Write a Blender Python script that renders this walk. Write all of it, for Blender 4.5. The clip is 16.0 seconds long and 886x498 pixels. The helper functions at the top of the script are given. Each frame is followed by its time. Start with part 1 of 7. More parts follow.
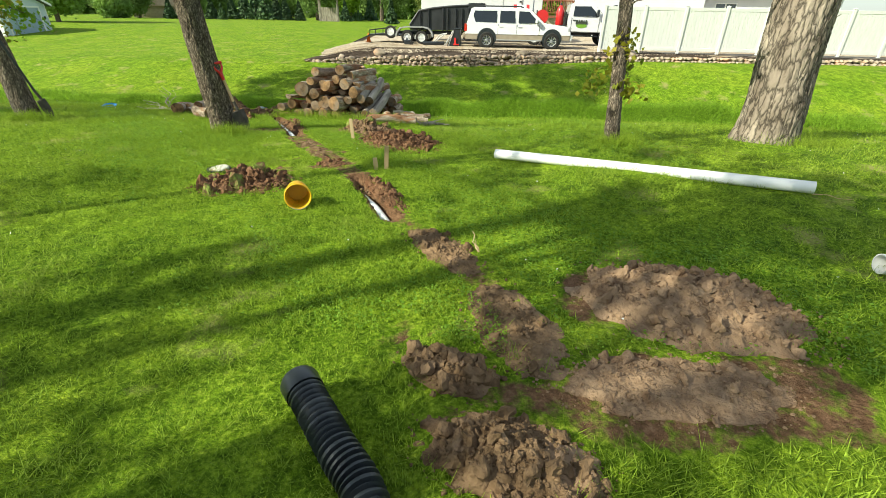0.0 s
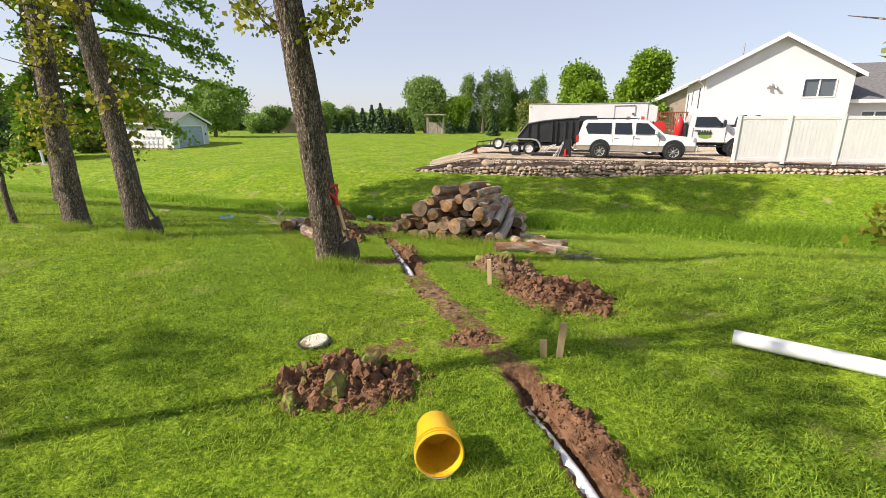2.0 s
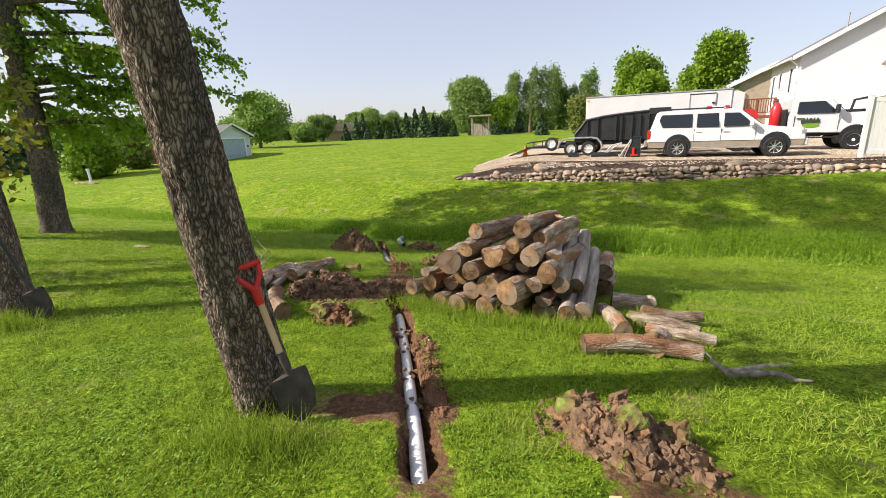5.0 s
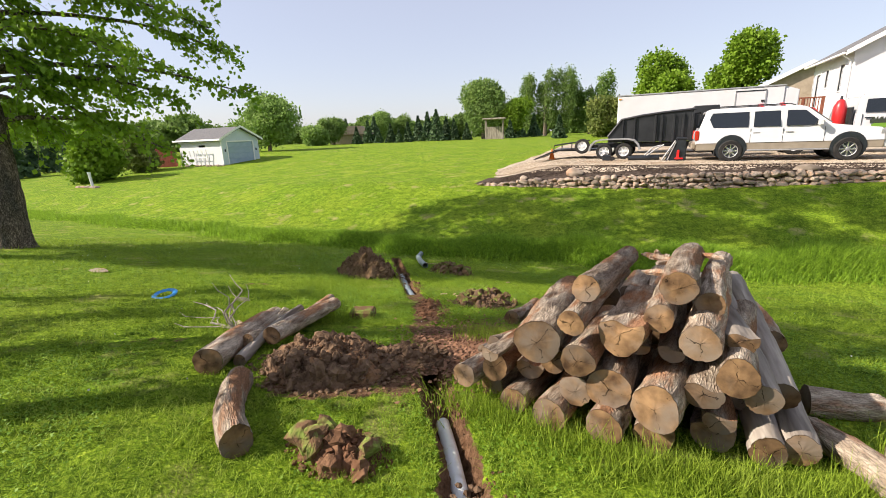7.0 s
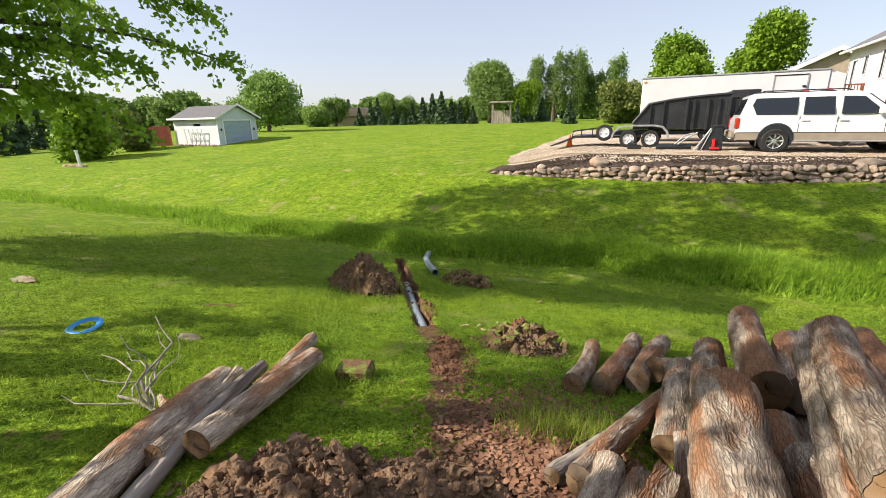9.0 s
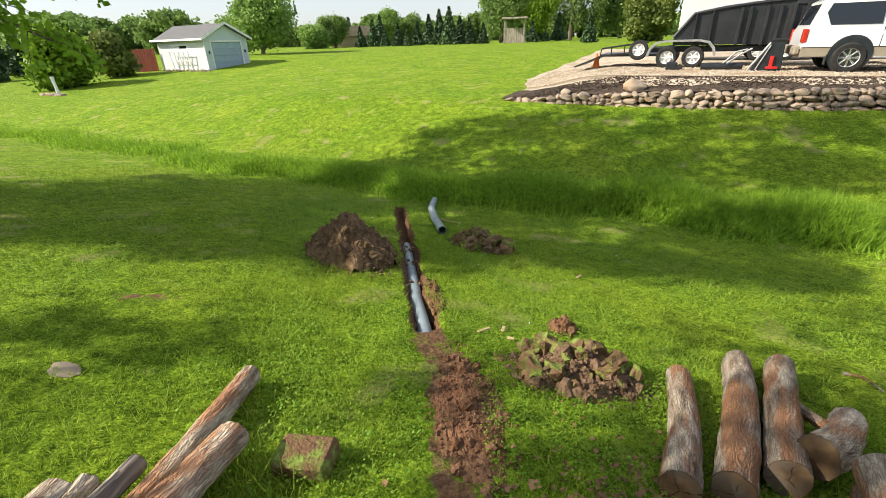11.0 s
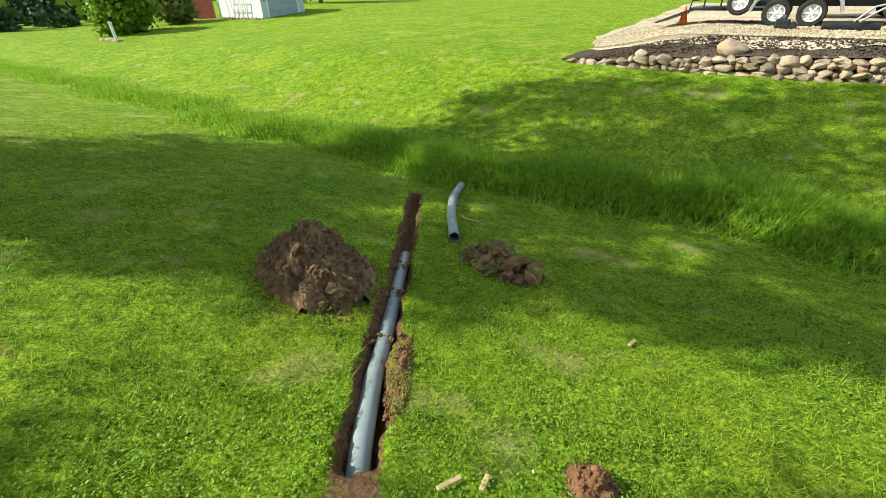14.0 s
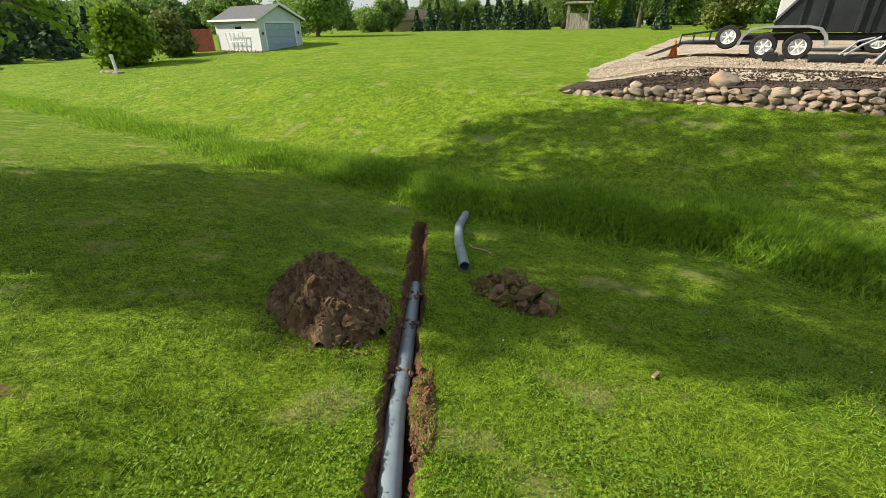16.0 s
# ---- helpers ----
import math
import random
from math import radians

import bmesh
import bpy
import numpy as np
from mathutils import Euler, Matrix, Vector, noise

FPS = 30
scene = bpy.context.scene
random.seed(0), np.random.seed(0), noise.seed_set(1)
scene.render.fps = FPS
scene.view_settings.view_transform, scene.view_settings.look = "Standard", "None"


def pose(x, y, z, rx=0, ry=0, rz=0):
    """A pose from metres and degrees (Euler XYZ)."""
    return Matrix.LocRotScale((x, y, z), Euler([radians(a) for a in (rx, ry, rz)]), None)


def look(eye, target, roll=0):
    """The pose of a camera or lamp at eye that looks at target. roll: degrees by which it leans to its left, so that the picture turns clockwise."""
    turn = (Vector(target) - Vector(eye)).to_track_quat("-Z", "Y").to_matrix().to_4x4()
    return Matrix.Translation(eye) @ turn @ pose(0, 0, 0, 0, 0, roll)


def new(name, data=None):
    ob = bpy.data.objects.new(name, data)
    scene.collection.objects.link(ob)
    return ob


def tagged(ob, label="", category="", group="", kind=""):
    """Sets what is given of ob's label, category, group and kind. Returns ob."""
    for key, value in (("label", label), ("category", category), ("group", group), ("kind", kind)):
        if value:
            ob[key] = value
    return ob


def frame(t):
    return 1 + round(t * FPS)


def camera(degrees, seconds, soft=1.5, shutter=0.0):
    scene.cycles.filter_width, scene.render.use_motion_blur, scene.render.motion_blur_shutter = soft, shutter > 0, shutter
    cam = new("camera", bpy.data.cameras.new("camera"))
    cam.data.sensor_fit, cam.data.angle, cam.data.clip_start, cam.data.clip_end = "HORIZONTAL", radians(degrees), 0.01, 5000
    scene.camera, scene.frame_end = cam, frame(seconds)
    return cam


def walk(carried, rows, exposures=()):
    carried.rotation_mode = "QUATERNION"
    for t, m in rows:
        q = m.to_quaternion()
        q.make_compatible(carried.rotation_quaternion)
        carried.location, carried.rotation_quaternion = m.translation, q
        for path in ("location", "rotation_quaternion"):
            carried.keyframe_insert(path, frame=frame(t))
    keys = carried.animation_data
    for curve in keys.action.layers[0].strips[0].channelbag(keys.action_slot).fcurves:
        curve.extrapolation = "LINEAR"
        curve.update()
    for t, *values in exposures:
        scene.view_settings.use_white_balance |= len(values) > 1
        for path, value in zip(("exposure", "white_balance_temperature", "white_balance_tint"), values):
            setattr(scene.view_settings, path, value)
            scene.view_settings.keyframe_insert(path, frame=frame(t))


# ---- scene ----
cam = camera(90.0, 16.0, soft=0.65)
PATH = [
    (0, (0.353, 0.351, 1.484), (0.143, 2.109, 0.552), 1.1),
    (0.5, (0.084, 0.7, 1.52), (-0.329, 2.504, 0.761), 0.4),
    (1, (-0.253, 1.101, 1.535), (-0.852, 2.879, 0.842), -1.8),
    (1.5, (-0.459, 1.52, 1.52), (-1.076, 3.332, 0.939), -2.1),
    (2, (-0.675, 2.016, 1.516), (-1.299, 3.841, 0.986), 0.2),
    (2.5, (-0.812, 2.466, 1.554), (-1.427, 4.294, 1.027), 0.5),
    (3, (-0.859, 2.904, 1.559), (-1.489, 4.729, 1.037), 0.5),
    (3.5, (-1.004, 3.338, 1.543), (-1.781, 5.1, 1.006), 0.0),
    (4, (-1.125, 3.803, 1.542), (-1.926, 5.554, 1.001), -0.7),
    (4.2, (-1.17, 4.009, 1.536), (-1.973, 5.76, 0.998), -1.2),
    (6.3, (-2.453, 5.767, 1.431), (-3.291, 7.516, 0.942), -2.8),
    (6.5, (-2.546, 5.929, 1.403), (-3.387, 7.676, 0.913), -2.8),
    (7, (-2.786, 6.366, 1.388), (-3.649, 8.099, 0.889), -2.3),
    (7.5, (-3.035, 6.71, 1.375), (-3.912, 8.429, 0.85), -2.2),
    (8, (-3.251, 7.059, 1.352), (-4.12, 8.772, 0.796), -1.8),
    (8.5, (-3.485, 7.378, 1.324), (-4.352, 9.092, 0.768), -0.8),
    (9, (-3.679, 7.688, 1.34), (-4.542, 9.402, 0.774), -1.2),
    (9.2, (-3.74, 7.813, 1.331), (-4.599, 9.526, 0.759), -1.6),
    (11.3, (-4.418, 9.381, 1.189), (-5.272, 10.957, 0.301), -0.9),
    (11.5, (-4.421, 9.6, 1.187), (-5.281, 11.164, 0.283), 0.6),
    (12, (-4.513, 9.995, 1.148), (-5.386, 11.531, 0.209), 0.4),
    (12.5, (-4.629, 10.258, 1.138), (-5.533, 11.753, 0.164), -0.7),
    (13, (-4.664, 10.507, 1.066), (-5.643, 11.955, 0.094), 0.6),
    (13.5, (-4.688, 10.654, 1.045), (-5.691, 12.063, 0.041), 0.1),
    (14, (-4.76, 10.684, 1.054), (-5.766, 12.091, 0.049), -1.1),
    (14.5, (-4.875, 10.665, 1.081), (-5.882, 12.083, 0.094), -1.3),
    (15, (-4.925, 10.638, 1.079), (-5.94, 12.088, 0.148), -1.0),
    (15.5, (-4.926, 10.623, 1.08), (-5.941, 12.089, 0.174), -0.9),
    (16, (-4.93, 10.623, 1.065), (-5.945, 12.093, 0.166), -1.0),
]
walk(cam, [(t, look(eye, target, roll)) for t, eye, target, roll in PATH], [(0.0, 0.70, 6500, -6), (0.5, 0.62, 6500, 4), (2.5, 0.60, 6500, 14), (4.2, 0.60, 6500, 14), (6.5, 0.66, 6500, 14), (9.0, 0.68, 6500, 12), (11.5, 0.80, 6500, 6), (12.5, 0.84, 6500, 4), (13.0, 0.86, 6500, 0), (14.2, 0.82, 6500, -7), (15.0, 0.72, 6500, -5), (15.6, 0.46, 6500, -2), (16.0, 0.40, 6500, 4)])

# ---- world, sun, exposure ----
SUN_FROM = Vector((-0.83, -0.56, 0.72)).normalized()
world = bpy.data.worlds.new("sky")
scene.world = world
world.use_nodes = True
_sky = world.node_tree.nodes.new("ShaderNodeTexSky")
_sky.sky_type = 'NISHITA'
_sky.sun_disc = False
_sky.sun_elevation = radians(36)
_sky.sun_rotation = radians(236)
_sky.air_density, _sky.dust_density, _sky.ozone_density = 1.0, 1.0, 1.2
_haze = world.node_tree.nodes.new("ShaderNodeMix")
_haze.data_type = 'RGBA'
_haze.inputs["Factor"].default_value = 0.5
_haze.inputs["B"].default_value = (5.3, 5.35, 6.1, 1)  # thin summer haze
world.node_tree.links.new(_sky.outputs[0], _haze.inputs["A"])
world.node_tree.links.new(_haze.outputs["Result"], world.node_tree.nodes["Background"].inputs[0])
world.node_tree.nodes["Background"].inputs[1].default_value = 0.10
sun = bpy.data.lights.new("sun", 'SUN')
sun.energy, sun.angle, sun.color = 5.0, radians(0.6), (1.0, 0.91, 0.78)
new("sun", sun).matrix_world = look(SUN_FROM * 60, (0, 0, 0))
scene.view_settings.exposure = 0.58


# ---- materials ----
def nmat(name, dark, light, scale=6.0, rough=0.85, bump=0.3, bscale=60.0, metal=0.0, rand=0.0, stretch=(1, 1, 1), spec=0.3, detail=6.0,
         third=None, tscale=1.2, tmin=0.5, tmax=0.65, translucent=0.0, coat=0.0, ridge=False, bdist=0.01, gap=0.22, width=0.16):
    """A surface between two colours with fine relief, and a third colour in larger stains."""
    m = bpy.data.materials.new(name)
    m.use_nodes = True
    nt = m.node_tree
    L, N = nt.links.new, nt.nodes.new
    bsdf = nt.nodes["Principled BSDF"]
    co = N("ShaderNodeTexCoord")
    mp = N("ShaderNodeMapping")
    mp.inputs["Scale"].default_value = stretch
    L(co.outputs["Object"], mp.inputs["Vector"])
    info = N("ShaderNodeObjectInfo")
    w = N("ShaderNodeMath")
    w.operation = 'MULTIPLY'
    w.inputs[1].default_value = 41.0
    L(info.outputs["Random"], w.inputs[0])

    def tex(sc, det=detail):
        n = N("ShaderNodeTexNoise")
        n.noise_dimensions = '4D'
        n.inputs["Scale"].default_value, n.inputs["Detail"].default_value = sc, det
        L(mp.outputs[0], n.inputs["Vector"])
        L(w.outputs[0], n.inputs["W"])
        return n
    n1 = tex(scale)
    ramp = N("ShaderNodeValToRGB")
    ramp.color_ramp.elements[0].position, ramp.color_ramp.elements[1].position = 0.3, 0.7
    ramp.color_ramp.elements[0].color, ramp.color_ramp.elements[1].color = (*dark, 1), (*light, 1)
    L(n1.outputs[0], ramp.inputs[0])
    col = ramp.outputs[0]
    if third:
        n3 = tex(tscale, 5.0)
        mr = N("ShaderNodeMapRange")
        mr.inputs[1].default_value, mr.inputs[2].default_value = tmin, tmax
        L(n3.outputs[0], mr.inputs[0])
        mix = N("ShaderNodeMix")
        mix.data_type = 'RGBA'
        L(mr.outputs[0], mix.inputs["Factor"])
        L(col, mix.inputs["A"])
        mix.inputs["B"].default_value = (*third, 1)
        col = mix.outputs["Result"]
    if rand:
        mr = N("ShaderNodeMapRange")
        mr.inputs[3].default_value, mr.inputs[4].default_value = 1 - rand, 1 + rand
        L(info.outputs["Random"], mr.inputs[0])
        hsv = N("ShaderNodeHueSaturation")
        L(mr.outputs[0], hsv.inputs["Value"])
        L(col, hsv.inputs["Color"])
        col = hsv.outputs[0]
    L(col, bsdf.inputs["Base Color"])
    bsdf.inputs["Roughness"].default_value, bsdf.inputs["Metallic"].default_value = rough, metal
    bsdf.inputs["Specular IOR Level"].default_value = spec
    bsdf.inputs["Coat Weight"].default_value = coat
    if bump:
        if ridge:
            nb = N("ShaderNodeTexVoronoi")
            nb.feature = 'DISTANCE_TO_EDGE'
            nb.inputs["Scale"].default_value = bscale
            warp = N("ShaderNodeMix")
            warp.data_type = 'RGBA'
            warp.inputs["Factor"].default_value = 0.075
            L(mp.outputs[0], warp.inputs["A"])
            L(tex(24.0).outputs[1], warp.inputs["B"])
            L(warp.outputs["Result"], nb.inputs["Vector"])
            # furrow darkness is put into the colour as well as the relief
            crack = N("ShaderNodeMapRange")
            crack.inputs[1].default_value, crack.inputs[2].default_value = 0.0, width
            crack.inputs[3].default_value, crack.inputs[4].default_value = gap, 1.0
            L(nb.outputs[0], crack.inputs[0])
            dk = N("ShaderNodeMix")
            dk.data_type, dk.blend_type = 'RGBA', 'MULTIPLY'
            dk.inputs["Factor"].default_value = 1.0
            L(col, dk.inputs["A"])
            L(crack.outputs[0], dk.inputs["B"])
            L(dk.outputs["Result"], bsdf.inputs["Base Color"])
        else:
            nb = tex(bscale)
        bp = N("ShaderNodeBump")
        bp.inputs["Strength"].default_value, bp.inputs["Distance"].default_value = bump, bdist
        L(nb.outputs[0], bp.inputs["Height"])
        L(bp.outputs[0], bsdf.inputs["Normal"])
    if translucent:
        tr = N("ShaderNodeBsdfTranslucent")
        L(col, tr.inputs[0])
        ms = N("ShaderNodeMixShader")
        ms.inputs[0].default_value = translucent
        L(bsdf.outputs[0], ms.inputs[1])
        L(tr.outputs[0], ms.inputs[2])
        L(ms.outputs[0], nt.nodes["Material Output"].inputs[0])
    return m


def ground_mat():
    """Mown turf that gives way to bare soil where the mesh says that it was dug."""
    m = bpy.data.materials.new("turf_and_soil")
    m.use_nodes = True
    nt = m.node_tree
    L, N = nt.links.new, nt.nodes.new
    bsdf = nt.nodes["Principled BSDF"]
    geo = N("ShaderNodeNewGeometry")

    def tex(sc, det=6.0, rough=0.6):
        n = N("ShaderNodeTexNoise")
        n.inputs["Scale"].default_value, n.inputs["Detail"].default_value, n.inputs["Roughness"].default_value = sc, det, rough
        L(geo.outputs["Position"], n.inputs["Vector"])
        return n.outputs[0]

    def ramp(fac, *stops):
        r = N("ShaderNodeValToRGB")
        while len(r.color_ramp.elements) < len(stops):
            r.color_ramp.elements.new(0.5)
        for e, (p, c) in zip(r.color_ramp.elements, stops):
            e.position, e.color = p, (*c, 1)
        L(fac, r.inputs[0])
        return r.outputs[0]

    def mixc(fac, a, b, kind='MIX'):
        x = N("ShaderNodeMix")
        x.data_type, x.blend_type = 'RGBA', kind
        if isinstance(fac, float):
            x.inputs["Factor"].default_value = fac
        else:
            L(fac, x.inputs["Factor"])
        L(a, x.inputs["A"])
        L(b, x.inputs["B"])
        return x.outputs["Result"]
    fine = ramp(tex(42.0, 8.0, 0.75), (0.38, (0.020, 0.055, 0.003)), (0.50, (0.13, 0.235, 0.012)), (0.62, (0.36, 0.47, 0.05)))
    wide = ramp(tex(0.55, 5.0), (0.34, (0.105, 0.205, 0.008)), (0.5, (0.175, 0.27, 0.013)), (0.66, (0.265, 0.335, 0.026)))
    mid = ramp(tex(4.5, 6.0, 0.65), (0.36, (0.62, 0.66, 0.6)), (0.64, (1.25, 1.2, 1.2)))
    tufts = ramp(tex(15.0, 9.0, 0.85), (0.40, (0.45, 0.52, 0.42)), (0.5, (1.0, 1.0, 1.0)), (0.60, (1.55, 1.42, 1.5)))
    worn = ramp(tex(1.3, 7.0, 0.6), (0.58, (0.0, 0.0, 0.0)), (0.68, (0.75, 0.75, 0.75)))
    dry = ramp(tex(50.0, 6.0, 0.7), (0.35, (0.19, 0.165, 0.05)), (0.65, (0.46, 0.42, 0.17)))
    turf = mixc(1.0, mixc(1.0, mixc(0.42, fine, wide), mid, 'MULTIPLY'), tufts, 'MULTIPLY')
    turf = mixc(worn, turf, dry)
    soil = ramp(tex(30.0, 8.0, 0.7), (0.3, (0.07, 0.038, 0.02)), (0.5, (0.16, 0.088, 0.048)), (0.7, (0.27, 0.165, 0.10)))
    att = N("ShaderNodeAttribute")
    att.attribute_name = "soil"
    add = N("ShaderNodeMath")
    add.operation = 'ADD'
    L(att.outputs["Fac"], add.inputs[0])
    L(tex(9.0, 7.0, 0.7), add.inputs[1])
    mr = N("ShaderNodeMapRange")
    mr.inputs[1].default_value, mr.inputs[2].default_value = 0.92, 1.08
    L(add.outputs[0], mr.inputs[0])
    L(mixc(mr.outputs[0], turf, soil), bsdf.inputs["Base Color"])
    bsdf.inputs["Roughness"].default_value = 0.95
    bsdf.inputs["Specular IOR Level"].default_value = 0.1
    bp = N("ShaderNodeBump")
    bp.inputs["Strength"].default_value, bp.inputs["Distance"].default_value = 0.9, 0.03
    L(tex(38.0, 8.0, 0.7), bp.inputs["Height"])
    L(bp.outputs[0], bsdf.inputs["Normal"])
    return m


def paint(name, c, rough=0.35, coat=0.3, metal=0.0, var=0.06):
    return nmat(name, tuple(v * (1 - var) for v in c), tuple(min(1, v * (1 + var)) for v in c), 2.5, rough, 0.02, 30, metal, coat=coat, spec=0.5)


GROUND = ground_mat()
BLADE = nmat("grass_blades", (0.045, 0.105, 0.005), (0.44, 0.585, 0.055), 60.0, 0.7, 0, translucent=0.35, spec=0.2, third=(0.36, 0.40, 0.09), tscale=0.9, tmin=0.55, tmax=0.8)
TALL = nmat("tall_grass", (0.06, 0.15, 0.010), (0.42, 0.62, 0.055), 14.0, 0.6, 0, translucent=0.5, spec=0.25)
CLOVER = nmat("clover_leaves", (0.11, 0.235, 0.016), (0.26, 0.41, 0.038), 30.0, 0.6, 0, translucent=0.3, spec=0.25)
SOIL = nmat("dug_soil", (0.085, 0.052, 0.028), (0.27, 0.175, 0.10), 14, 0.95, 0.9, 55, spec=0.1, third=(0.32, 0.215, 0.14), tscale=2.0, tmin=0.52, tmax=0.72, bdist=0.02)
DARK_SOIL = nmat("damp_soil", (0.085, 0.053, 0.033), (0.27, 0.175, 0.108), 14, 0.95, 0.9, 55, spec=0.12, third=(0.30, 0.17, 0.09), tscale=2.6, tmin=0.54, tmax=0.66, bdist=0.02)
RED_SOIL = nmat("clay_soil", (0.09, 0.048, 0.026), (0.265, 0.145, 0.082), 14, 0.95, 0.9, 50, spec=0.1, third=(0.14, 0.065, 0.035), tscale=2.5, bdist=0.02)
TAN_SOIL = nmat("dry_soil", (0.16, 0.098, 0.06), (0.36, 0.245, 0.155), 12, 0.95, 0.9, 60, spec=0.1, third=(0.23, 0.145, 0.09), tscale=2.0, tmin=0.56, tmax=0.7, bdist=0.02)
SOD = nmat("cut_sod", (0.10, 0.12, 0.03), (0.26, 0.34, 0.07), 20, 0.95, 0.8, 60, spec=0.1, third=(0.16, 0.095, 0.052), tscale=16.0, tmin=0.38, tmax=0.55, bdist=0.02)
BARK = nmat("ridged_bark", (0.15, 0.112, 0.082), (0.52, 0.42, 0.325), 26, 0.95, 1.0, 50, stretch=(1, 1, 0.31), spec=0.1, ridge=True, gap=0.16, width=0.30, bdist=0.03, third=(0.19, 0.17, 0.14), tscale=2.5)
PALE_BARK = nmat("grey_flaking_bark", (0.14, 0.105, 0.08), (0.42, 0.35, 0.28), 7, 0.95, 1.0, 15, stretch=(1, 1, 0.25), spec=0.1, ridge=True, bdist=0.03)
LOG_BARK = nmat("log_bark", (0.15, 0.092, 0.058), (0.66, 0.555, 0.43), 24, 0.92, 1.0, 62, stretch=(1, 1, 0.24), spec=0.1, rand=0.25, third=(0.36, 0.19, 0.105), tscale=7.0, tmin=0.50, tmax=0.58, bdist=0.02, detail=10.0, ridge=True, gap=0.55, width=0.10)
GREY_LOG = nmat("weathered_log", (0.14, 0.115, 0.095), (0.50, 0.44, 0.37), 16, 0.9, 0.9, 26, stretch=(1, 1, 0.09), spec=0.12, rand=0.2, bdist=0.015)
def end_grain():
    """Weathered sawn wood: rings round the heart and drying cracks that run out from it."""
    m = nmat("log_end_grain", (0.06, 0.034, 0.019), (0.31, 0.19, 0.095), 13, 0.9, 0, 70, spec=0.1, rand=0.35, third=(0.20, 0.155, 0.115), tscale=5.0, tmin=0.46, tmax=0.62, detail=10.0)
    nt = m.node_tree
    L, N = nt.links.new, nt.nodes.new
    bsdf = nt.nodes["Principled BSDF"]
    col = bsdf.inputs["Base Color"].links[0].from_socket

    def mth(op, a, b=0.0):
        n = N("ShaderNodeMath")
        n.operation = op
        for k, x in enumerate((a, b)):
            if isinstance(x, (int, float)):
                n.inputs[k].default_value = x
            else:
                L(x, n.inputs[k])
        return n.outputs[0]
    sep = N("ShaderNodeSeparateXYZ")
    co = N("ShaderNodeTexCoord")
    L(co.outputs["Object"], sep.inputs[0])
    info = N("ShaderNodeObjectInfo")
    nz = N("ShaderNodeTexNoise")
    nz.noise_dimensions = '4D'
    nz.inputs["Scale"].default_value, nz.inputs["Detail"].default_value = 14.0, 4.0
    L(co.outputs["Object"], nz.inputs["Vector"])
    L(mth('MULTIPLY', info.outputs["Random"], 37.0), nz.inputs["W"])
    ang = mth('DIVIDE', mth('ARCTAN2', sep.outputs[1], sep.outputs[0]), 6.2832)
    dist = mth('SQRT', mth('ADD', mth('MULTIPLY', sep.outputs[0], sep.outputs[0]), mth('MULTIPLY', sep.outputs[1], sep.outputs[1])))
    spoke = mth('FRACT', mth('ADD', mth('MULTIPLY', ang, 3.0), mth('ADD', mth('MULTIPLY', nz.outputs[0], 1.3), mth('MULTIPLY', info.outputs["Random"], 5.0))))
    crack = mth('LESS_THAN', mth('MULTIPLY', mth('ABSOLUTE', mth('SUBTRACT', spoke, 0.5)), dist), mth('MULTIPLY', mth('SUBTRACT', nz.outputs[0], 0.46), 0.010))
    ring = mth('SINE', mth('MULTIPLY', mth('ADD', dist, mth('MULTIPLY', nz.outputs[0], 0.03)), 1100.0))
    tone = mth('MULTIPLY', mth('ADD', mth('MULTIPLY', ring, 0.025), 0.975), mth('SUBTRACT', 1.0, mth('MULTIPLY', crack, 0.7)))
    mx = N("ShaderNodeMix")
    mx.data_type, mx.blend_type = 'RGBA', 'MULTIPLY'
    mx.inputs["Factor"].default_value = 1.0
    L(col, mx.inputs["A"])
    L(tone, mx.inputs["B"])
    L(mx.outputs["Result"], bsdf.inputs["Base Color"])
    bp = N("ShaderNodeBump")
    bp.inputs["Strength"].default_value, bp.inputs["Distance"].default_value = 0.5, 0.003
    L(tone, bp.inputs["Height"])
    L(bp.outputs[0], bsdf.inputs["Normal"])
    return m


END_GRAIN = end_grain()
LEAF = nmat("poplar_leaves", (0.08, 0.16, 0.014), (0.22, 0.31, 0.035), 1.5, 0.5, 0, translucent=0.4, spec=0.35)
YELLOW_LEAF = nmat("yellowing_leaves", (0.13, 0.18, 0.015), (0.38, 0.33, 0.035), 2.5, 0.5, 0, translucent=0.4, spec=0.3)
MAPLE_LEAF = nmat("maple_leaves", (0.13, 0.26, 0.018), (0.34, 0.50, 0.045), 1.2, 0.5, 0, translucent=0.55, spec=0.35)
# lightened partly to stand for haze over the distance
FAR_LEAF = nmat("far_foliage", (0.13, 0.22, 0.05), (0.27, 0.38, 0.10), 0.7, 0.7, 0, translucent=0.35, spec=0.2, rand=0.2)
BRIGHT_LEAF = nmat("bright_foliage", (0.12, 0.22, 0.012), (0.24, 0.37, 0.03), 0.8, 0.6, 0, translucent=0.3, spec=0.25)
PALE_LEAF = nmat("pale_foliage", (0.12, 0.17, 0.04), (0.24, 0.27, 0.07), 0.8, 0.7, 0, translucent=0.25, spec=0.2)
NEEDLES = nmat("spruce_needles", (0.035, 0.072, 0.036), (0.10, 0.155, 0.065), 1.0, 0.8, 0, spec=0.2, rand=0.3)
WHITE_PVC = nmat("white_plastic", (0.70, 0.71, 0.71), (0.82, 0.82, 0.81), 4, 0.35, 0.03, 30, spec=0.5, third=(0.55, 0.52, 0.47), tscale=6, tmin=0.62, tmax=0.75)
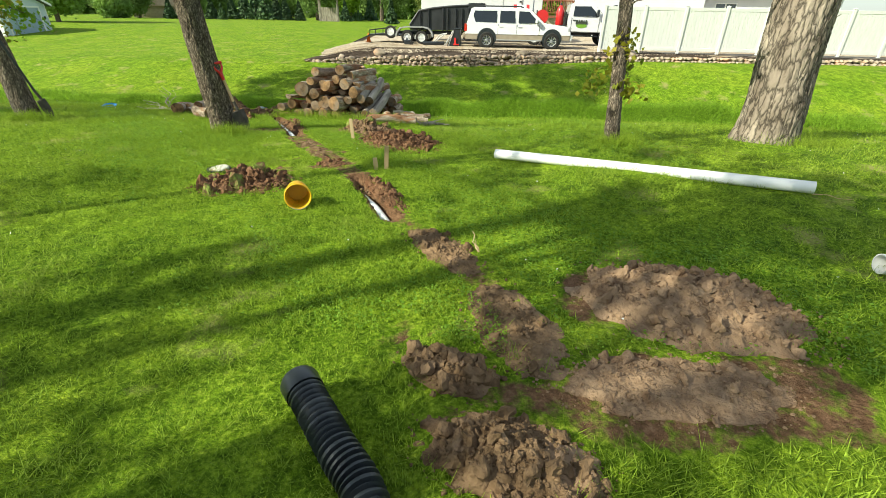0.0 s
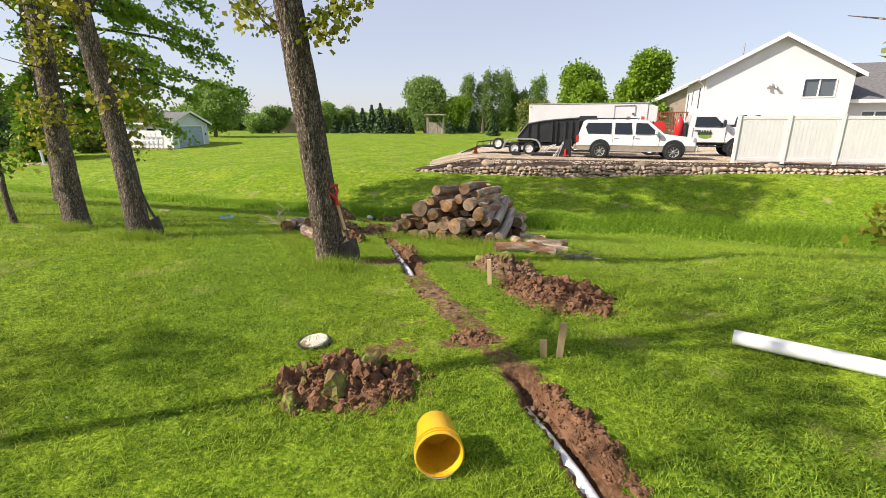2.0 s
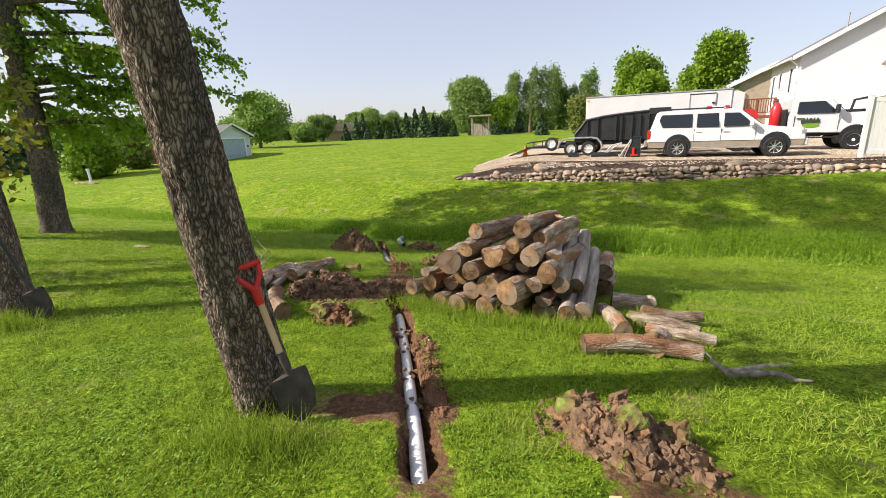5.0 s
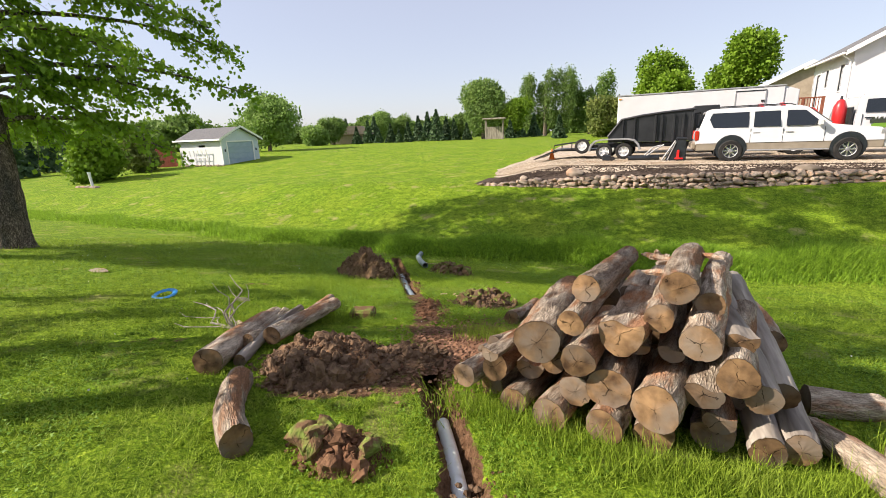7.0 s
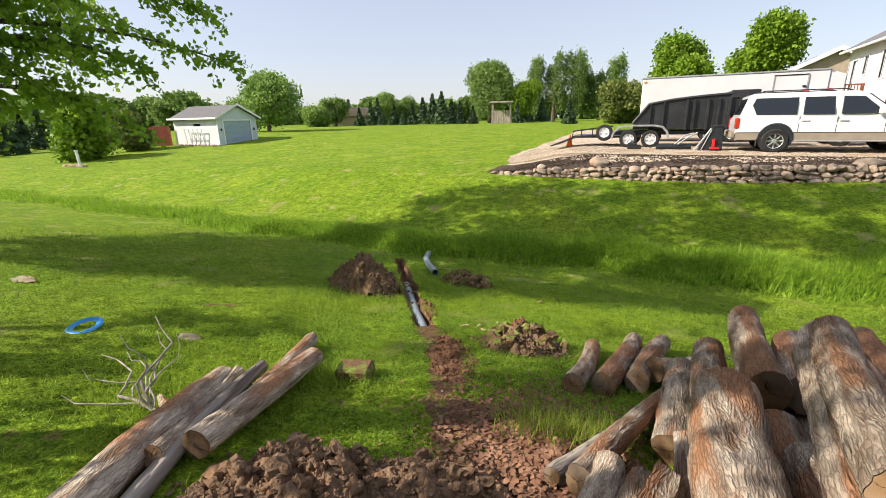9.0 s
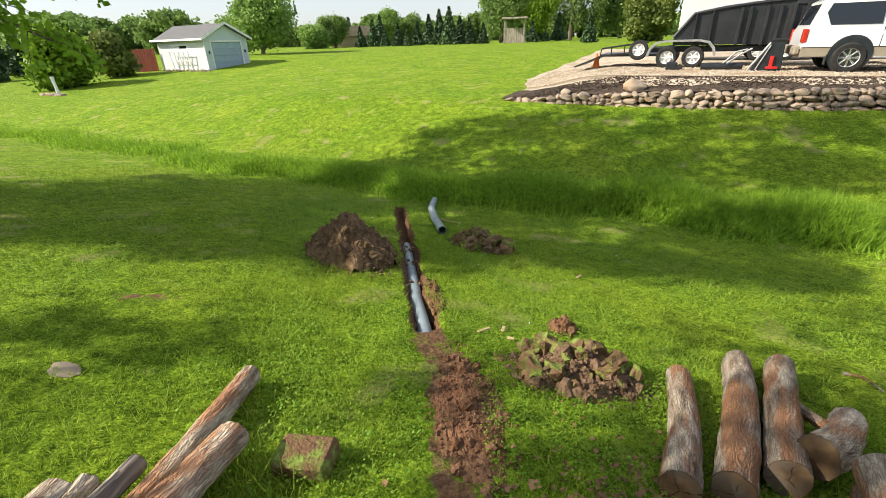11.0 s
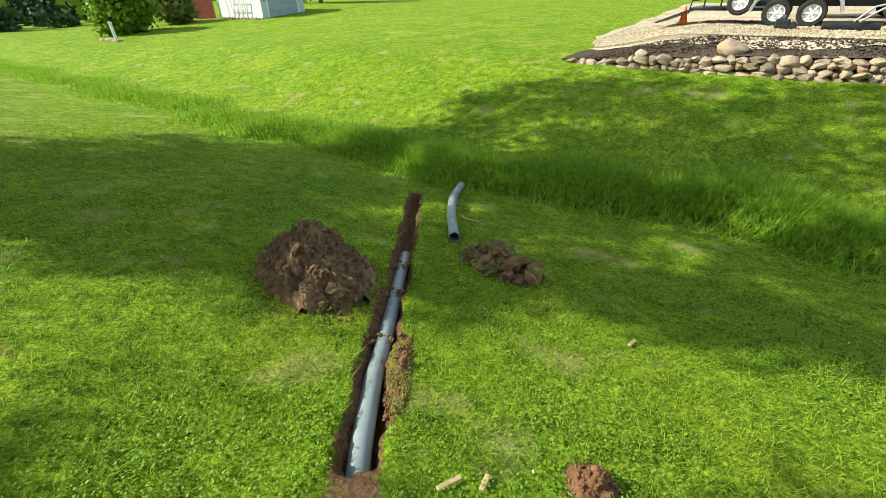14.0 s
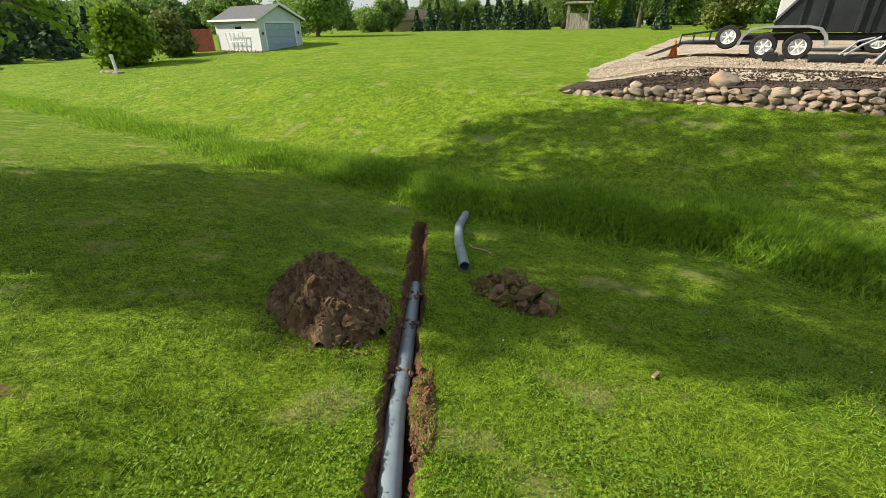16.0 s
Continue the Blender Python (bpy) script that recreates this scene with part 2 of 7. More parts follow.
GREY_PVC = nmat("grey_plastic", (0.17, 0.21, 0.235), (0.27, 0.31, 0.335), 5, 0.4, 0.05, 40, spec=0.5, third=(0.15, 0.10, 0.06), tscale=7, tmin=0.60, tmax=0.72)
BLACK_PLASTIC = nmat("black_plastic", (0.010, 0.012, 0.015), (0.025, 0.03, 0.035), 6, 0.35, 0.05, 50, spec=0.6)
YELLOW_PLASTIC = nmat("yellow_plastic", (0.66, 0.36, 0.010), (0.80, 0.48, 0.018), 5, 0.4, 0.05, 40, spec=0.5, third=(0.42, 0.22, 0.03), tscale=5, tmin=0.58, tmax=0.75)
RED_PLASTIC = nmat("red_plastic", (0.50, 0.012, 0.012), (0.68, 0.025, 0.020), 5, 0.35, 0.05, 40, spec=0.5)
BLUE_PLASTIC = nmat("blue_plastic", (0.03, 0.24, 0.62), (0.05, 0.32, 0.72), 5, 0.4, 0.03, 40, spec=0.5)
TOOL_STEEL = nmat("dirty_steel", (0.035, 0.03, 0.026), (0.10, 0.085, 0.07), 12, 0.7, 0.2, 50, 0.2)
WOOD = nmat("raw_wood", (0.40, 0.27, 0.14), (0.62, 0.46, 0.27), 14, 0.8, 0.3, 60, stretch=(1, 1, 0.15), rand=0.15)
DARK_WOOD = nmat("stained_deck_wood", (0.14, 0.045, 0.025), (0.25, 0.09, 0.05), 8, 0.75, 0.2, 60)
RED_BOARD = nmat("red_stained_board", (0.15, 0.035, 0.018), (0.26, 0.065, 0.035), 6, 0.8, 0.3, 40, rand=0.15)
STONE = nmat("field_stone", (0.19, 0.145, 0.11), (0.42, 0.345, 0.265), 5, 0.85, 0.5, 30, spec=0.25, rand=0.35, third=(0.46, 0.29, 0.19), tscale=1.7, tmin=0.52, tmax=0.64)
MULCH = nmat("black_mulch", (0.035, 0.026, 0.021), (0.14, 0.105, 0.082), 22, 0.95, 1.0, 40, spec=0.1, bdist=0.04)
GRAVEL = nmat("tan_gravel", (0.26, 0.205, 0.15), (0.66, 0.56, 0.43), 9, 0.95, 0.9, 35, spec=0.15, third=(0.36, 0.27, 0.18), tscale=0.7, bdist=0.03)
SIDING = nmat("white_siding", (0.62, 0.63, 0.645), (0.69, 0.69, 0.70), 1.5, 0.55, 0.05, 20, spec=0.35)
VINYL = nmat("white_vinyl", (0.64, 0.635, 0.62), (0.70, 0.695, 0.675), 1.5, 0.4, 0.03, 20, spec=0.45)
TRIM = paint("white_trim", (0.80, 0.80, 0.79), 0.45, 0.1)
SHINGLE = nmat("grey_shingle", (0.10, 0.10, 0.105), (0.21, 0.205, 0.20), 14, 0.95, 0.5, 30, spec=0.15)
# bluish shade of the sunless shed front is put into these two colours
GARAGE = nmat("shaded_door", (0.30, 0.39, 0.47), (0.38, 0.47, 0.54), 2, 0.5, 0.03, 20)
SHED_SHADED = nmat("shaded_siding", (0.52, 0.60, 0.66), (0.60, 0.67, 0.72), 2, 0.55, 0.05, 20)
BRICK_TAN = nmat("tan_siding", (0.32, 0.25, 0.19), (0.44, 0.35, 0.27), 3, 0.9, 0.3, 20)
CAR_WHITE = nmat("white_car_paint", (0.62, 0.62, 0.62), (0.68, 0.68, 0.68), 1.5, 0.22, 0.0, coat=0.5, spec=0.5)
CAR_TAN = nmat("tan_cladding", (0.24, 0.20, 0.15), (0.33, 0.28, 0.21), 3, 0.45, 0.03, 30, spec=0.4)
CHROME = nmat("bright_metal", (0.55, 0.55, 0.56), (0.70, 0.70, 0.70), 4, 0.22, 0.0, metal=1.0)
RUBBER = nmat("tyre_rubber", (0.012, 0.012, 0.012), (0.035, 0.033, 0.03), 8, 0.85, 0.2, 40)
BLACK_STEEL = nmat("black_painted_steel", (0.012, 0.013, 0.015), (0.03, 0.031, 0.034), 3, 0.4, 0.05, 30, spec=0.5)
GREY_STEEL = nmat("galvanised_steel", (0.30, 0.30, 0.30), (0.46, 0.46, 0.46), 6, 0.5, 0.05, 30, 0.5)
RIM_WHITE = paint("white_rim", (0.75, 0.75, 0.74), 0.4, 0.1)
TRUCK_RED = paint("red_equipment_paint", (0.55, 0.02, 0.02), 0.35, 0.3)
LAMP_RED = paint("red_lamp_lens", (0.45, 0.02, 0.01), 0.15, 0.5)
LAMP_AMBER = paint("amber_lens", (0.75, 0.28, 0.03), 0.2, 0.5)
ORANGE = paint("orange_cone", (0.85, 0.20, 0.02), 0.5, 0.1)
LOGO_GREEN = paint("green_lettering", (0.16, 0.32, 0.03), 0.5, 0.1)
LOGO_DARK = paint("dark_lettering", (0.04, 0.05, 0.03), 0.5, 0.1)
LITTER = nmat("dry_leaf_litter", (0.13, 0.055, 0.028), (0.38, 0.21, 0.125), 10, 0.9, 0.3, 40, rand=0.3)
GLASS = bpy.data.materials.new("tinted_glass")
GLASS.use_nodes = True
GLASS.node_tree.nodes["Principled BSDF"].inputs["Base Color"].default_value = (0.012, 0.016, 0.02, 1)
GLASS.node_tree.nodes["Principled BSDF"].inputs["Roughness"].default_value = 0.06
GLASS.node_tree.nodes["Principled BSDF"].inputs["Specular IOR Level"].default_value = 0.7
WINDOW_GLASS = GLASS.copy()
WINDOW_GLASS.name = "window_glass"
WINDOW_GLASS.node_tree.nodes["Principled BSDF"].inputs["Base Color"].default_value = (0.10, 0.12, 0.14, 1)


# ---- mesh tools ----
class Shape:
    """Collects vertices and faces for one mesh."""

    def __init__(self):
        self.v, self.f = [], []

    def add(self, v, f):
        k = len(self.v)
        self.v += [tuple(p) for p in v]
        self.f += [tuple(i + k for i in q) for q in f]
        return self

    def box(self, c, s, r=0.0, m=None):
        """A box by centre and size, with chamfered edges of r."""
        bm = bmesh.new()
        bmesh.ops.create_cube(bm, size=1)
        bmesh.ops.scale(bm, vec=s, verts=bm.verts)
        if r:
            bmesh.ops.bevel(bm, geom=bm.edges, offset=r, segments=1, affect='EDGES')
        if m is not None:
            bmesh.ops.transform(bm, matrix=m, verts=bm.verts)
        bmesh.ops.translate(bm, vec=c, verts=bm.verts)
        bm.verts.index_update()
        self.add([v.co for v in bm.verts], [[v.index for v in q.verts] for q in bm.faces])
        bm.free()
        return self

    def tube(self, pts, radii, n=10, cap=True, rough=0.0, freq=2.0, seed=0.0, lobes=0.0, furrow=0.0, plates=26.0, along=0.22):
        """A round body along points, with an uneven skin when rough."""
        pts = [Vector(p) for p in pts]
        rings, v, f = len(pts), [], []
        side = None
        for i, p in enumerate(pts):
            d = (pts[min(i + 1, rings - 1)] - pts[max(i - 1, 0)]).normalized()
            if side is None:
                side = d.orthogonal().normalized()
            side = (side - d * side.dot(d)).normalized()
            other = d.cross(side)
            for k in range(n):
                a = 2 * math.pi * k / n
                w = side * math.cos(a) + other * math.sin(a)
                r = radii[i]
                if rough:
                    r *= 1 + rough * noise.noise((p + w * radii[i]) * freq + Vector((seed, seed * 0.7, 0))) + lobes * math.sin(a * 3 + seed) * (1 - i / rings)
                if furrow:
                    s = Vector((w.x * radii[i] * plates, w.y * radii[i] * plates, p.z * plates * along + seed * 5))
                    e = abs(noise.noise(s)) * 1.6 + 0.5 * abs(noise.noise(s * 2.1))
                    r += furrow * (min(1.0, e * 2.2) - 0.75) + furrow * 0.35 * noise.noise(s * 4.3)
                v.append(p + w * r)
        for i in range(rings - 1):
            for k in range(n):
                j = (k + 1) % n
                f.append((i * n + k, i * n + j, i * n + n + j, i * n + n + k))
        if cap:
            f += [tuple(range(n - 1, -1, -1)), tuple(range((rings - 1) * n, rings * n))]
        return self.add(v, f)

    def lathe(self, prof, n=24, m=None):
        """Spins (radius, height) pairs about z."""
        v = [(r * math.cos(2 * math.pi * k / n), r * math.sin(2 * math.pi * k / n), z) for r, z in prof for k in range(n)]
        if m is not None:
            v = [m @ Vector(p) for p in v]
        f = [(i * n + k, i * n + (k + 1) % n, i * n + n + (k + 1) % n, i * n + n + k) for i in range(len(prof) - 1) for k in range(n)]
        return self.add(v, f)

    def prism(self, poly, y0, y1, top=None, r=0.0):
        """A side outline in x, z drawn out from y0 to y1; top: how far the faces lean in per metre above a height, as (height, lean)."""
        def y(yy, z):
            if top and z > top[0]:
                return yy - math.copysign((z - top[0]) * top[1], yy)
            return yy
        bm = bmesh.new()
        a = [bm.verts.new((x, y(y0, z), z)) for x, z in poly]
        b = [bm.verts.new((x, y(y1, z), z)) for x, z in poly]
        n = len(poly)
        bm.faces.new(a)
        bm.faces.new(b[::-1])
        for i in range(n):
            bm.faces.new((a[i], b[i], b[(i + 1) % n], a[(i + 1) % n]))
        bmesh.ops.recalc_face_normals(bm, faces=bm.faces)
        if r:
            bmesh.ops.bevel(bm, geom=[e for e in bm.edges if abs(e.verts[0].co.y - e.verts[1].co.y) < 0.2], offset=r, segments=2, affect='EDGES', clamp_overlap=True)
        bm.verts.index_update()
        self.add([v.co for v in bm.verts], [[v.index for v in q.verts] for q in bm.faces])
        bm.free()
        return self

    def lump(self, c, s, seed=0.0, sub=2, rough=0.35, freq=1.3, flat=0.0):
        """An uneven stone or clod."""
        bm = bmesh.new()
        bmesh.ops.create_icosphere(bm, subdivisions=sub, radius=1)
        v = []
        for q in bm.verts:
            d = 1 + rough * noise.noise(q.co * freq + Vector((seed * 3.1, seed, -seed))) + 0.4 * rough * noise.noise(q.co * freq * 2.7 + Vector((seed, 0, seed)))
            p = q.co * d
            v.append((c[0] + p.x * s[0], c[1] + p.y * s[1], c[2] + max(p.z, flat - 1 if flat else -9) * s[2]))
        bm.verts.index_update()
        self.add(v, [[q.index for q in t.verts] for t in bm.faces])
        bm.free()
        return self

    def mesh(self, name):
        me = bpy.data.meshes.new(name)
        me.from_pydata(self.v, [], self.f)
        me.update()
        return me


def quick(name, v, f):
    """A mesh from arrays of vertices and faces."""
    me = bpy.data.meshes.new(name)
    me.vertices.add(len(v))
    me.vertices.foreach_set("co", np.asarray(v, np.float32).ravel())
    me.loops.add(f.size)
    me.loops.foreach_set("vertex_index", np.asarray(f, np.int32).ravel())
    me.polygons.add(len(f))
    me.polygons.foreach_set("loop_start", np.arange(len(f), dtype=np.int32) * f.shape[1])
    me.update(calc_edges=True)
    return me


def part(name, shape, material, parent=None, label="", smooth=True, at=None):
    """One mesh object from a Shape or a mesh, under its thing."""
    me = shape.mesh(name) if isinstance(shape, Shape) else shape
    if not me.materials:
        me.materials.append(material)
    if smooth:
        me.polygons.foreach_set("use_smooth", [True] * len(me.polygons))
        me.set_sharp_from_angle(angle=radians(35))
    ob = new(name, me)
    if parent is not None:
        ob.parent = parent
    if at is not None:
        ob.matrix_basis = at
    return tagged(ob, label) if label else ob


def thing(name, label, category, m=None, group="", kind=""):
    ob = new(name)
    ob.empty_display_size = 0.1
    if m is not None:
        ob.matrix_basis = m
    return tagged(ob, label, category, group, kind)


def single(name, shape, material, label, category, m=None, group="", kind="", smooth=True):
    return tagged(part(name, shape, material, None, "", smooth, m), label, category, group, kind)


# ---- the lie of the land ----
GY = np.array([-400, -30, 0, 3, 6, 8, 10, 12, 14, 16, 17, 18, 19.5, 21, 23, 26, 36, 45, 70, 600])
GZ = np.array([0.3, 0.3, 0.12, 0.10, 0.0, -0.19, -0.5, -0.88, -1.3, -1.67, -1.83, -1.9, -1.70, -1.23, -0.62, -0.54, -0.22, 0.12, 0.35, 0.35])


def smooth01(t):
    t = np.clip(t, 0, 1)
    return t * t * (3 - 2 * t)


def lawn(x, y):
    """Height of the untouched ground."""
    z = (np.interp(y - 0.5, GY, GZ) + np.interp(y, GY, GZ) + np.interp(y + 0.5, GY, GZ)) / 3
    z = z + 0.13 * smooth01((x - 0.3) / 1.5) * smooth01((y - 2) / 3) * smooth01((14 - y) / 5)
    z = z - 0.75 * smooth01((-x - 14) / 26) * smooth01((y - 19) / 5) * smooth01((46 - y) / 22)
    z = z + 0.36 * smooth01((x + 3) / 10) * smooth01((y - 19) / 4) * smooth01((60 - y) / 20)
    return z


def H(x, y):
    return float(lawn(np.float64(x), np.float64(y)))


# open trenches: line, half width, depth; and soil lines and patches: x, y, radius
TRENCHES = [
    ([(-1.02, 4.47), (-0.74, 3.98), (-0.42, 3.47)], 0.075, 0.13),
    ([(-2.46, 6.28), (-2.66, 6.62), (-3.19, 7.45), (-3.72, 8.29), (-4.25, 9.0), (-4.5, 9.34)], 0.095, 0.19),
    ([(-5.84, 11.50), (-6.22, 12.0), (-7.05, 13.2), (-7.95, 14.45), (-8.68, 15.48)], 0.095, 0.20),
]
BARE = [
    ([(-0.42, 3.47), (-0.12, 3.1), (0.3, 2.62), (0.65, 2.0)], 0.14, 0.48),
    ([(-1.02, 4.47), (-1.3, 4.9), (-1.9, 5.5), (-2.46, 6.28)], 0.19, 0.53),
    ([(-4.45, 9.3), (-4.9, 10.1), (-5.4, 11.0), (-5.75, 11.4)], 0.16, 0.58),
    # stands for bare soil together with the leaning trunk's shadow on it
    ([(-3.15, 6.60), (-2.62, 6.78)], 0.17, 0.85),
    ([(-2.0, 4.45), (-1.85, 4.6)], 0.14, 0.55),
    ([(-1.97, 4.95), (-1.88, 5.02)], 0.10, 0.53),
    ([(-1.6, 5.35), (-1.4, 5.45)], 0.09, 0.50),
    ([(0.9, 1.75), (1.75, 1.9)], 0.28, 0.56),
    ([(0.3, 1.5), (0.7, 1.75)], 0.18, 0.50),
    ([(1.0, 2.5), (1.6, 2.5)], 0.30, 0.60),
    ([(-4.9, 8.6), (-4.45, 8.95)], 0.45, 0.62),
    ([(-4.5, 9.8), (-3.9, 9.6)], 0.40, 0.62),
    ([(-1.35, 6.6), (-0.8, 6.1)], 0.36, 0.58),
    ([(-2.15, 3.95), (-1.75, 4.0)], 0.18, 0.55),
    ([(-1.55, 4.75), (-1.35, 4.75)], 0.10, 0.55),
    ([(-6.9, 8.3), (-6.5, 8.5)], 0.16, 0.44),
    ([(-8.2, 10.6), (-7.8, 10.8)], 0.10, 0.50),
    ([(-0.1, 2.0), (0.1, 2.1)], 0.10, 0.46),
    ([(-5.5, 9.6), (-5.1, 9.8)], 0.14, 0.42),
]


def from_line(x, y, line):
    """Distance of points from a broken line."""
    best = np.full(np.shape(x), 1e9)
    for (ax, ay), (bx, by) in zip(line, line[1:]):
        dx, dy = bx - ax, by - ay
        t = np.clip(((x - ax) * dx + (y - ay) * dy) / (dx * dx + dy * dy), 0, 1)
        best = np.minimum(best, np.hypot(x - ax - t * dx, y - ay - t * dy))
    return best


def wobble(x, y, f, s=0.0):
    """Cheap smooth unevenness between about -1 and 1."""
    return (np.sin(x * f + 1.3 * np.sin(y * f * 0.8 + s)) + np.sin(y * f * 1.17 + 1.7 * np.sin(x * f * 0.71 + s * 2)) + np.sin((x + y) * f * 1.9 + s)) / 3


def dug(x, y):
    """Depth of the open trenches, and how bare the ground is, 0 to 1."""
    deep, soil = np.zeros(np.shape(x)), np.zeros(np.shape(x))
    for line, half, depth in TRENCHES:
        d = from_line(x, y, line) + 0.026 * wobble(x, y, 13) + 0.018 * wobble(x, y, 41, 2)
        deep = np.maximum(deep, depth * smooth01((half - d) / 0.05))
        soil = np.maximum(soil, smooth01((half + 0.045 - d) / 0.06))
    for line, half, much in BARE:
        d = from_line(x, y, line) + 0.05 * wobble(x, y, 9, 1) + 0.02 * wobble(x, y, 33, 4)
        soil = np.maximum(soil, much * smooth01((half + 0.10 - d) / 0.20))
    return deep, soil


def axis_steps(*runs):
    out = []
    for a, b, step in runs:
        out += list(np.arange(a, b - 1e-6, step))
    out.append(runs[-1][1])
    return np.array(out)


gx = axis_steps((-600, -120, 40), (-120, -40, 5), (-40, -12, 0.8), (-12, -9.2, 0.2), (-9.2, 2.6, 0.04), (2.6, 6, 0.2), (6, 20, 0.8), (20, 120, 5), (120, 600, 40))
gy = axis_steps((-300, -30, 15), (-30, 0, 1.0), (0, 1.0, 0.1), (1.0, 16.2, 0.04), (16.2, 26, 0.2), (26, 60, 1.0), (60, 140, 5), (140, 700, 40))
XX, YY = np.meshgrid(gx, gy)
deep, soil = dug(XX, YY)
ZZ = lawn(XX, YY) + 0.012 * wobble(XX, YY, 2.1) + 0.006 * wobble(XX, YY, 7.0, 3) - deep + (soil > 0.05) * 0.012 * wobble(XX, YY, 37, 5)
nx, ny = len(gx), len(gy)
idx = np.arange(nx * ny).reshape(ny, nx)
quads = np.stack([idx[:-1, :-1], idx[:-1, 1:], idx[1:, 1:], idx[1:, :-1]], -1).reshape(-1, 4)
ground_mesh = quick("ground", np.stack([XX, YY, ZZ], -1).reshape(-1, 3), quads)
att = ground_mesh.attributes.new("soil", 'FLOAT', 'POINT')
att.data.foreach_set("value", soil.ravel().astype(np.float32))
ground = part("ground", ground_mesh, GROUND, smooth=False)
ground_mesh.polygons.foreach_set("use_smooth", [True] * len(ground_mesh.polygons))
tagged(ground, "sloping mown green lawn with dug trenches and swale", "lawn", kind="structure")

rng = np.random.default_rng(7)

# ---- raised gravel yard behind the stone wall ----
WALL = [(-9.75, 23.30), (-8.6, 23.16), (-6.5, 23.1), (-3, 23.15), (0, 23.3), (4, 23.5), (9, 23.9), (16, 24.6), (24, 25.2)]
WALL_X = np.array([p[0] for p in WALL])
WALL_Y = np.array([p[1] for p in WALL])


def wall_top(x):
    return float(np.interp(x, [-9.75, -7.5, -5, 0, 6, 24], [-0.62, -0.42, -0.26, -0.13, -0.05, 0.05]))


def yard(name, lo, hi, lift, material, label, category):
    """A sheet that follows the wall, between two offsets behind it."""
    v, f = [], []
    xs = np.linspace(-9.7, 24, 90)
    for x in xs:
        y0 = float(np.interp(x, WALL_X, WALL_Y))
        t = float(smooth01((x + 9.7) / 4.0))
        for k in range(5):
            y = y0 + 0.12 + (lo + (hi - lo) * k / 4) * (0.9 + 0.1 * t)
            rise = float(smooth01((y - y0) / 1.3))
            z = wall_top(x) - 0.02 + (0.03 - wall_top(x)) * rise * t + lift + 0.015 * math.sin(x * 3.1 + y * 4.3)
            z = max(z, H(x, y) + lift)
            v.append((x, y, z))
    for i in range(len(xs) - 1):
        for k in range(4):
            a = i * 5 + k
            f.append((a, a + 5, a + 6, a + 1))
    ob = part(name, Shape().add(v, f), material)
    tagged(ob, label, category, kind="structure")
    return ob


yard("mulch_bed", -0.1, 2.0, 0.012, MULCH, "black bark mulch bed behind the stone wall", "mulch")
yard_v, yard_f = [], []
yx, yy = np.linspace(-9.6, 24, 64), np.concatenate([np.linspace(0.0, 3.0, 8), np.linspace(3.6, 22, 16)])
for x in yx:
    y0 = float(np.interp(x, WALL_X, WALL_Y)) + 0.62 + 1.3 * (1 - float(smooth01((x + 9.6) / 3.0))) + 0.18 * math.sin(x * 1.7) + 0.1 * math.sin(x * 5.1)
    for d in yy:
        fade = float(smooth01((x + 9.6) / 3.0))
        y = y0 + d
        back = y - float(np.interp(x, WALL_X, WALL_Y))
        bank = wall_top(x) + (0.03 - wall_top(x)) * float(smooth01(back / 1.3)) * float(smooth01((x + 9.7) / 4.0)) + 0.008
        x2 = x + 0.10 * math.sin(y * 3.7) * float(x < -9) - 0.75 * (1 - float(smooth01((x + 9.6) / 3.5))) * float(smooth01(d / 3.0))
        yard_v.append((x2, y, max(min(0.035 * fade + (1 - fade) * (H(x2, y) + 0.02), bank), H(x2, y) + 0.02) + 0.006 * math.sin(x * 5 + d * 7)))
for i in range(len(yx) - 1):
    for k in range(len(yy) - 1):
        a = i * len(yy) + k
        yard_f.append((a, a + len(yy), a + len(yy) + 1, a + 1))
tagged(part("gravel_yard", Shape().add(yard_v, yard_f), GRAVEL), "tan crushed gravel parking yard", "gravel", kind="structure")


def pebbles(name, n, spot, size, material, label, category, seed):
    """Many small eight-sided stones scattered by spot(generator, n)."""
    g = np.random.default_rng(seed)
    c = spot(g, n)
    s = size * g.uniform(0.5, 1.5, (n, 1, 1)) * g.uniform(0.7, 1.3, (n, 6, 1))
    d = np.array([(1, 0, 0), (0, 1, 0), (-1, 0, 0), (0, -1, 0), (0, 0, 0.7), (0, 0, -0.7)], float)[None]
    v = (c[:, None, :] + d * s).reshape(-1, 3)
    f = np.array([(0, 1, 4), (1, 2, 4), (2, 3, 4), (3, 0, 4), (1, 0, 5), (2, 1, 5), (3, 2, 5), (0, 3, 5)])
    me = quick(name, v, (np.arange(n)[:, None, None] * 6 + f[None]).reshape(-1, 3))
    return tagged(part(name, me, material, smooth=False), label, category, kind="stuff")


def on_yard(g, n):
    x = g.uniform(-9.3, 8, n)
    y = np.interp(x, WALL_X, WALL_Y) + 1.15 + g.uniform(0, 1, n) ** 1.6 * 6
    fade = smooth01((x + 9.6) / 3.0)
    back = y - np.interp(x, WALL_X, WALL_Y)
    y = y + 1.3 * (1 - fade)
    x = x - 0.75 * (1 - smooth01((x + 9.6) / 3.5)) * smooth01(back / 3.0)
    return np.stack([x, y, np.maximum(0.035 * fade + (1 - fade) * (lawn(x, y) + 0.02), lawn(x, y) + 0.02) + 0.012], 1)


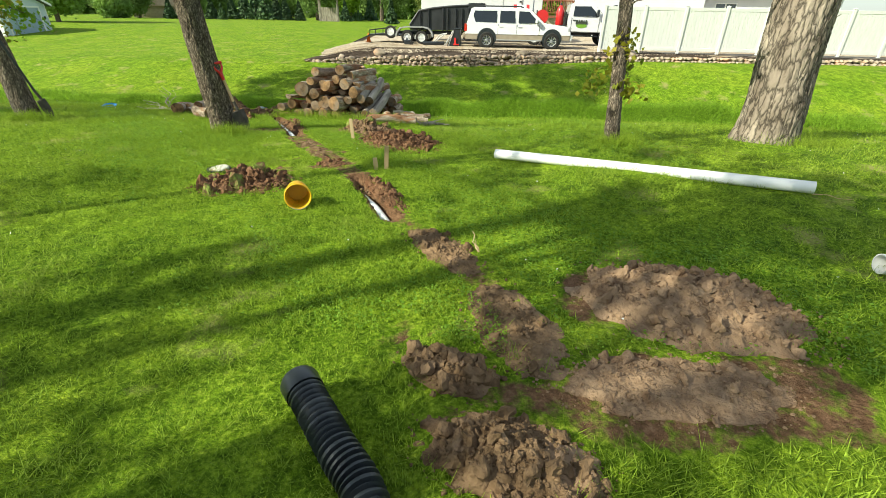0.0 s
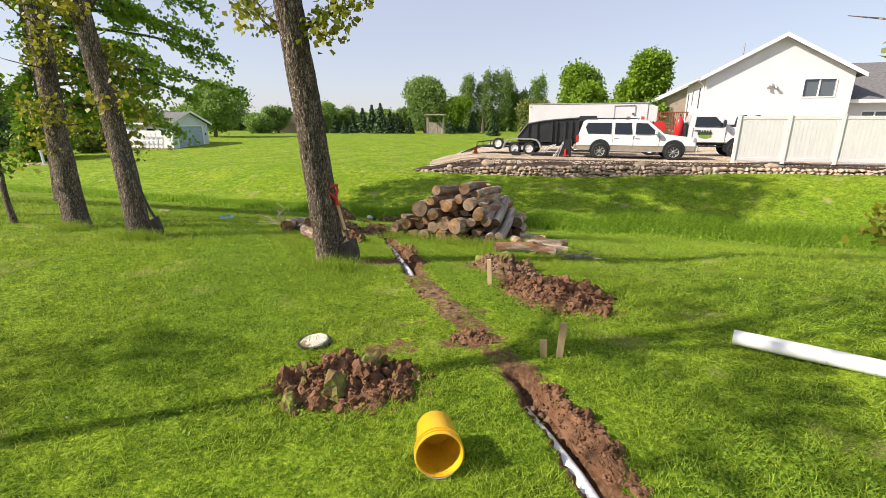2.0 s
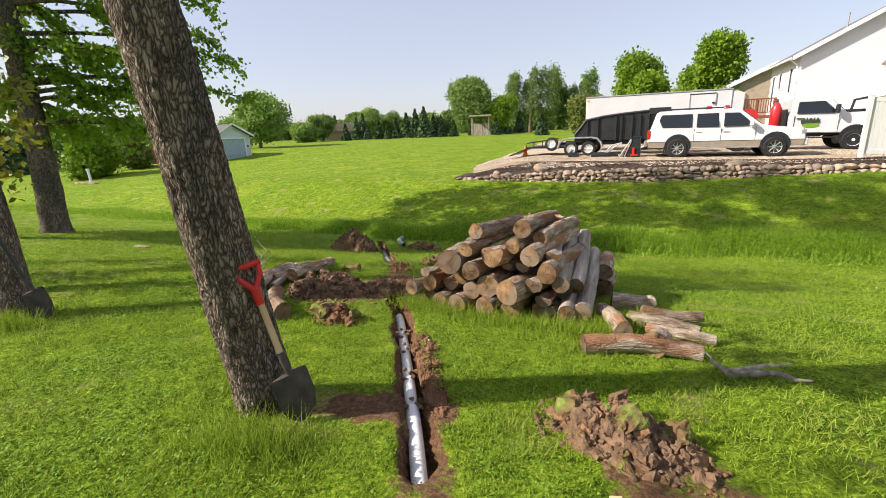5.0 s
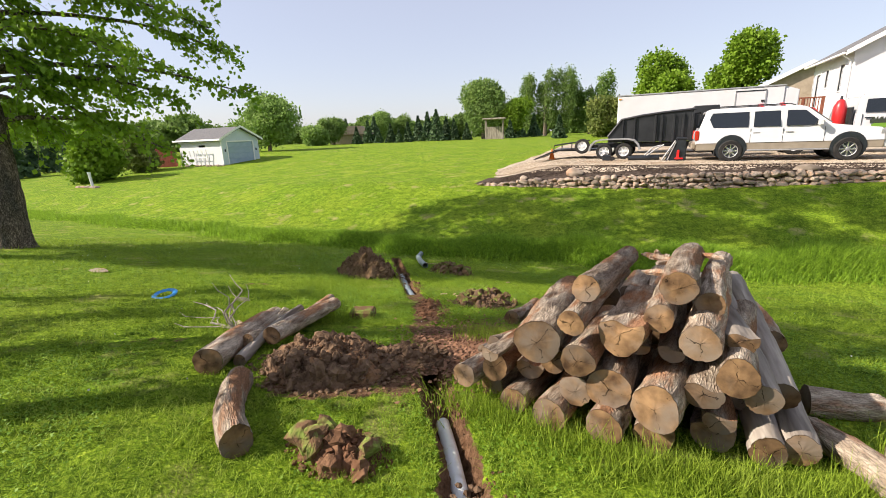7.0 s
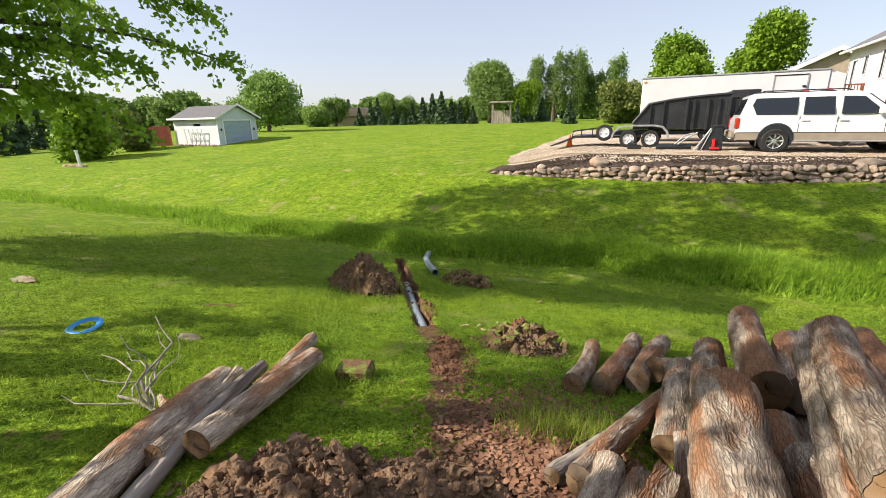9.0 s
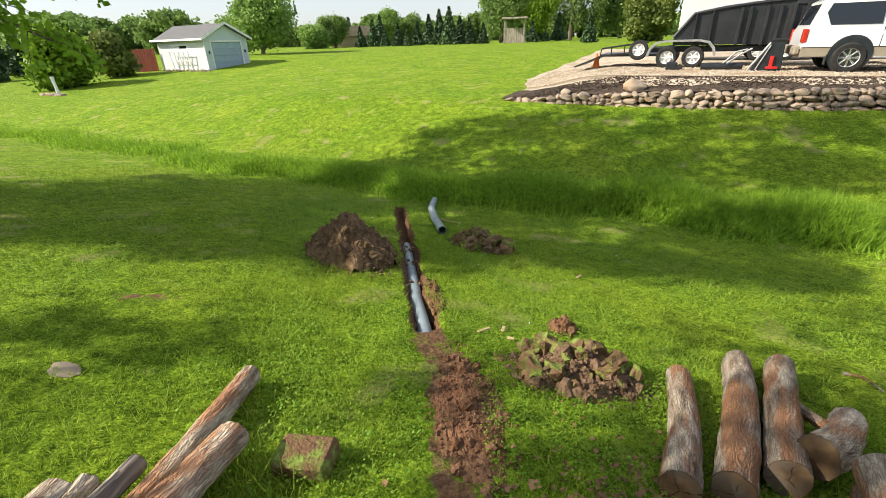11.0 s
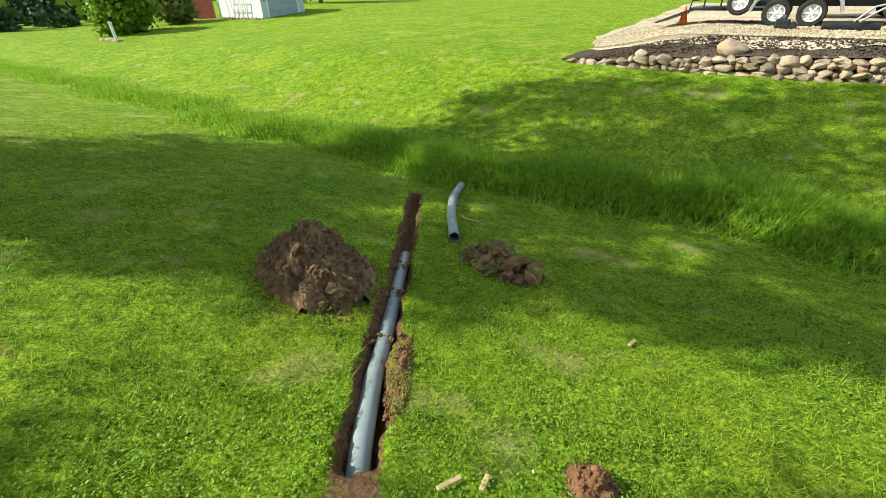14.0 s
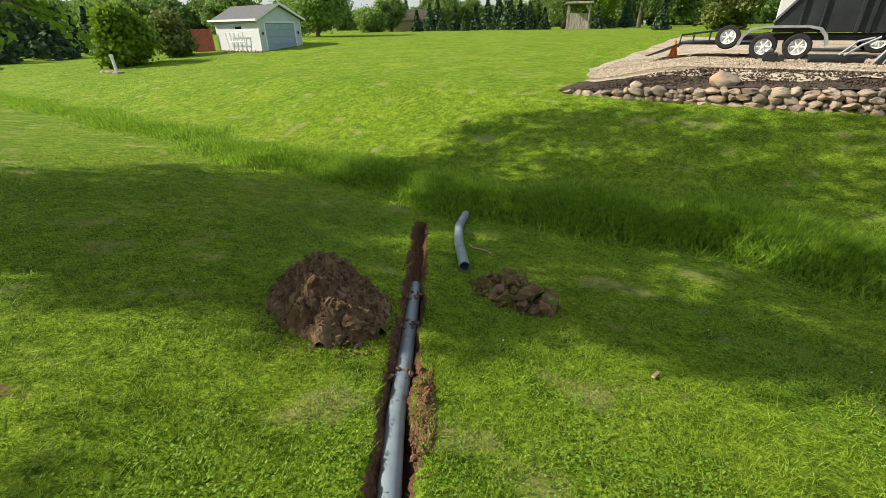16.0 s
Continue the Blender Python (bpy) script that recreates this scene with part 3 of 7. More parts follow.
def on_mulch(g, n):
    x = g.uniform(-9.4, 10, n)
    d = g.uniform(0.12, 1.15, n)
    y0 = np.interp(x, WALL_X, WALL_Y)
    top = np.interp(x, [-9.75, -7.5, -5, 0, 6, 24], [-0.62, -0.42, -0.26, -0.13, -0.05, 0.05])
    t = smooth01((x + 9.7) / 4.0)
    z = np.maximum(top - 0.02 + (0.03 - top) * smooth01(d / 1.3) * t, lawn(x, y0 + d)) + 0.03
    return np.stack([x, y0 + d * (0.45 + 0.55 * t), z], 1)


pebbles("gravel_stones", 20000, on_yard, 0.030, GRAVEL, "loose tan gravel stones on the yard", "gravel", 81)
pebbles("mulch_chips", 5000, on_mulch, 0.030, MULCH, "dark bark chips behind the wall", "mulch", 82)

# ---- trees ----
def leaf_mesh(name, centres, size, rng, fold=0.25, droop=0.0, flat=False):
    """One small folded leaf at each centre."""
    n = len(centres)
    a = rng.normal(size=(n, 3))
    a[:, 2] -= droop
    if flat:
        a[:, 2] *= 0.22
    a /= np.linalg.norm(a, axis=1)[:, None]
    b = np.cross(a, rng.normal(size=(n, 3)) * (0.3 if flat else 1.0) + np.array((0, 0, 1.0 if flat else 0.0)))
    b /= np.linalg.norm(b, axis=1)[:, None] + 1e-9
    c = np.cross(a, b)
    s = size * rng.uniform(0.6, 1.25, (n, 1))
    tip, tail = centres + a * s * 0.6, centres - a * s * 0.45
    l, r = centres + b * s * 0.42 + c * s * fold * 0.5, centres - b * s * 0.42 + c * s * fold * 0.5
    v = np.stack([tail, r, tip, l], 1).reshape(-1, 3)
    return quick(name, v, np.arange(n * 4).reshape(-1, 4))


def clumps(blobs, per, leaves, spread, rng, shell=0.55):
    """Leaf centres gathered in clumps over the outer part of each blob."""
    out = []
    for c, r in blobs:
        r = np.array(r if hasattr(r, "__len__") else (r, r, r), float)
        d = rng.normal(size=(per, 3))
        d /= np.linalg.norm(d, axis=1)[:, None]
        rad = shell + (1 - shell) * rng.uniform(0, 1, (per, 1)) ** 0.6
        k = np.array(c) + d * rad * r
        out.append((k[:, None, :] + rng.normal(size=(per, leaves, 3)) * spread).reshape(-1, 3))
    return np.concatenate(out)


def bend(a, b, n=8, sway=0.06, seed=0):
    """Points from a to b with a gentle wander."""
    r = random.Random(seed)
    a, b = Vector(a), Vector(b)
    L = (b - a).length
    p1, p2 = r.uniform(0, 6), r.uniform(0, 6)
    return [a.lerp(b, i / n) + Vector((math.sin(i * 7.2 / n + p1), math.sin(i * 6.4 / n + p2), 0)) * sway * L * 0.25 * math.sin(math.pi * i / n) for i in range(n + 1)]


def tree(label, base, top, r0, r1, limbs, blobs, leaf, leaf_size, per, each, spread, bark=BARK, sprouts=(), seed=0, sides=16, category="tree", droop=0.2, wild=0, flare=1.35, lobes=0.05, fine=26, furrow=0.0):
    """limbs: where along the trunk, end point, radius; blobs: crown masses; sprouts: small leafy masses of another leaf along the trunk."""
    g = np.random.default_rng(seed + 50)
    bx, by = base
    z0 = H(bx, by) - 0.12
    t = thing("tree", label, category, pose(bx, by, z0))
    o = Vector((bx, by, z0))
    pts = bend((0, 0, 0), Vector(top) - o, fine, 0.05 if fine < 50 else 0.02, seed)
    n = len(pts)
    rad = [r1 + (r0 - r1) * (1 - i / (n - 1)) ** 0.8 for i in range(n)]
    rise = (Vector(top) - o).length / (n - 1)
    rad = [r * (1 + (flare - 1) * math.exp(-i * rise / 0.16)) for i, r in enumerate(rad)]
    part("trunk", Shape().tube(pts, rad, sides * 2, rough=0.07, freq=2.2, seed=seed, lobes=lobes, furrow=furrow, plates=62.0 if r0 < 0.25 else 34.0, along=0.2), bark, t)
    twigs = Shape()
    for k, (where, end, r) in enumerate(limbs):
        a = pts[int(where * (n - 1))]
        e = Vector(end) - o
        lp = bend(a, e, 9, 0.14, seed + k)
        part("limb", Shape().tube(lp, [r * (1 - 0.8 * i / 9) + 0.006 for i in range(10)], 10, rough=0.12, freq=7, seed=k), bark, t)
        rr = random.Random(seed * 31 + k)
        for j in range(7):
            s = lp[rr.randint(3, 9)]
            d = Vector((rr.uniform(-1, 1), rr.uniform(-1, 1), rr.uniform(-0.2, 0.9))) * (e - a).length * 0.28
            twigs.tube(bend(s, s + d, 4, 0.2, j), [r * 0.25, r * 0.2, r * 0.15, r * 0.1, 0.004], 5, rough=0.0)
    rr = random.Random(seed + 99)
    for j in range(wild):
        s = pts[rr.randint(int(n * 0.25), n - 1)]
        d = Vector((rr.uniform(-1, 1), rr.uniform(-1, 1), rr.uniform(-0.1, 0.8))) * rr.uniform(0.4, 1.0)
        twigs.tube(bend(s, s + d, 4, 0.3, j), [0.014, 0.011, 0.008, 0.006, 0.003], 5)
    if twigs.v:
        tagged(part("twig_spray", twigs, bark, t), kind="stuff")
    if blobs:
        c = clumps([(Vector(b[0]) - o, b[1]) for b in blobs], per, each, spread, g)
        part("crown", leaf_mesh("crown", c, leaf_size, g, droop=droop), leaf, t, smooth=False)
    if sprouts:
        c = clumps([(Vector(b[0]) - o, b[1]) for b in sprouts], 9, 7, 0.07, g, 0.2)
        part("shoot_foliage", leaf_mesh("shoot_foliage", c, 0.075, g, droop=0.5), YELLOW_LEAF, t, "yellow-green leafy side shoots", smooth=False)["kind"] = "stuff"
    return t


def along(base, top, lo, hi, n, off, r, seed):
    """Small masses round a trunk between two heights."""
    q = random.Random(seed)
    a, b = Vector((*base, 0)), Vector(top)
    out = []
    for i in range(n):
        f = q.uniform(lo, hi)
        p = a.lerp(b, f) + Vector((q.uniform(-1, 1), q.uniform(-1, 1), q.uniform(-0.2, 0.3))) * off
        out.append((p, r * q.uniform(0.6, 1.2)))
    return out


T1, T1T = (-3.612, 6.465), (-3.82, 5.43, 7.5)
SHOOTS = [(-4.30, 6.25, 2.70), (-4.52, 6.42, 2.95), (-4.05, 6.10, 2.52), (-3.42, 6.16, 2.53), (-3.20, 6.24, 2.58), (-3.12, 6.36, 2.68), (-4.20, 6.15, 2.86), (-3.30, 6.10, 2.44)]
tree("leaning poplar with deep-ridged brown bark on the lawn", T1, T1T, 0.168, 0.055,
     [(0.345, SHOOTS[5], 0.016), (0.33, SHOOTS[3], 0.010), (0.335, SHOOTS[1], 0.014), (0.33, SHOOTS[0], 0.010), (0.5, (-5.0, 5.2, 5.6), 0.05), (0.6, (-3.4, 7.0, 6.8), 0.05), (0.75, (-5.6, 7.0, 8.0), 0.05), (0.8, (-3.8, 4.6, 8.4), 0.04)],
     [((-4.8, 6.4, 7.8), (1.7, 1.7, 1.3)), ((-3.6, 7.1, 7.0), 1.1), ((-5.7, 7.0, 8.0), 1.2), ((-3.8, 4.8, 8.4), 1.0)],
     LEAF, 0.10, 90, 14, 0.13, seed=1, wild=6, fine=330, furrow=0.015, sides=38, sprouts=[(p, 0.13) for p in SHOOTS])
T2, T2T = (1.77, 6.1), (1.3, 6.3, 5.6)
tree("slim young poplar with leafy shoots along its trunk", T2, T2T, 0.085, 0.03,
     [(0.5, (1.3, 6.0, 3.6), 0.02), (0.45, (2.5, 5.8, 3.3), 0.02), (0.7, (2.7, 6.6, 4.6), 0.02), (0.75, (1.6, 6.7, 5.0), 0.02)],
     along(T2, T2T, 0.34, 1.0, 18, 0.34, 0.20, 12), LEAF, 0.075, 16, 9, 0.075, seed=2, wild=26, fine=140, furrow=0.008, sides=16, sprouts=along(T2, T2T, 0.12, 0.5, 9, 0.22, 0.15, 3))
T3, T3T = (3.95, 6.9), (3.95, 7.1, 3.4)
tree("thick old tree with pale flaking bark and spreading roots", T3, T3T, 0.36, 0.30,
     [(0.9, (5.9, 7.6, 6.5), 0.22), (0.95, (3.1, 8.0, 6.5), 0.20), (0.5, (3.2, 6.3, 2.6), 0.025), (0.55, (3.4, 6.5, 3.3), 0.02), (0.5, (3.5, 6.2, 2.9), 0.02)],
     [((5.9, 7.6, 7.5), (2.2, 2.2, 1.6)), ((3.1, 8.2, 7.6), (2.0, 2.0, 1.5))], LEAF, 0.11, 130, 14, 0.16, bark=PALE_BARK, seed=3, sides=44, wild=6, flare=1.3, lobes=0.05, fine=130, furrow=0.020)
T4, T4T = (-6.98, 6.62), (-8.0, 6.9, 6.2)
tree("leaning poplar with rough bark and a spade against it", T4, T4T, 0.15, 0.07,
     [(0.5, (-7.0, 7.6, 4.6), 0.05), (0.6, (-9.6, 6.2, 5.6), 0.05), (0.8, (-8.2, 8.4, 7.2), 0.04)],
     [((-8.9, 7.4, 6.6), (1.4, 1.4, 1.0)), ((-7.3, 7.6, 5.0), 0.7), ((-9.8, 6.4, 5.8), 0.9)], LEAF, 0.10, 42, 12, 0.13, seed=4, wild=20, fine=200, furrow=0.011, sides=26, sprouts=along(T4, T4T, 0.2, 0.75, 26, 0.36, 0.22, 5))
T5, T5T = (-8.55, 6.75), (-9.3, 7.2, 6.0)
tree("leaning poplar thick with yellowing side shoots", T5, T5T, 0.17, 0.07,
     [(0.45, (-8.4, 7.2, 4.4), 0.05), (0.6, (-11.4, 6.6, 5.4), 0.05), (0.8, (-10.0, 8.6, 7.0), 0.04)],
     [((-10.4, 7.6, 6.4), (1.5, 1.5, 1.0)), ((-8.6, 7.2, 4.8), 0.7), ((-11.5, 6.6, 5.6), 1.0)], LEAF, 0.10, 60, 12, 0.13, seed=5, wild=24, fine=200, furrow=0.011, sides=26, sprouts=along(T5, T5T, 0.2, 0.8, 32, 0.42, 0.24, 6))
tree("thin sapling with sparse leaves", (-9.75, 6.55), (-10.9, 6.9, 2.9), 0.05, 0.015,
     [(0.4, (-9.5, 6.7, 1.4), 0.015), (0.6, (-11.0, 6.4, 2.2), 0.012)], along((-9.75, 6.55), (-10.9, 6.9, 2.9), 0.3, 1.0, 12, 0.3, 0.22, 8), LEAF, 0.08, 10, 8, 0.08, seed=6, wild=14)
tree("poplar with yellow-green leaves at the lawn edge", (-11.6, 6.6), (-12.4, 7.0, 3.8), 0.10, 0.04,
     [(0.5, (-11.2, 7.2, 3.0), 0.03), (0.6, (-13.0, 6.6, 3.4), 0.03)], [((-12.3, 7.0, 3.4), (1.0, 1.0, 0.8)), ((-11.4, 7.0, 2.6), 0.6)], LEAF, 0.08, 15, 10, 0.12, seed=7, wild=16,
     sprouts=along((-11.6, 6.6), (-12.6, 7.0, 5.0), 0.2, 0.9, 14, 0.4, 0.22, 6))
def spray(bough, n, long, leaves, g):
    """Leaf places on drooping shoots along the outer part of a bough, and the shoots themselves."""
    out, shoots = [], []
    m = len(bough) - 1
    for k in range(n):
        f = g.uniform(0.35, 1.0) * m
        i = min(int(f), m - 1)
        p = np.array(bough[i].lerp(bough[i + 1], f - i))
        d = np.array(bough[m] - bough[0])
        d = d / np.linalg.norm(d) * 0.8 + g.normal(size=3) * (0.75, 0.75, 0.30)
        L = long * g.uniform(0.5, 1.2)
        s = np.linspace(0, 1, 7)[:, None]
        line = p + d / np.linalg.norm(d) * L * s - np.array((0, 0, 0.42)) * L * s ** 2
        shoots.append(line)
        u = np.sort(g.uniform(0.12, 1.0, leaves)) * 5.999
        a = u.astype(int)
        out.append(line[a] + (line[a + 1] - line[a]) * (u - a)[:, None] + g.normal(size=(leaves, 3)) * (0.075, 0.075, 0.05))
    return np.concatenate(out), shoots


T7 = (-15.35, 10.7)
# end of each low bough of the maple
BOUGHS = [(-12.7, 15.06, 2.64), (-13.58, 15.51, 3.74), (-13.17, 14.69, 4.18), (-12.98, 13.67, 2.32), (-13.47, 13.15, 1.35), (-15.81, 14.05, 2.51), (-14.01, 11.94, 2.08), (-15.19, 11.64, 1.9), (-12.94, 12.22, 3.24), (-15.05, 12.4, 3.49), (-13.46, 13.44, 4.35), (-14.4, 11.37, 2.81), (-13.63, 14.78, 5.28), (-18.05, 12.17, 1.88), (-14.41, 13.12, 4.88), (-14.16, 12.13, 5.01), (-15.5, 15.07, 3.52), (-16.32, 10.9, 2.47), (-15.73, 11.05, 3.97), (-15.48, 11.84, 4.31)]
# unseen high crown masses added for shade: the patch of lawn and bank that each one shades, its spread and its height
# above that patch
HIGH = [(-9.6, 20.3, 1.6, 10), (-7.6, 21.3, 1.8, 11), (-5.2, 21.2, 1.9, 12), (-2.6, 21.8, 1.7, 12), (-0.3, 22.2, 1.6, 13), (2.2, 22.2, 1.6, 14), (-7.2, 19.2, 1.5, 10), (-4.6, 19.6, 1.2, 11), (0.6, 20.0, 1.2, 13), (3.2, 20.4, 1.5, 14),
        (-1.9, 20.4, 0.9, 12), (4.6, 21.8, 1.5, 14), (-10.4, 18.6, 1.2, 8), (-6.0, 17.2, 1.3, 9), (-3.2, 17.0, 1.1, 10)]


def maple():
    g = np.random.default_rng(58)
    z0 = H(*T7) - 0.12
    o = Vector((*T7, z0))
    t = thing("tree", "large spreading maple with drooping leafy boughs and a dark trunk", "tree", pose(*o))
    pts = bend((0, 0, 0), Vector((-15.9, 11.2, 7.0)) - o, 160, 0.02, 8)
    rad = [(0.15 + 0.15 * (1 - i / 160) ** 0.8) * (1 + 0.35 * math.exp(-i * 0.05 / 0.16)) for i in range(161)]
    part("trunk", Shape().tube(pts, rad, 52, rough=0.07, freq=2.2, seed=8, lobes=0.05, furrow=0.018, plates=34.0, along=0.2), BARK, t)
    low, high, twigs = [], [], Shape()
    for k, end in enumerate(BOUGHS):
        e = Vector(end) - o
        a = pts[int(160 * min(0.95, max(0.36, (e.z + 0.6) / 8.0)))]
        line = [p + Vector((0, 0, 0.35 * math.sin(math.pi * i / 9))) for i, p in enumerate(bend(a, e, 9, 0.14, 8 + k))]
        part("limb", Shape().tube(line, [0.055 * (1 - 0.85 * i / 9) + 0.006 for i in range(10)], 10, rough=0.12, freq=7, seed=k), BARK, t)
        c, shoots = spray(line, 26, 0.85, 24, g)
        low.append(c)
        for s in shoots[:16]:
            twigs.tube([Vector(q) for q in s], [0.009 - 0.001 * i for i in range(7)], 5)
    part("crown", leaf_mesh("crown", np.concatenate(low), 0.125, g, droop=0.5), MAPLE_LEAF, t, smooth=False)
    for k, (x, y, r, h) in enumerate(HIGH):
        e = Vector((x - 1.153 * h, y - 0.778 * h, H(x, y) + h)) - o
        line = bend(pts[120 + 2 * k], e, 9, 0.14, 40 + k)
        part("limb", Shape().tube(line, [0.07 * (1 - 0.85 * i / 9) + 0.008 for i in range(10)], 10, rough=0.12, freq=7, seed=k), BARK, t)
        high.append(clumps([(e, (r, r, r * 0.6))], 46, 22, 0.20, g, 0.15))
    part("upper_crown", leaf_mesh("upper_crown", np.concatenate(high), 0.21, g, droop=0.5), MAPLE_LEAF, t, smooth=False)
    tagged(part("twig_spray", twigs, BARK, t), kind="stuff")


maple()
# unseen trees behind the start, added and placed for the shade that they throw over the lawn
HIDDEN = [((-5.0, 1.7), 6.0, 16, [((-5.3, 2.0, 6.3), (1.3, 1.3, 0.9)), ((-6.4, 2.6, 5.3), 0.7), ((-4.0, 2.2, 5.4), 0.8)]),
          ((-5.4, -2.6), 6.6, 34, [((-5.4, -2.4, 6.9), (1.1, 1.1, 0.8)), ((-4.6, -1.6, 6.4), 0.7), ((-4.4, -0.7, 6.1), 0.7), ((-3.6, -0.5, 6.0), 0.6), ((-6.1, -3.0, 5.9), 0.7)]),
          ((-10.2, -0.9), 4.9, 26, [((-9.4, -0.4, 5.1), (0.8, 0.6, 0.5))]),
          ((-8.3, -3.2), 5.6, 22, [((-7.3, -1.7, 5.1), (0.6, 0.5, 0.4)), ((-6.9, -2.9, 5.0), (0.8, 0.6, 0.4)), ((-8.3, -3.4, 5.8), (0.9, 0.9, 0.6))]),
          ((-4.6, -0.8), 6.6, 14, [((-4.8, -0.5, 7.0), (1.2, 1.2, 0.9)), ((-3.4, -0.5, 6.0), 0.6)])]
for k, ((bx, by), h, dense, masses) in enumerate(HIDDEN):
    tree("unseen poplar added to shade the lawn", (bx, by), (bx - 0.3, by + 0.3, h), 0.14 if k == 1 else 0.05, 0.035,
         [(0.6, c, 0.035) for c, r in masses] + [(0.5, (bx + 1.0, by + 0.9, h * 0.85), 0.03)], masses, LEAF, 0.11, dense, 12, 0.14, seed=20 + k)
# an unseen tree added behind the start: its two long limbs and thin sprays shade the dug soil
DAPPLE = [(1.6, 3.3, 0.45), (2.3, 3.9, 0.5), (2.9, 3.3, 0.5), (1.3, 4.0, 0.4), (0.5, 3.6, 0.35), (0.1, 4.3, 0.4), (2.3, 2.5, 0.4), (3.4, 4.4, 0.5), (1.5, 2.9, 0.35), (0.7, 2.6, 0.3), (3.0, 5.0, 0.5), (2.2, 5.4, 0.4), (0.9, 5.2, 0.4), (-0.5, 5.0, 0.35), (0.3, 6.0, 0.4)]
tree("unseen long-limbed poplar added to shade the soil", (-8.2, -2.6), (-8.0, -2.2, 8.6), 0.16, 0.08,
     [(0.97, (-3.80, -0.55, 4.1), 0.10), (0.97, (-2.95, -0.15, 4.1), 0.10)],
     [((x - 6.34, y - 4.28, 5.6), r) for x, y, r in DAPPLE], LEAF, 0.12, 7, 12, 0.10, seed=44)
# a second maple, unseen and added west of the walk for its shade: patches that it shades, with spread and height
WEST = [(-13.2, 15.2, 1.5, 8), (-11.6, 14.4, 1.6, 8), (-13.6, 13.2, 1.4, 8), (-10.6, 12.9, 1.2, 8), (-9.2, 14.2, 1.4, 8), (-8.9, 12.1, 0.6, 7), (-7.2, 13.2, 1.0, 8), (-6.6, 15.0, 1.0, 8), (-10.6, 11.4, 0.7, 7), (-4.9, 14.5, 0.7, 8), (-3.2, 15.3, 0.8, 8), (-11.2, 16.0, 1.1, 8), (-12.6, 12.0, 0.8, 7), (-10.0, 13.6, 1.2, 8), (-12.0, 13.4, 1.3, 8)]
tree("unseen broad maple added to shade the lawn", (-20.0, 5.2), (-19.6, 6.0, 6.4), 0.28, 0.14,
     [(0.45 + 0.03 * k, (x - 1.153 * h, y - 0.778 * h, H(x, y) + h), 0.06) for k, (x, y, r, h) in enumerate(WEST)],
     [((x - 1.153 * h, y - 0.778 * h, H(x, y) + h), (r, r, r * 0.5)) for x, y, r, h in WEST], MAPLE_LEAF, 0.17, 54, 20, 0.16, seed=31)


# ---- far trees ----
def polar(az, dist):
    """A place seen at so many degrees to the left of straight ahead from the middle of the walk."""
    return -3.25 - dist * math.sin(radians(az)), 7.06 + dist * math.cos(radians(az))


def broadleaf(label, az, dist, width, top, leaf, seed, stem=0.15, columns=0, n=1.0, size=0.33):
    x, y = polar(az, dist)
    z0 = H(x, y)
    g = np.random.default_rng(seed)
    t = thing("tree", label, "tree", pose(x, y, z0))
    h = top - z0
    part("trunk", Shape().tube([(0, 0, -0.2), (0.1, 0, h * 0.35), (0, 0.1, h * 0.8)], [0.025 * h + 0.08, 0.02 * h + 0.05, 0.05], 8, rough=0.1), BARK, t)
    blobs = []
    r = width / 2
    for i in range(columns or 11):
        if columns:
            cx = (i - (columns - 1) / 2) * width / columns + g.uniform(-0.4, 0.4)
            ch = h * g.uniform(0.72, 1.0)
            blobs.append(((cx, g.uniform(-1, 1), ch * 0.56), (width / columns * 0.62, width / columns * 0.62, ch * 0.45)))
        else:
            a = g.uniform(0, 6.28)
            q = g.uniform(0.0, 0.62)
            zz = g.uniform(stem + 0.18, 0.80)
            rr = r * (0.52 - 0.25 * abs(zz - 0.5))
            q *= 1.25 - 0.9 * max(0, zz - 0.45)
            blobs.append(((math.cos(a) * r * q, math.sin(a) * r * q, h * zz), (rr, rr, min(rr, h * (1 - zz)))))
    c = clumps(blobs, int(85 * n), 13 if size < 0.5 else 8, 0.30 if not columns else 0.34, g, 0.7)
    part("crown", leaf_mesh("crown", c, size, g), leaf, t, smooth=False)
    return t


def spruce(az, dist, top, seed, spread=0.38, label="dark conical spruce at the field edge"):
    x, y = polar(az, dist)
    z0 = H(x, y)
    g = np.random.default_rng(seed)
    h = top - z0
    t = thing("spruce", label, "spruce", pose(x, y, z0))
    part("trunk", Shape().tube([(0, 0, -0.2), (0, 0, h * 0.95)], [0.02 * h + 0.05, 0.02], 6), BARK, t)
    k = int(900)
    f = g.uniform(0, 1, k) ** 1.6
    tier = 0.85 + 0.15 * np.sin(f * 55)
    rad = h * spread * (1 - f) * tier * g.uniform(0.45, 1.0, k)
    a = g.uniform(0, 6.283, k)
    c = np.stack([np.cos(a) * rad, np.sin(a) * rad, h * (0.05 + 0.95 * f)], 1)
    part("crown", leaf_mesh("crown", c, 0.06 * h + 0.2, g, droop=0.6), NEEDLES, t, smooth=False)
    return t


broadleaf("broad green tree behind the white shed", 47.0, 62, 9.0, 7.0, FAR_LEAF, 1, 0.1, n=1.3)
broadleaf("small rounded tree at the field edge", 39.4, 88, 4.6, 5.6, FAR_LEAF, 2, 0.1)
broadleaf("tall rounded bright green maple", 20.8, 86, 11.5, 11.8, FAR_LEAF, 3, 0.12, n=1.7)
broadleaf("row of slender poplars", 13.2, 95, 11.0, 13.8, FAR_LEAF, 4, columns=6, n=2.6)
broadleaf("row of slender poplars", 8.0, 98, 8.5, 12.6, FAR_LEAF, 5, columns=5, n=2.6)
broadleaf("light green tree in front of the poplars", 16.8, 84, 5.5, 8.0, BRIGHT_LEAF, 6, 0.1)
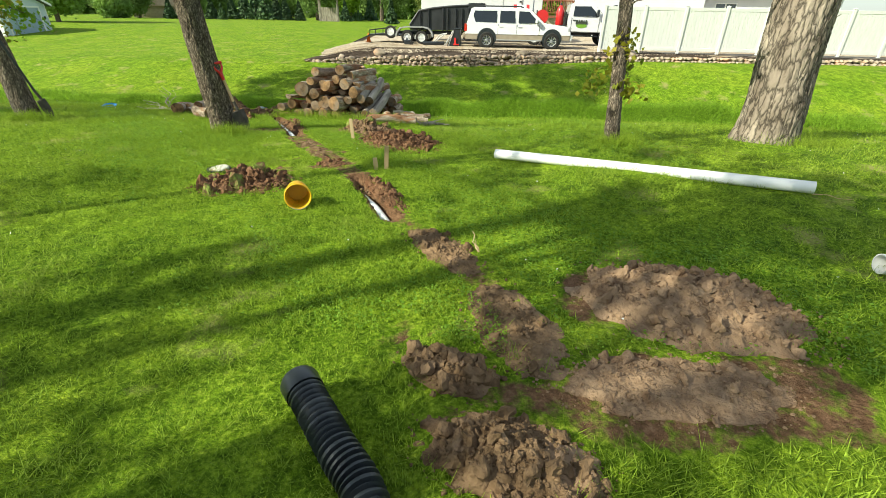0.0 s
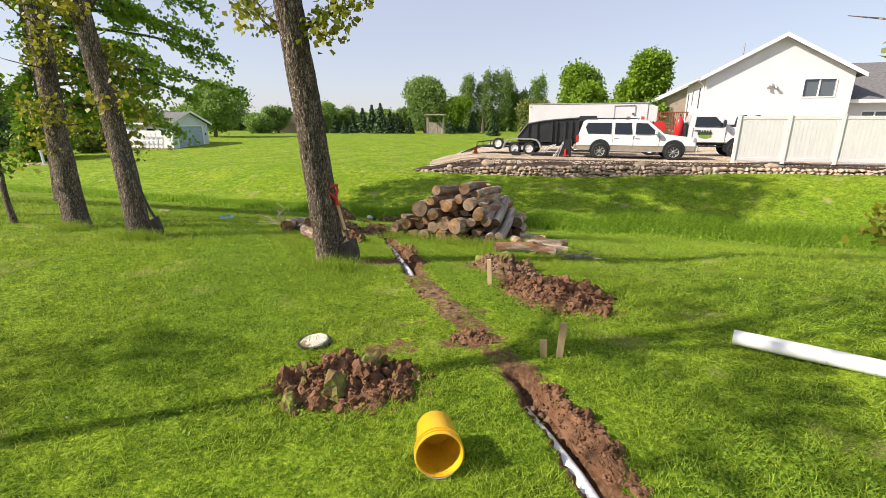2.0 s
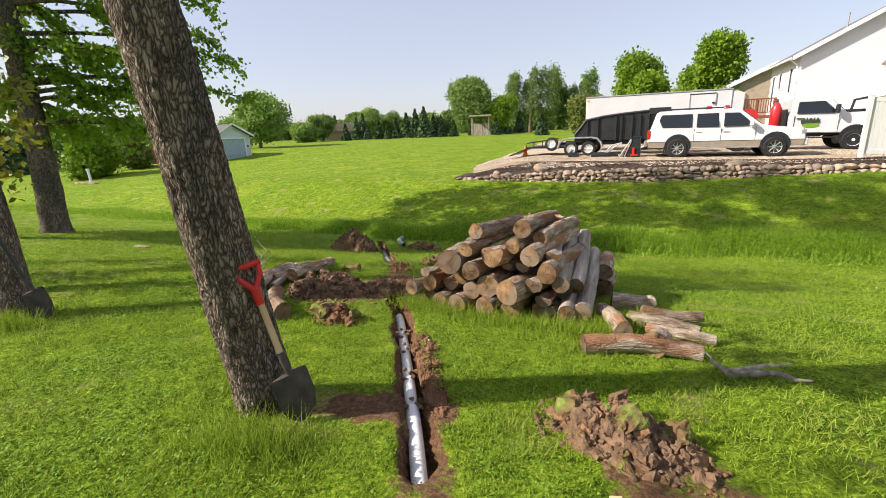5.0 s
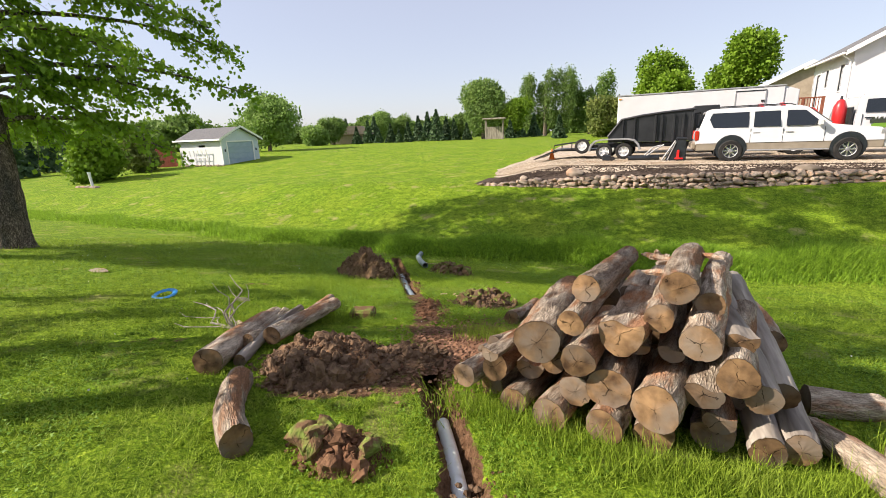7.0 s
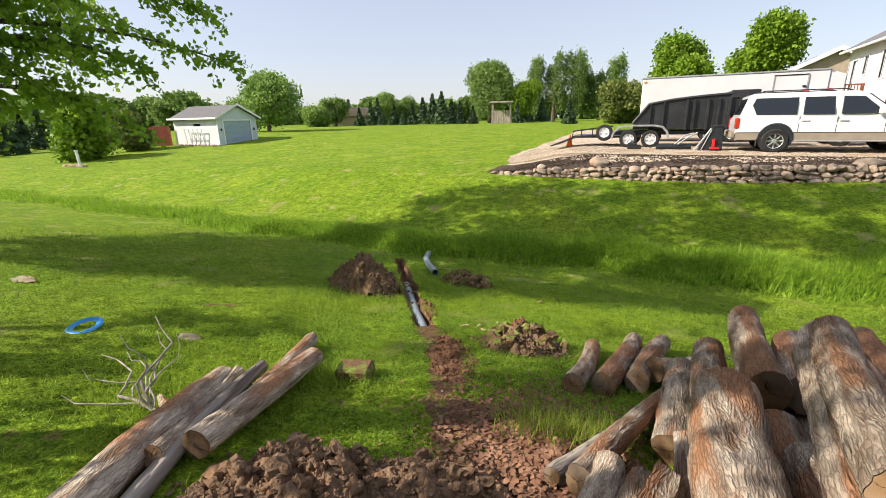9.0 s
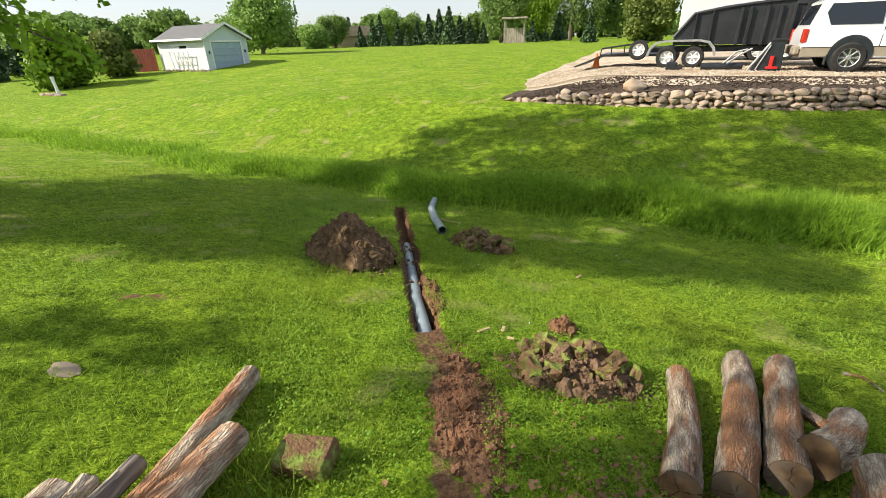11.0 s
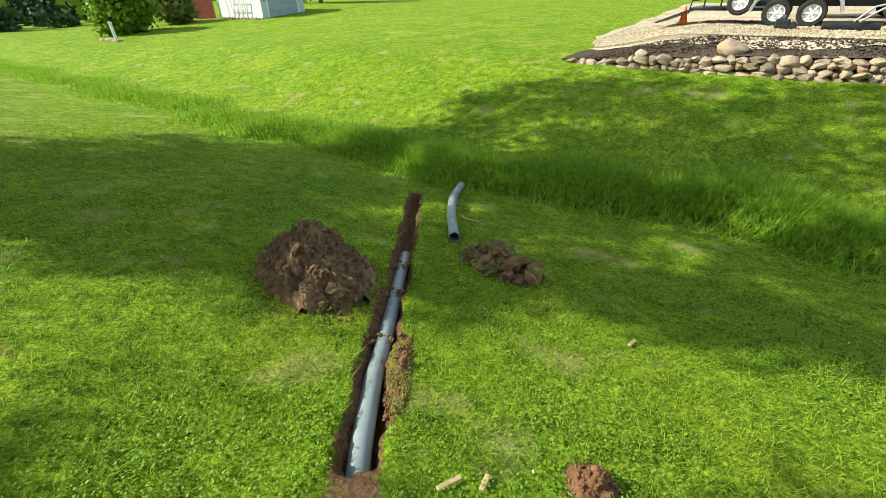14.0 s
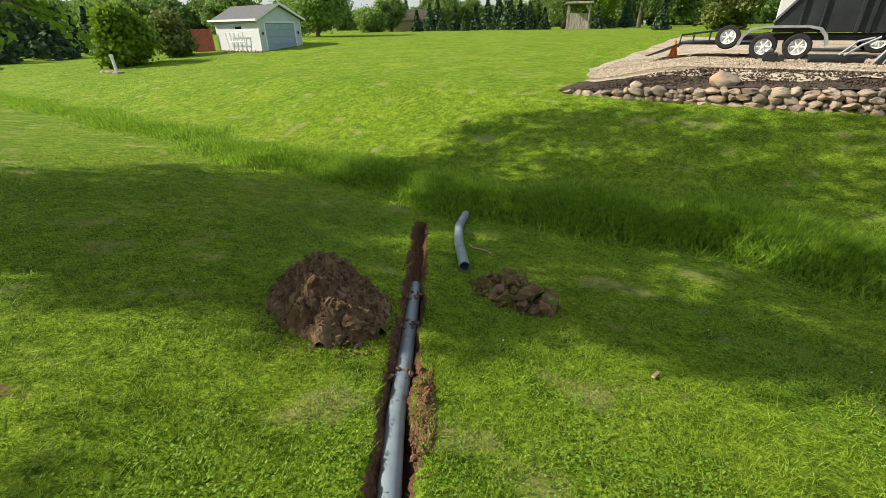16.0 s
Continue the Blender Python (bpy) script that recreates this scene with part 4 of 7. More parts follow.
broadleaf("pale rounded willow beside the yard", 5.6, 60, 4.6, 5.2, PALE_LEAF, 7, 0.02)
broadleaf("dense bright green maple behind the trailer", -0.2, 60, 7.6, 10.2, BRIGHT_LEAF, 8, 0.1, n=2.2)
broadleaf("dense bright green maple beside the house", -6.8, 57, 6.4, 10.6, BRIGHT_LEAF, 9, 0.1, n=2.2)
broadleaf("dark bush by the red fence boards", 60.4, 50, 2.2, 2.2, PALE_LEAF, 10, 0.0)
broadleaf("dark green bush at the lawn edge", 64.0, 46, 3.6, 2.4, BRIGHT_LEAF, 11, 0.0)
broadleaf("green bush at the field edge", 42.0, 84, 5.0, 3.4, FAR_LEAF, 12, 0.0)
broadleaf("hazy tree behind the spruces", 33.6, 115, 8.0, 7.5, FAR_LEAF, 13, 0.05)
broadleaf("hazy tree behind the spruces", 31.0, 120, 7.0, 6.6, FAR_LEAF, 14, 0.05)
for k, (az, d, top) in enumerate([(36.6, 82, 3.3), (35.2, 86, 4.4), (33.9, 84, 3.0), (32.4, 82, 3.6), (31.4, 80, 2.6), (30.2, 84, 3.9), (28.9, 88, 5.0), (27.7, 82, 5.4), (26.6, 80, 5.6), (25.4, 84, 4.4), (24.4, 80, 4.0), (22.8, 78, 3.2), (17.4, 80, 3.4), (16.2, 84, 4.0), (11.4, 62, 3.3), (37.8, 96, 5.2), (34.4, 98, 5.6), (14.5, 88, 4.6)]):
    spruce(az, d, top, 60 + k)
for k in range(16):
    az = 84 - k * 2.1
    broadleaf("hedgerow tree far behind the lawn", az + rng.uniform(-0.6, 0.6), rng.uniform(78, 120), rng.uniform(7, 11), rng.uniform(4.6, 7.8), FAR_LEAF, 100 + k, 0.0, n=0.6, size=0.6)
for k in range(22):
    az = 50 - k * 2.4
    broadleaf("hazy tree in the far woods", az + rng.uniform(-0.7, 0.7), rng.uniform(125, 160), rng.uniform(9, 13), rng.uniform(4.8, 7.6), FAR_LEAF, 140 + k, 0.0, n=0.55, size=0.8)
for k in range(8):
    spruce(66 + k * 1.3, 60 + (k % 3) * 4, 2.6 + (k % 2) * 0.7, 200 + k, 0.36)


# ---- stone wall ----
stone_wall = thing("stone_wall", "low dry-stacked wall of rounded field stones", "stone wall", kind="structure")
core = []
xs = np.linspace(-9.6, 24, 60)
cs = Shape()
for x in xs:
    y = float(np.interp(x, WALL_X, WALL_Y)) + 0.22
    core += [(x, y, H(x, y - 0.3) - 0.2), (x, y, wall_top(x) - 0.06), (x, y + 0.35, wall_top(x) - 0.06)]
cs.add(core, [q for i in range(len(xs) - 1) for q in ((i * 3, i * 3 + 3, i * 3 + 4, i * 3 + 1), (i * 3 + 1, i * 3 + 4, i * 3 + 5, i * 3 + 2))])
part("core", cs, SOIL, stone_wall)
stone_data = []
for k in range(9):
    me = Shape().lump((0, 0, 0), (1, 1, 1), seed=k * 2.3, sub=2, rough=0.42, freq=1.0).mesh("stone")
    stone_data.append(me)
far_stones = Shape()
q = random.Random(5)
count = 0
x = -9.5
course = [x] * 5
for row in range(7):
    x = -9.45
    while x < 22:
        w = q.uniform(0.12, 0.36)
        yw = float(np.interp(x + w / 2, WALL_X, WALL_Y))
        lo, hi = H(x, yw - 0.3) - 0.03, wall_top(x)
        hrow = (hi - lo) / max(1, round((hi - lo) / 0.14))
        z = lo + hrow * (row + 0.5)
        if z < hi:
            s = (w * 0.60, 0.20, hrow * q.uniform(0.52, 0.80))
            z += q.uniform(-0.025, 0.025)
            py = yw + q.uniform(-0.03, 0.03) + 0.05 * row * 0.5
            if x < 4.2 and count < 300:
                ob = part("stone", stone_data[q.randrange(9)], STONE, stone_wall)
                ob.matrix_basis = Matrix.LocRotScale((x + w / 2, py, z), Euler((q.uniform(-0.2, 0.2), q.uniform(-0.25, 0.25), q.uniform(-0.2, 0.2))), s)
                count += 1
            else:
                far_stones.lump((x + w / 2, py, z), s, seed=x * 3 + row, sub=1, rough=0.4)
        x += w * 1.02
tagged(part("stones", far_stones, STONE, stone_wall), kind="stuff")
for bx, off, s in [(-5.7, 0.25, (0.30, 0.2, 0.2)), (1.2, 0.2, (0.32, 0.2, 0.13)), (6.2, 0.2, (0.3, 0.18, 0.12)), (-7.6, 0.15, (0.14, 0.12, 0.10))]:
    y = float(np.interp(bx, WALL_X, WALL_Y)) + off
    single("boulder", Shape().lump((0, 0, 0), s, seed=bx, sub=3, rough=0.35, freq=1.0), STONE, "pale rounded boulder on the mulch above the wall", "boulder", pose(bx, y, wall_top(bx) + s[2] * 0.6), group="boulders on the wall")


# ---- vinyl fence ----
fence = thing("vinyl_fence", "white vinyl privacy fence panels on posts", "fence", kind="structure")
for k in range(12):
    x, y = 4.85 + 1.84 * k, 24.5 + 0.12 * k
    part("post", Shape().box((x, y, 1.06), (0.127, 0.127, 1.98), 0.008), VINYL, fence)
    part("post_cap", Shape().lathe([(0.095, 0), (0.1, 0.02), (0.0, 0.07)], 4, pose(x, y, 2.05, 0, 0, 45)), VINYL, fence, smooth=False)
    if k < 11:
        m = pose(0, 0, 0, 0, 0, math.degrees(math.atan2(0.12, 1.84)))
        cx, cy = x + 0.92, y + 0.06
        part("rail", Shape().box((cx, cy, 1.94), (1.72, 0.045, 0.14), 0.006, m), VINYL, fence)
        part("rail", Shape().box((cx, cy, 0.25), (1.72, 0.045, 0.14), 0.006, m), VINYL, fence)
        for j in range(11):
            u = (j - 5) * 0.1555
            part("board", Shape().box((cx + u, cy + u * 0.065, 1.095), (0.150, 0.022, 1.57), 0.004, m), VINYL, fence)

# ---- grass ----
STROLL = [(0.4, 0.2), (-0.7, 2.2), (-1.2, 4.2), (-2.9, 6.6), (-4.3, 9.2), (-5.0, 11.4)]


def blades(name, x, y, h, w, lean, material, label, seed):
    """One narrow leaning triangle for each place."""
    g = np.random.default_rng(seed)
    n = len(x)
    z = lawn(x, y) - 0.004
    a = g.uniform(0, 6.283, n)
    l = g.normal(size=(n, 2)) * lean * h[:, None]
    base = np.stack([x, y, z], 1)
    side = np.stack([np.cos(a) * w / 2, np.sin(a) * w / 2, np.zeros(n)], 1)
    tip = base + np.stack([l[:, 0], l[:, 1], h], 1)
    v = np.stack([base - side, base + side, tip], 1).reshape(-1, 3)
    me = quick(name, v, np.arange(n * 3).reshape(-1, 3))
    return tagged(part(name, me, material, smooth=False), label, "grass", kind="stuff")


g = np.random.default_rng(3)
n = 4600000
x, y = g.uniform(-17, 9, n), g.uniform(0.5, 23.2, n)
d = from_line(x, y, STROLL)
keep = g.uniform(0, 1, n) < 1.0 / (1 + (d / 1.7) ** 2.0)
x, y, d = x[keep], y[keep], d[keep]
_, bare = dug(x, y)
patchy = 0.5 + 0.5 * wobble(x, y, 1.6, 1) + 0.3 * wobble(x, y, 5.0, 2)
keep = (bare + g.uniform(-0.12, 0.12, len(x)) < 0.30) & (g.uniform(0, 1, len(x)) < 0.62 + 0.4 * patchy)
x, y, d, patchy = x[keep], y[keep], d[keep], patchy[keep]
tuft = np.clip(0.9 + 0.5 * wobble(x, y, 17.0, 3) + 0.45 * wobble(x, y, 39.0, 6), 0.25, 1.45)
keep = g.uniform(0, 1, len(x)) < 0.35 + 0.65 * tuft
x, y, d, patchy, tuft = x[keep], y[keep], d[keep], patchy[keep], tuft[keep]
grow = 1 + 0.30 * d
blades("lawn_grass", x, y, (0.026 + 0.036 * g.uniform(0, 1, len(x)) * (0.6 + 0.6 * np.clip(patchy, 0, 1.3))) * (1 + 0.05 * d) * tuft, 0.0040 * grow, 0.75, BLADE, "short mown green lawn grass", 4)

# rank grass in the wet swale
n = 120000
x = g.uniform(-46, 14, n)
x = np.where(g.uniform(0, 1, n) < 0.75, g.uniform(-16, 9, n), x)
band = g.normal(size=n)
y = np.interp(x, [-46, -20, -13, -9, -5, -2, 1, 6], [17.6, 17.4, 17.3, 17.5, 17.9, 18.2, 18.5, 18.7]) + 0.46 * band + 0.25 * np.sin(x * 0.9) + 0.15 * np.sin(x * 2.3)
h = np.clip(0.36 + 0.10 * smooth01((x + 13) / 6) - 0.11 * np.abs(band), 0.05, 0.5) * g.uniform(0.5, 1.25, n) * (0.8 + 0.35 * np.sin(x * 1.3 + 1) ** 2) * smooth01((x + 50) / 30)
blades("tall_grass", x, y, h, 0.027 + 0.012 * (x < -14), 0.45, TALL, "rank tall grass along the wet swale", 5)

# long grass left by the mower round the pile and the trunks
n = 9000
spots = [((-3.95, 8.62), (-2.9, 8.42)), ((-2.9, 8.42), (-1.9, 8.5)), ((-1.9, 8.5), (-1.5, 9.2)), ((-3.55, 6.05), (-3.1, 6.1)), ((-6.4, 8.95), (-5.7, 9.9)), ((1.6, 5.95), (2.0, 6.0)), ((3.8, 6.6), (4.8, 6.6)), ((-4.35, 9.95), (-3.8, 10.1)), ((-7.0, 6.4), (-6.5, 6.45)), ((-8.6, 6.5), (-8.1, 6.55))]
k = g.integers(0, len(spots), n)
f = g.uniform(0, 1, n)
sa = np.array([s[0] for s in spots])[k]
sb = np.array([s[1] for s in spots])[k]
p = sa + (sb - sa) * f[:, None] + g.normal(size=(n, 2)) * 0.09
blades("long_grass", p[:, 0], p[:, 1], g.uniform(0.07, 0.20, n), np.full(n, 0.006), 0.35, BLADE, "long unmown grass round logs and trunks", 6)

# clover in the turf
n = 560000
x, y = g.uniform(-12, 2.5, n), g.uniform(2.0, 16, n)
keep = (wobble(x, y, 1.1, 5) + 0.5 * wobble(x, y, 3.7, 2) + g.uniform(-0.4, 0.4, n) > 0.22) & (g.uniform(0, 1, n) < 1.0 / (1 + (from_line(x, y, STROLL) / 2.4) ** 2)) & (dug(x, y)[1] < 0.3)
x, y = x[keep], y[keep]
n = len(x)
c = np.stack([x, y, lawn(x, y) + g.uniform(0.015, 0.045, n)], 1)
a = g.uniform(0, 6.283, n)
s = g.uniform(0.004, 0.0075, n) * (1 + 0.14 * from_line(x, y, STROLL))
t1 = np.stack([np.cos(a), np.sin(a), g.normal(size=n) * 0.3], 1) * s[:, None]
t2 = np.stack([-np.sin(a), np.cos(a), g.normal(size=n) * 0.3], 1) * s[:, None]
me = quick("clover", np.stack([c - t1, c - t2, c + t1, c + t2], 1).reshape(-1, 3), np.arange(n * 4).reshape(-1, 4))
tagged(part("clover", me, CLOVER, smooth=False), "low green clover leaves in the turf", "clover", kind="stuff")

# seed heads and fallen petals: small white specks
n = 900
x, y = g.uniform(-14, 6, n), g.uniform(2, 22, n)
c = np.stack([x, y, lawn(x, y) + 0.05 + 0.16 * ((y > 17) & (y < 18.6))], 1)
tagged(part("dandelion_clocks", leaf_mesh("dandelion_clocks", c[g.uniform(0, 1, n) < 0.45], 0.015, g), WHITE_PVC, smooth=False), "small white seed heads in the grass", "dandelions", kind="stuff")

# ---- house ----
import collections


def wall_with_holes(name, u0, u1, z0, z1, holes, place, material, parent, thick=0.2):
    """A wall in u and z with rectangular openings through it; place(u, v, z) gives the world point, v from 0 to thick."""
    us = sorted({u0, u1, *[h[0] for h in holes], *[h[1] for h in holes]})
    zs = sorted({z0, z1, *[h[2] for h in holes], *[h[3] for h in holes]})
    s = Shape()
    for a, b in zip(us, us[1:]):
        for c, d in zip(zs, zs[1:]):
            if any(h[0] <= a and b <= h[1] and h[2] <= c and d <= h[3] for h in holes):
                continue
            s.add([place(u, v, z) for v in (0, thick) for u, z in ((a, c), (b, c), (b, d), (a, d))], [(0, 1, 2, 3), (7, 6, 5, 4), (0, 4, 5, 1), (1, 5, 6, 2), (2, 6, 7, 3), (3, 7, 4, 0)])
    seen, ids, faces = {}, [], []
    for p in s.v:
        ids.append(seen.setdefault(tuple(round(c, 4) for c in p), len(seen)))
    for f in s.f:
        faces.append(tuple(ids[i] for i in f))
    inner = {k for k, c in collections.Counter(tuple(sorted(f)) for f in faces).items() if c > 1}
    w = Shape().add(list(seen), [f for f in faces if tuple(sorted(f)) not in inner])
    return part(name, w, material, parent, smooth=False)


def window(parent, u0, u1, z0, z1, place, panes=2):
    f = Shape()
    t = 0.07
    for a, b, c, d in ((u0 - t, u1 + t, z1, z1 + t), (u0 - t, u1 + t, z0 - t, z0), (u0 - t, u0, z0, z1), (u1, u1 + t, z0, z1)):
        f.add([place(u, v, z) for v in (-0.04, 0.06) for u, z in ((a, c), (b, c), (b, d), (a, d))], [(0, 1, 2, 3), (7, 6, 5, 4), (0, 4, 5, 1), (1, 5, 6, 2), (2, 6, 7, 3), (3, 7, 4, 0)])
    w = part("window", f, TRIM, parent, smooth=False)
    for k in range(panes):
        a, b = u0 + (u1 - u0) * k / panes, u0 + (u1 - u0) * (k + 1) / panes
        part("pane", Shape().add([place(u, 0.09, z) for u, z in ((a, z0), (b, z0), (b, z1), (a, z1))], [(0, 1, 2, 3)]), WINDOW_GLASS, w, smooth=False)
        if k:
            part("mullion", Shape().add([place(u, v, z) for v in (0.02, 0.08) for u, z in ((a - 0.04, z0), (a + 0.04, z0), (a + 0.04, z1), (a - 0.04, z1))], [(0, 1, 2, 3), (0, 4, 7, 3), (1, 5, 6, 2)]), TRIM, w, smooth=False)
    return w


def roof_plane(parent, pts, thick, material, name="roof"):
    n = (Vector(pts[1]) - Vector(pts[0])).cross(Vector(pts[3]) - Vector(pts[0])).normalized() * thick
    lo = [Vector(p) for p in pts]
    hi = [p + n for p in lo]
    return part(name, Shape().add(lo + hi, [(3, 2, 1, 0), (4, 5, 6, 7), (0, 1, 5, 4), (1, 2, 6, 5), (2, 3, 7, 6), (3, 0, 4, 7)]), material, parent, smooth=False)


house = thing("house", "large white vinyl-sided house with a low gable and grey shingle roof", "house")
X0, X1, XA, YF, YB, ZE, ZA = 6.0, 14.4, 10.2, 39.0, 46.2, 5.0, 7.35
front = lambda u, v, z: (u, YF + v, z)
west = lambda u, v, z: (X0 + v, u, z)
wall_with_holes("wall", X0, X1, -0.3, ZE, [(11.75, 13.45, 3.55, 4.62)], front, SIDING, house)
part("gable", Shape().add([(X0, YF, ZE), (X1, YF, ZE), (XA, YF, ZA), (X0, YF + 0.2, ZE), (X1, YF + 0.2, ZE), (XA, YF + 0.2, ZA)], [(0, 1, 2), (5, 4, 3), (0, 3, 4, 1), (1, 4, 5, 2), (2, 5, 3, 0)]), SIDING, house, smooth=False)
wall_with_holes("wall", YF + 0.2, YB, -0.3, ZE, [(40.1, 40.9, 2.95, 4.35), (42.9, 43.5, 3.3, 4.3), (44.6, 45.4, 2.2, 4.2)], west, SIDING, house)
part("wall", Shape().box(((X0 + X1) / 2, YB, 2.2), (X1 - X0, 0.2, 5.0)), SIDING, house)
window(house, 11.75, 13.45, 3.55, 4.62, front, 2)
window(house, 40.1, 40.9, 2.95, 4.35, west, 2)
window(house, 42.9, 43.5, 3.3, 4.3, west, 1)
window(house, 44.6, 45.4, 2.2, 4.2, west, 2)
sl = (ZA - ZE) / (XA - X0)
roof_plane(house, [(X0 - 0.45, YF - 0.4, ZE - 0.45 * sl), (XA, YF - 0.4, ZA), (XA, YB + 0.3, ZA), (X0 - 0.45, YB + 0.3, ZE - 0.45 * sl)], 0.13, SHINGLE)
roof_plane(house, [(XA, YF - 0.4, ZA), (X1 + 0.45, YF - 0.4, ZE - 0.45 * sl), (X1 + 0.45, YB + 0.3, ZE - 0.45 * sl), (XA, YB + 0.3, ZA)], 0.13, SHINGLE)
for sx in (-1, 1):
    xe = XA + sx * (XA - X0 + 0.47)
    ze = ZE - 0.45 * sl
    part("rake_board", Shape().add([(XA, YF - 0.42, ZA + 0.15), (XA, YF - 0.42, ZA - 0.10), (xe, YF - 0.42, ze - 0.10), (xe, YF - 0.42, ze + 0.15), (XA, YF - 0.38, ZA + 0.15), (XA, YF - 0.38, ZA - 0.10), (xe, YF - 0.38, ze - 0.10), (xe, YF - 0.38, ze + 0.15)], [(0, 1, 2, 3), (7, 6, 5, 4), (0, 4, 5, 1), (2, 6, 7, 3), (1, 5, 6, 2), (3, 7, 4, 0)]), TRIM, house, smooth=False)
part("gutter", Shape().box((X0 - 0.5, (YF + YB) / 2, ZE - 0.22), (0.12, YB - YF + 0.6, 0.12), 0.02), TRIM, house)
part("downspout", Shape().tube([(X0 - 0.5, YF + 0.1, ZE - 0.25), (X0 - 0.1, YF + 0.1, ZE - 0.6), (X0 - 0.06, YF + 0.1, 0.2)], [0.04] * 3, 8), TRIM, house)
part("wall_light", Shape().box((9.95, YF - 0.08, 4.3), (0.16, 0.16, 0.2), 0.03).tube([(9.8, YF - 0.1, 4.25), (9.7, YF - 0.25, 4.1)], [0.07, 0.09], 10).tube([(10.1, YF - 0.1, 4.25), (10.2, YF - 0.25, 4.1)], [0.07, 0.09], 10), GREY_STEEL, house)
part("vent_pipe", Shape().tube([(8.3, 40.5, 6.1), (8.3, 40.5, 7.2)], [0.05, 0.05], 8), GREY_STEEL, house)
# lower wing to the east
wall_with_holes("wall", X1, 24.0, -0.3, 3.3, [(15.6, 17.0, 1.4, 2.6)], lambda u, v, z: (u, 40.0 + v, z), SIDING, house)
window(house, 15.6, 17.0, 1.4, 2.6, lambda u, v, z: (u, 40.0 + v, z), 2)
roof_plane(house, [(X1 - 0.2, 39.5, 3.25), (24.4, 39.5, 3.25), (24.4, 44.5, 6.0), (X1 - 0.2, 44.5, 6.0)], 0.13, SHINGLE)
roof_plane(house, [(X1 - 0.2, 44.5, 6.0), (24.4, 44.5, 6.0), (24.4, 49.5, 3.25), (X1 - 0.2, 49.5, 3.25)], 0.13, SHINGLE)
part("fascia", Shape().box((19.2, 39.46, 3.25), (10.6, 0.05, 0.22), 0.01), TRIM, house)
part("wall", Shape().box((24.0, 44.7, 1.5), (0.2, 9.5, 3.6)), SIDING, house)

deck = thing("deck", "dark red stained wooden deck with baluster railing beside the house", "deck")
part("floor", Shape().box((3.9, 42.5, 1.55), (3.0, 4.0, 0.18), 0.02), DARK_WOOD, deck)
for x in (2.45, 3.4, 4.4, 5.35):
    part("post", Shape().box((x, 40.55, 1.35), (0.12, 0.12, 2.7), 0.01), DARK_WOOD, deck)
part("rail", Shape().box((3.9, 40.55, 2.66), (3.05, 0.1, 0.08), 0.01), DARK_WOOD, deck)
part("rail", Shape().box((3.9, 40.55, 1.82), (3.05, 0.06, 0.06), 0.01), DARK_WOOD, deck)
for k in range(22):
    part("baluster", Shape().box((2.5 + k * 0.132, 40.55, 2.24), (0.04, 0.04, 0.80), 0.004), DARK_WOOD, deck)

neighbour = thing("house", "tan neighbouring house with a grey gable roof", "house", pose(9.0, 66, -0.9))
part("wall", Shape().box((0, 0, 2.3), (11, 9, 4.8)), BRICK_TAN, neighbour)
part("gable", Shape().prism([(-5.5, 4.7), (5.5, 4.7), (0, 7.4)], -4.5, 4.5), BRICK_TAN, neighbour, smooth=False)
roof_plane(neighbour, [(-6.0, -5, 4.5), (0, -5, 7.45), (0, 5, 7.45), (-6.0, 5, 4.5)], 0.15, SHINGLE)
roof_plane(neighbour, [(0, -5, 7.45), (6.0, -5, 4.5), (6.0, 5, 4.5), (0, 5, 7.45)], 0.15, SHINGLE)
part("rake_board", Shape().add([(-6.0, -5.05, 4.35), (-6.0, -5.05, 4.75), (0, -5.05, 7.7), (0, -5.05, 7.3)], [(0, 1, 2, 3)]).add([(6.0, -5.05, 4.35), (6.0, -5.05, 4.75), (0, -5.05, 7.7), (0, -5.05, 7.3)], [(3, 2, 1, 0)]), TRIM, neighbour, smooth=False)

fx, fy = polar(37.2, 95)
farm = thing("house", "low tan brick house with a chimney beyond the field", "house", pose(fx, fy, H(fx, fy), 0, 0, 30))
part("wall", Shape().box((0, 0, 0.7), (8, 6, 2.4)), BRICK_TAN, farm)
part("roof", Shape().prism([(-4.4, 1.8), (4.4, 1.8), (2.2, 3.4), (-2.2, 3.4)], -3.4, 3.4), BRICK_TAN, farm, "brown shingle roof", smooth=False)
part("chimney", Shape().box((-3.2, -2.0, 2.2), (0.8, 0.8, 3.6), 0.03), RED_BOARD, farm)
part("window", Shape().box((1.5, -3.02, 0.9), (1.6, 0.06, 1.0), 0.01), GLASS, farm)

tx, ty = polar(19.3, 75)
tower = thing("well_shelter", "weathered grey open timber shelter at the field edge", "shelter", pose(tx, ty, H(tx, ty), 0, 0, 15))
for a in (-1.4, 1.4):
    for b in (-1.0, 1.0):
        part("post", Shape().box((a, b, 1.55), (0.2, 0.2, 3.3), 0.02), GREY_LOG, tower)
part("roof", Shape().box((0, 0, 3.25), (3.6, 2.8, 0.22), 0.03), GREY_LOG, tower)
part("back_wall", Shape().box((0, 0.95, 1.0), (2.6, 0.08, 2.0), 0.01), GREY_LOG, tower)

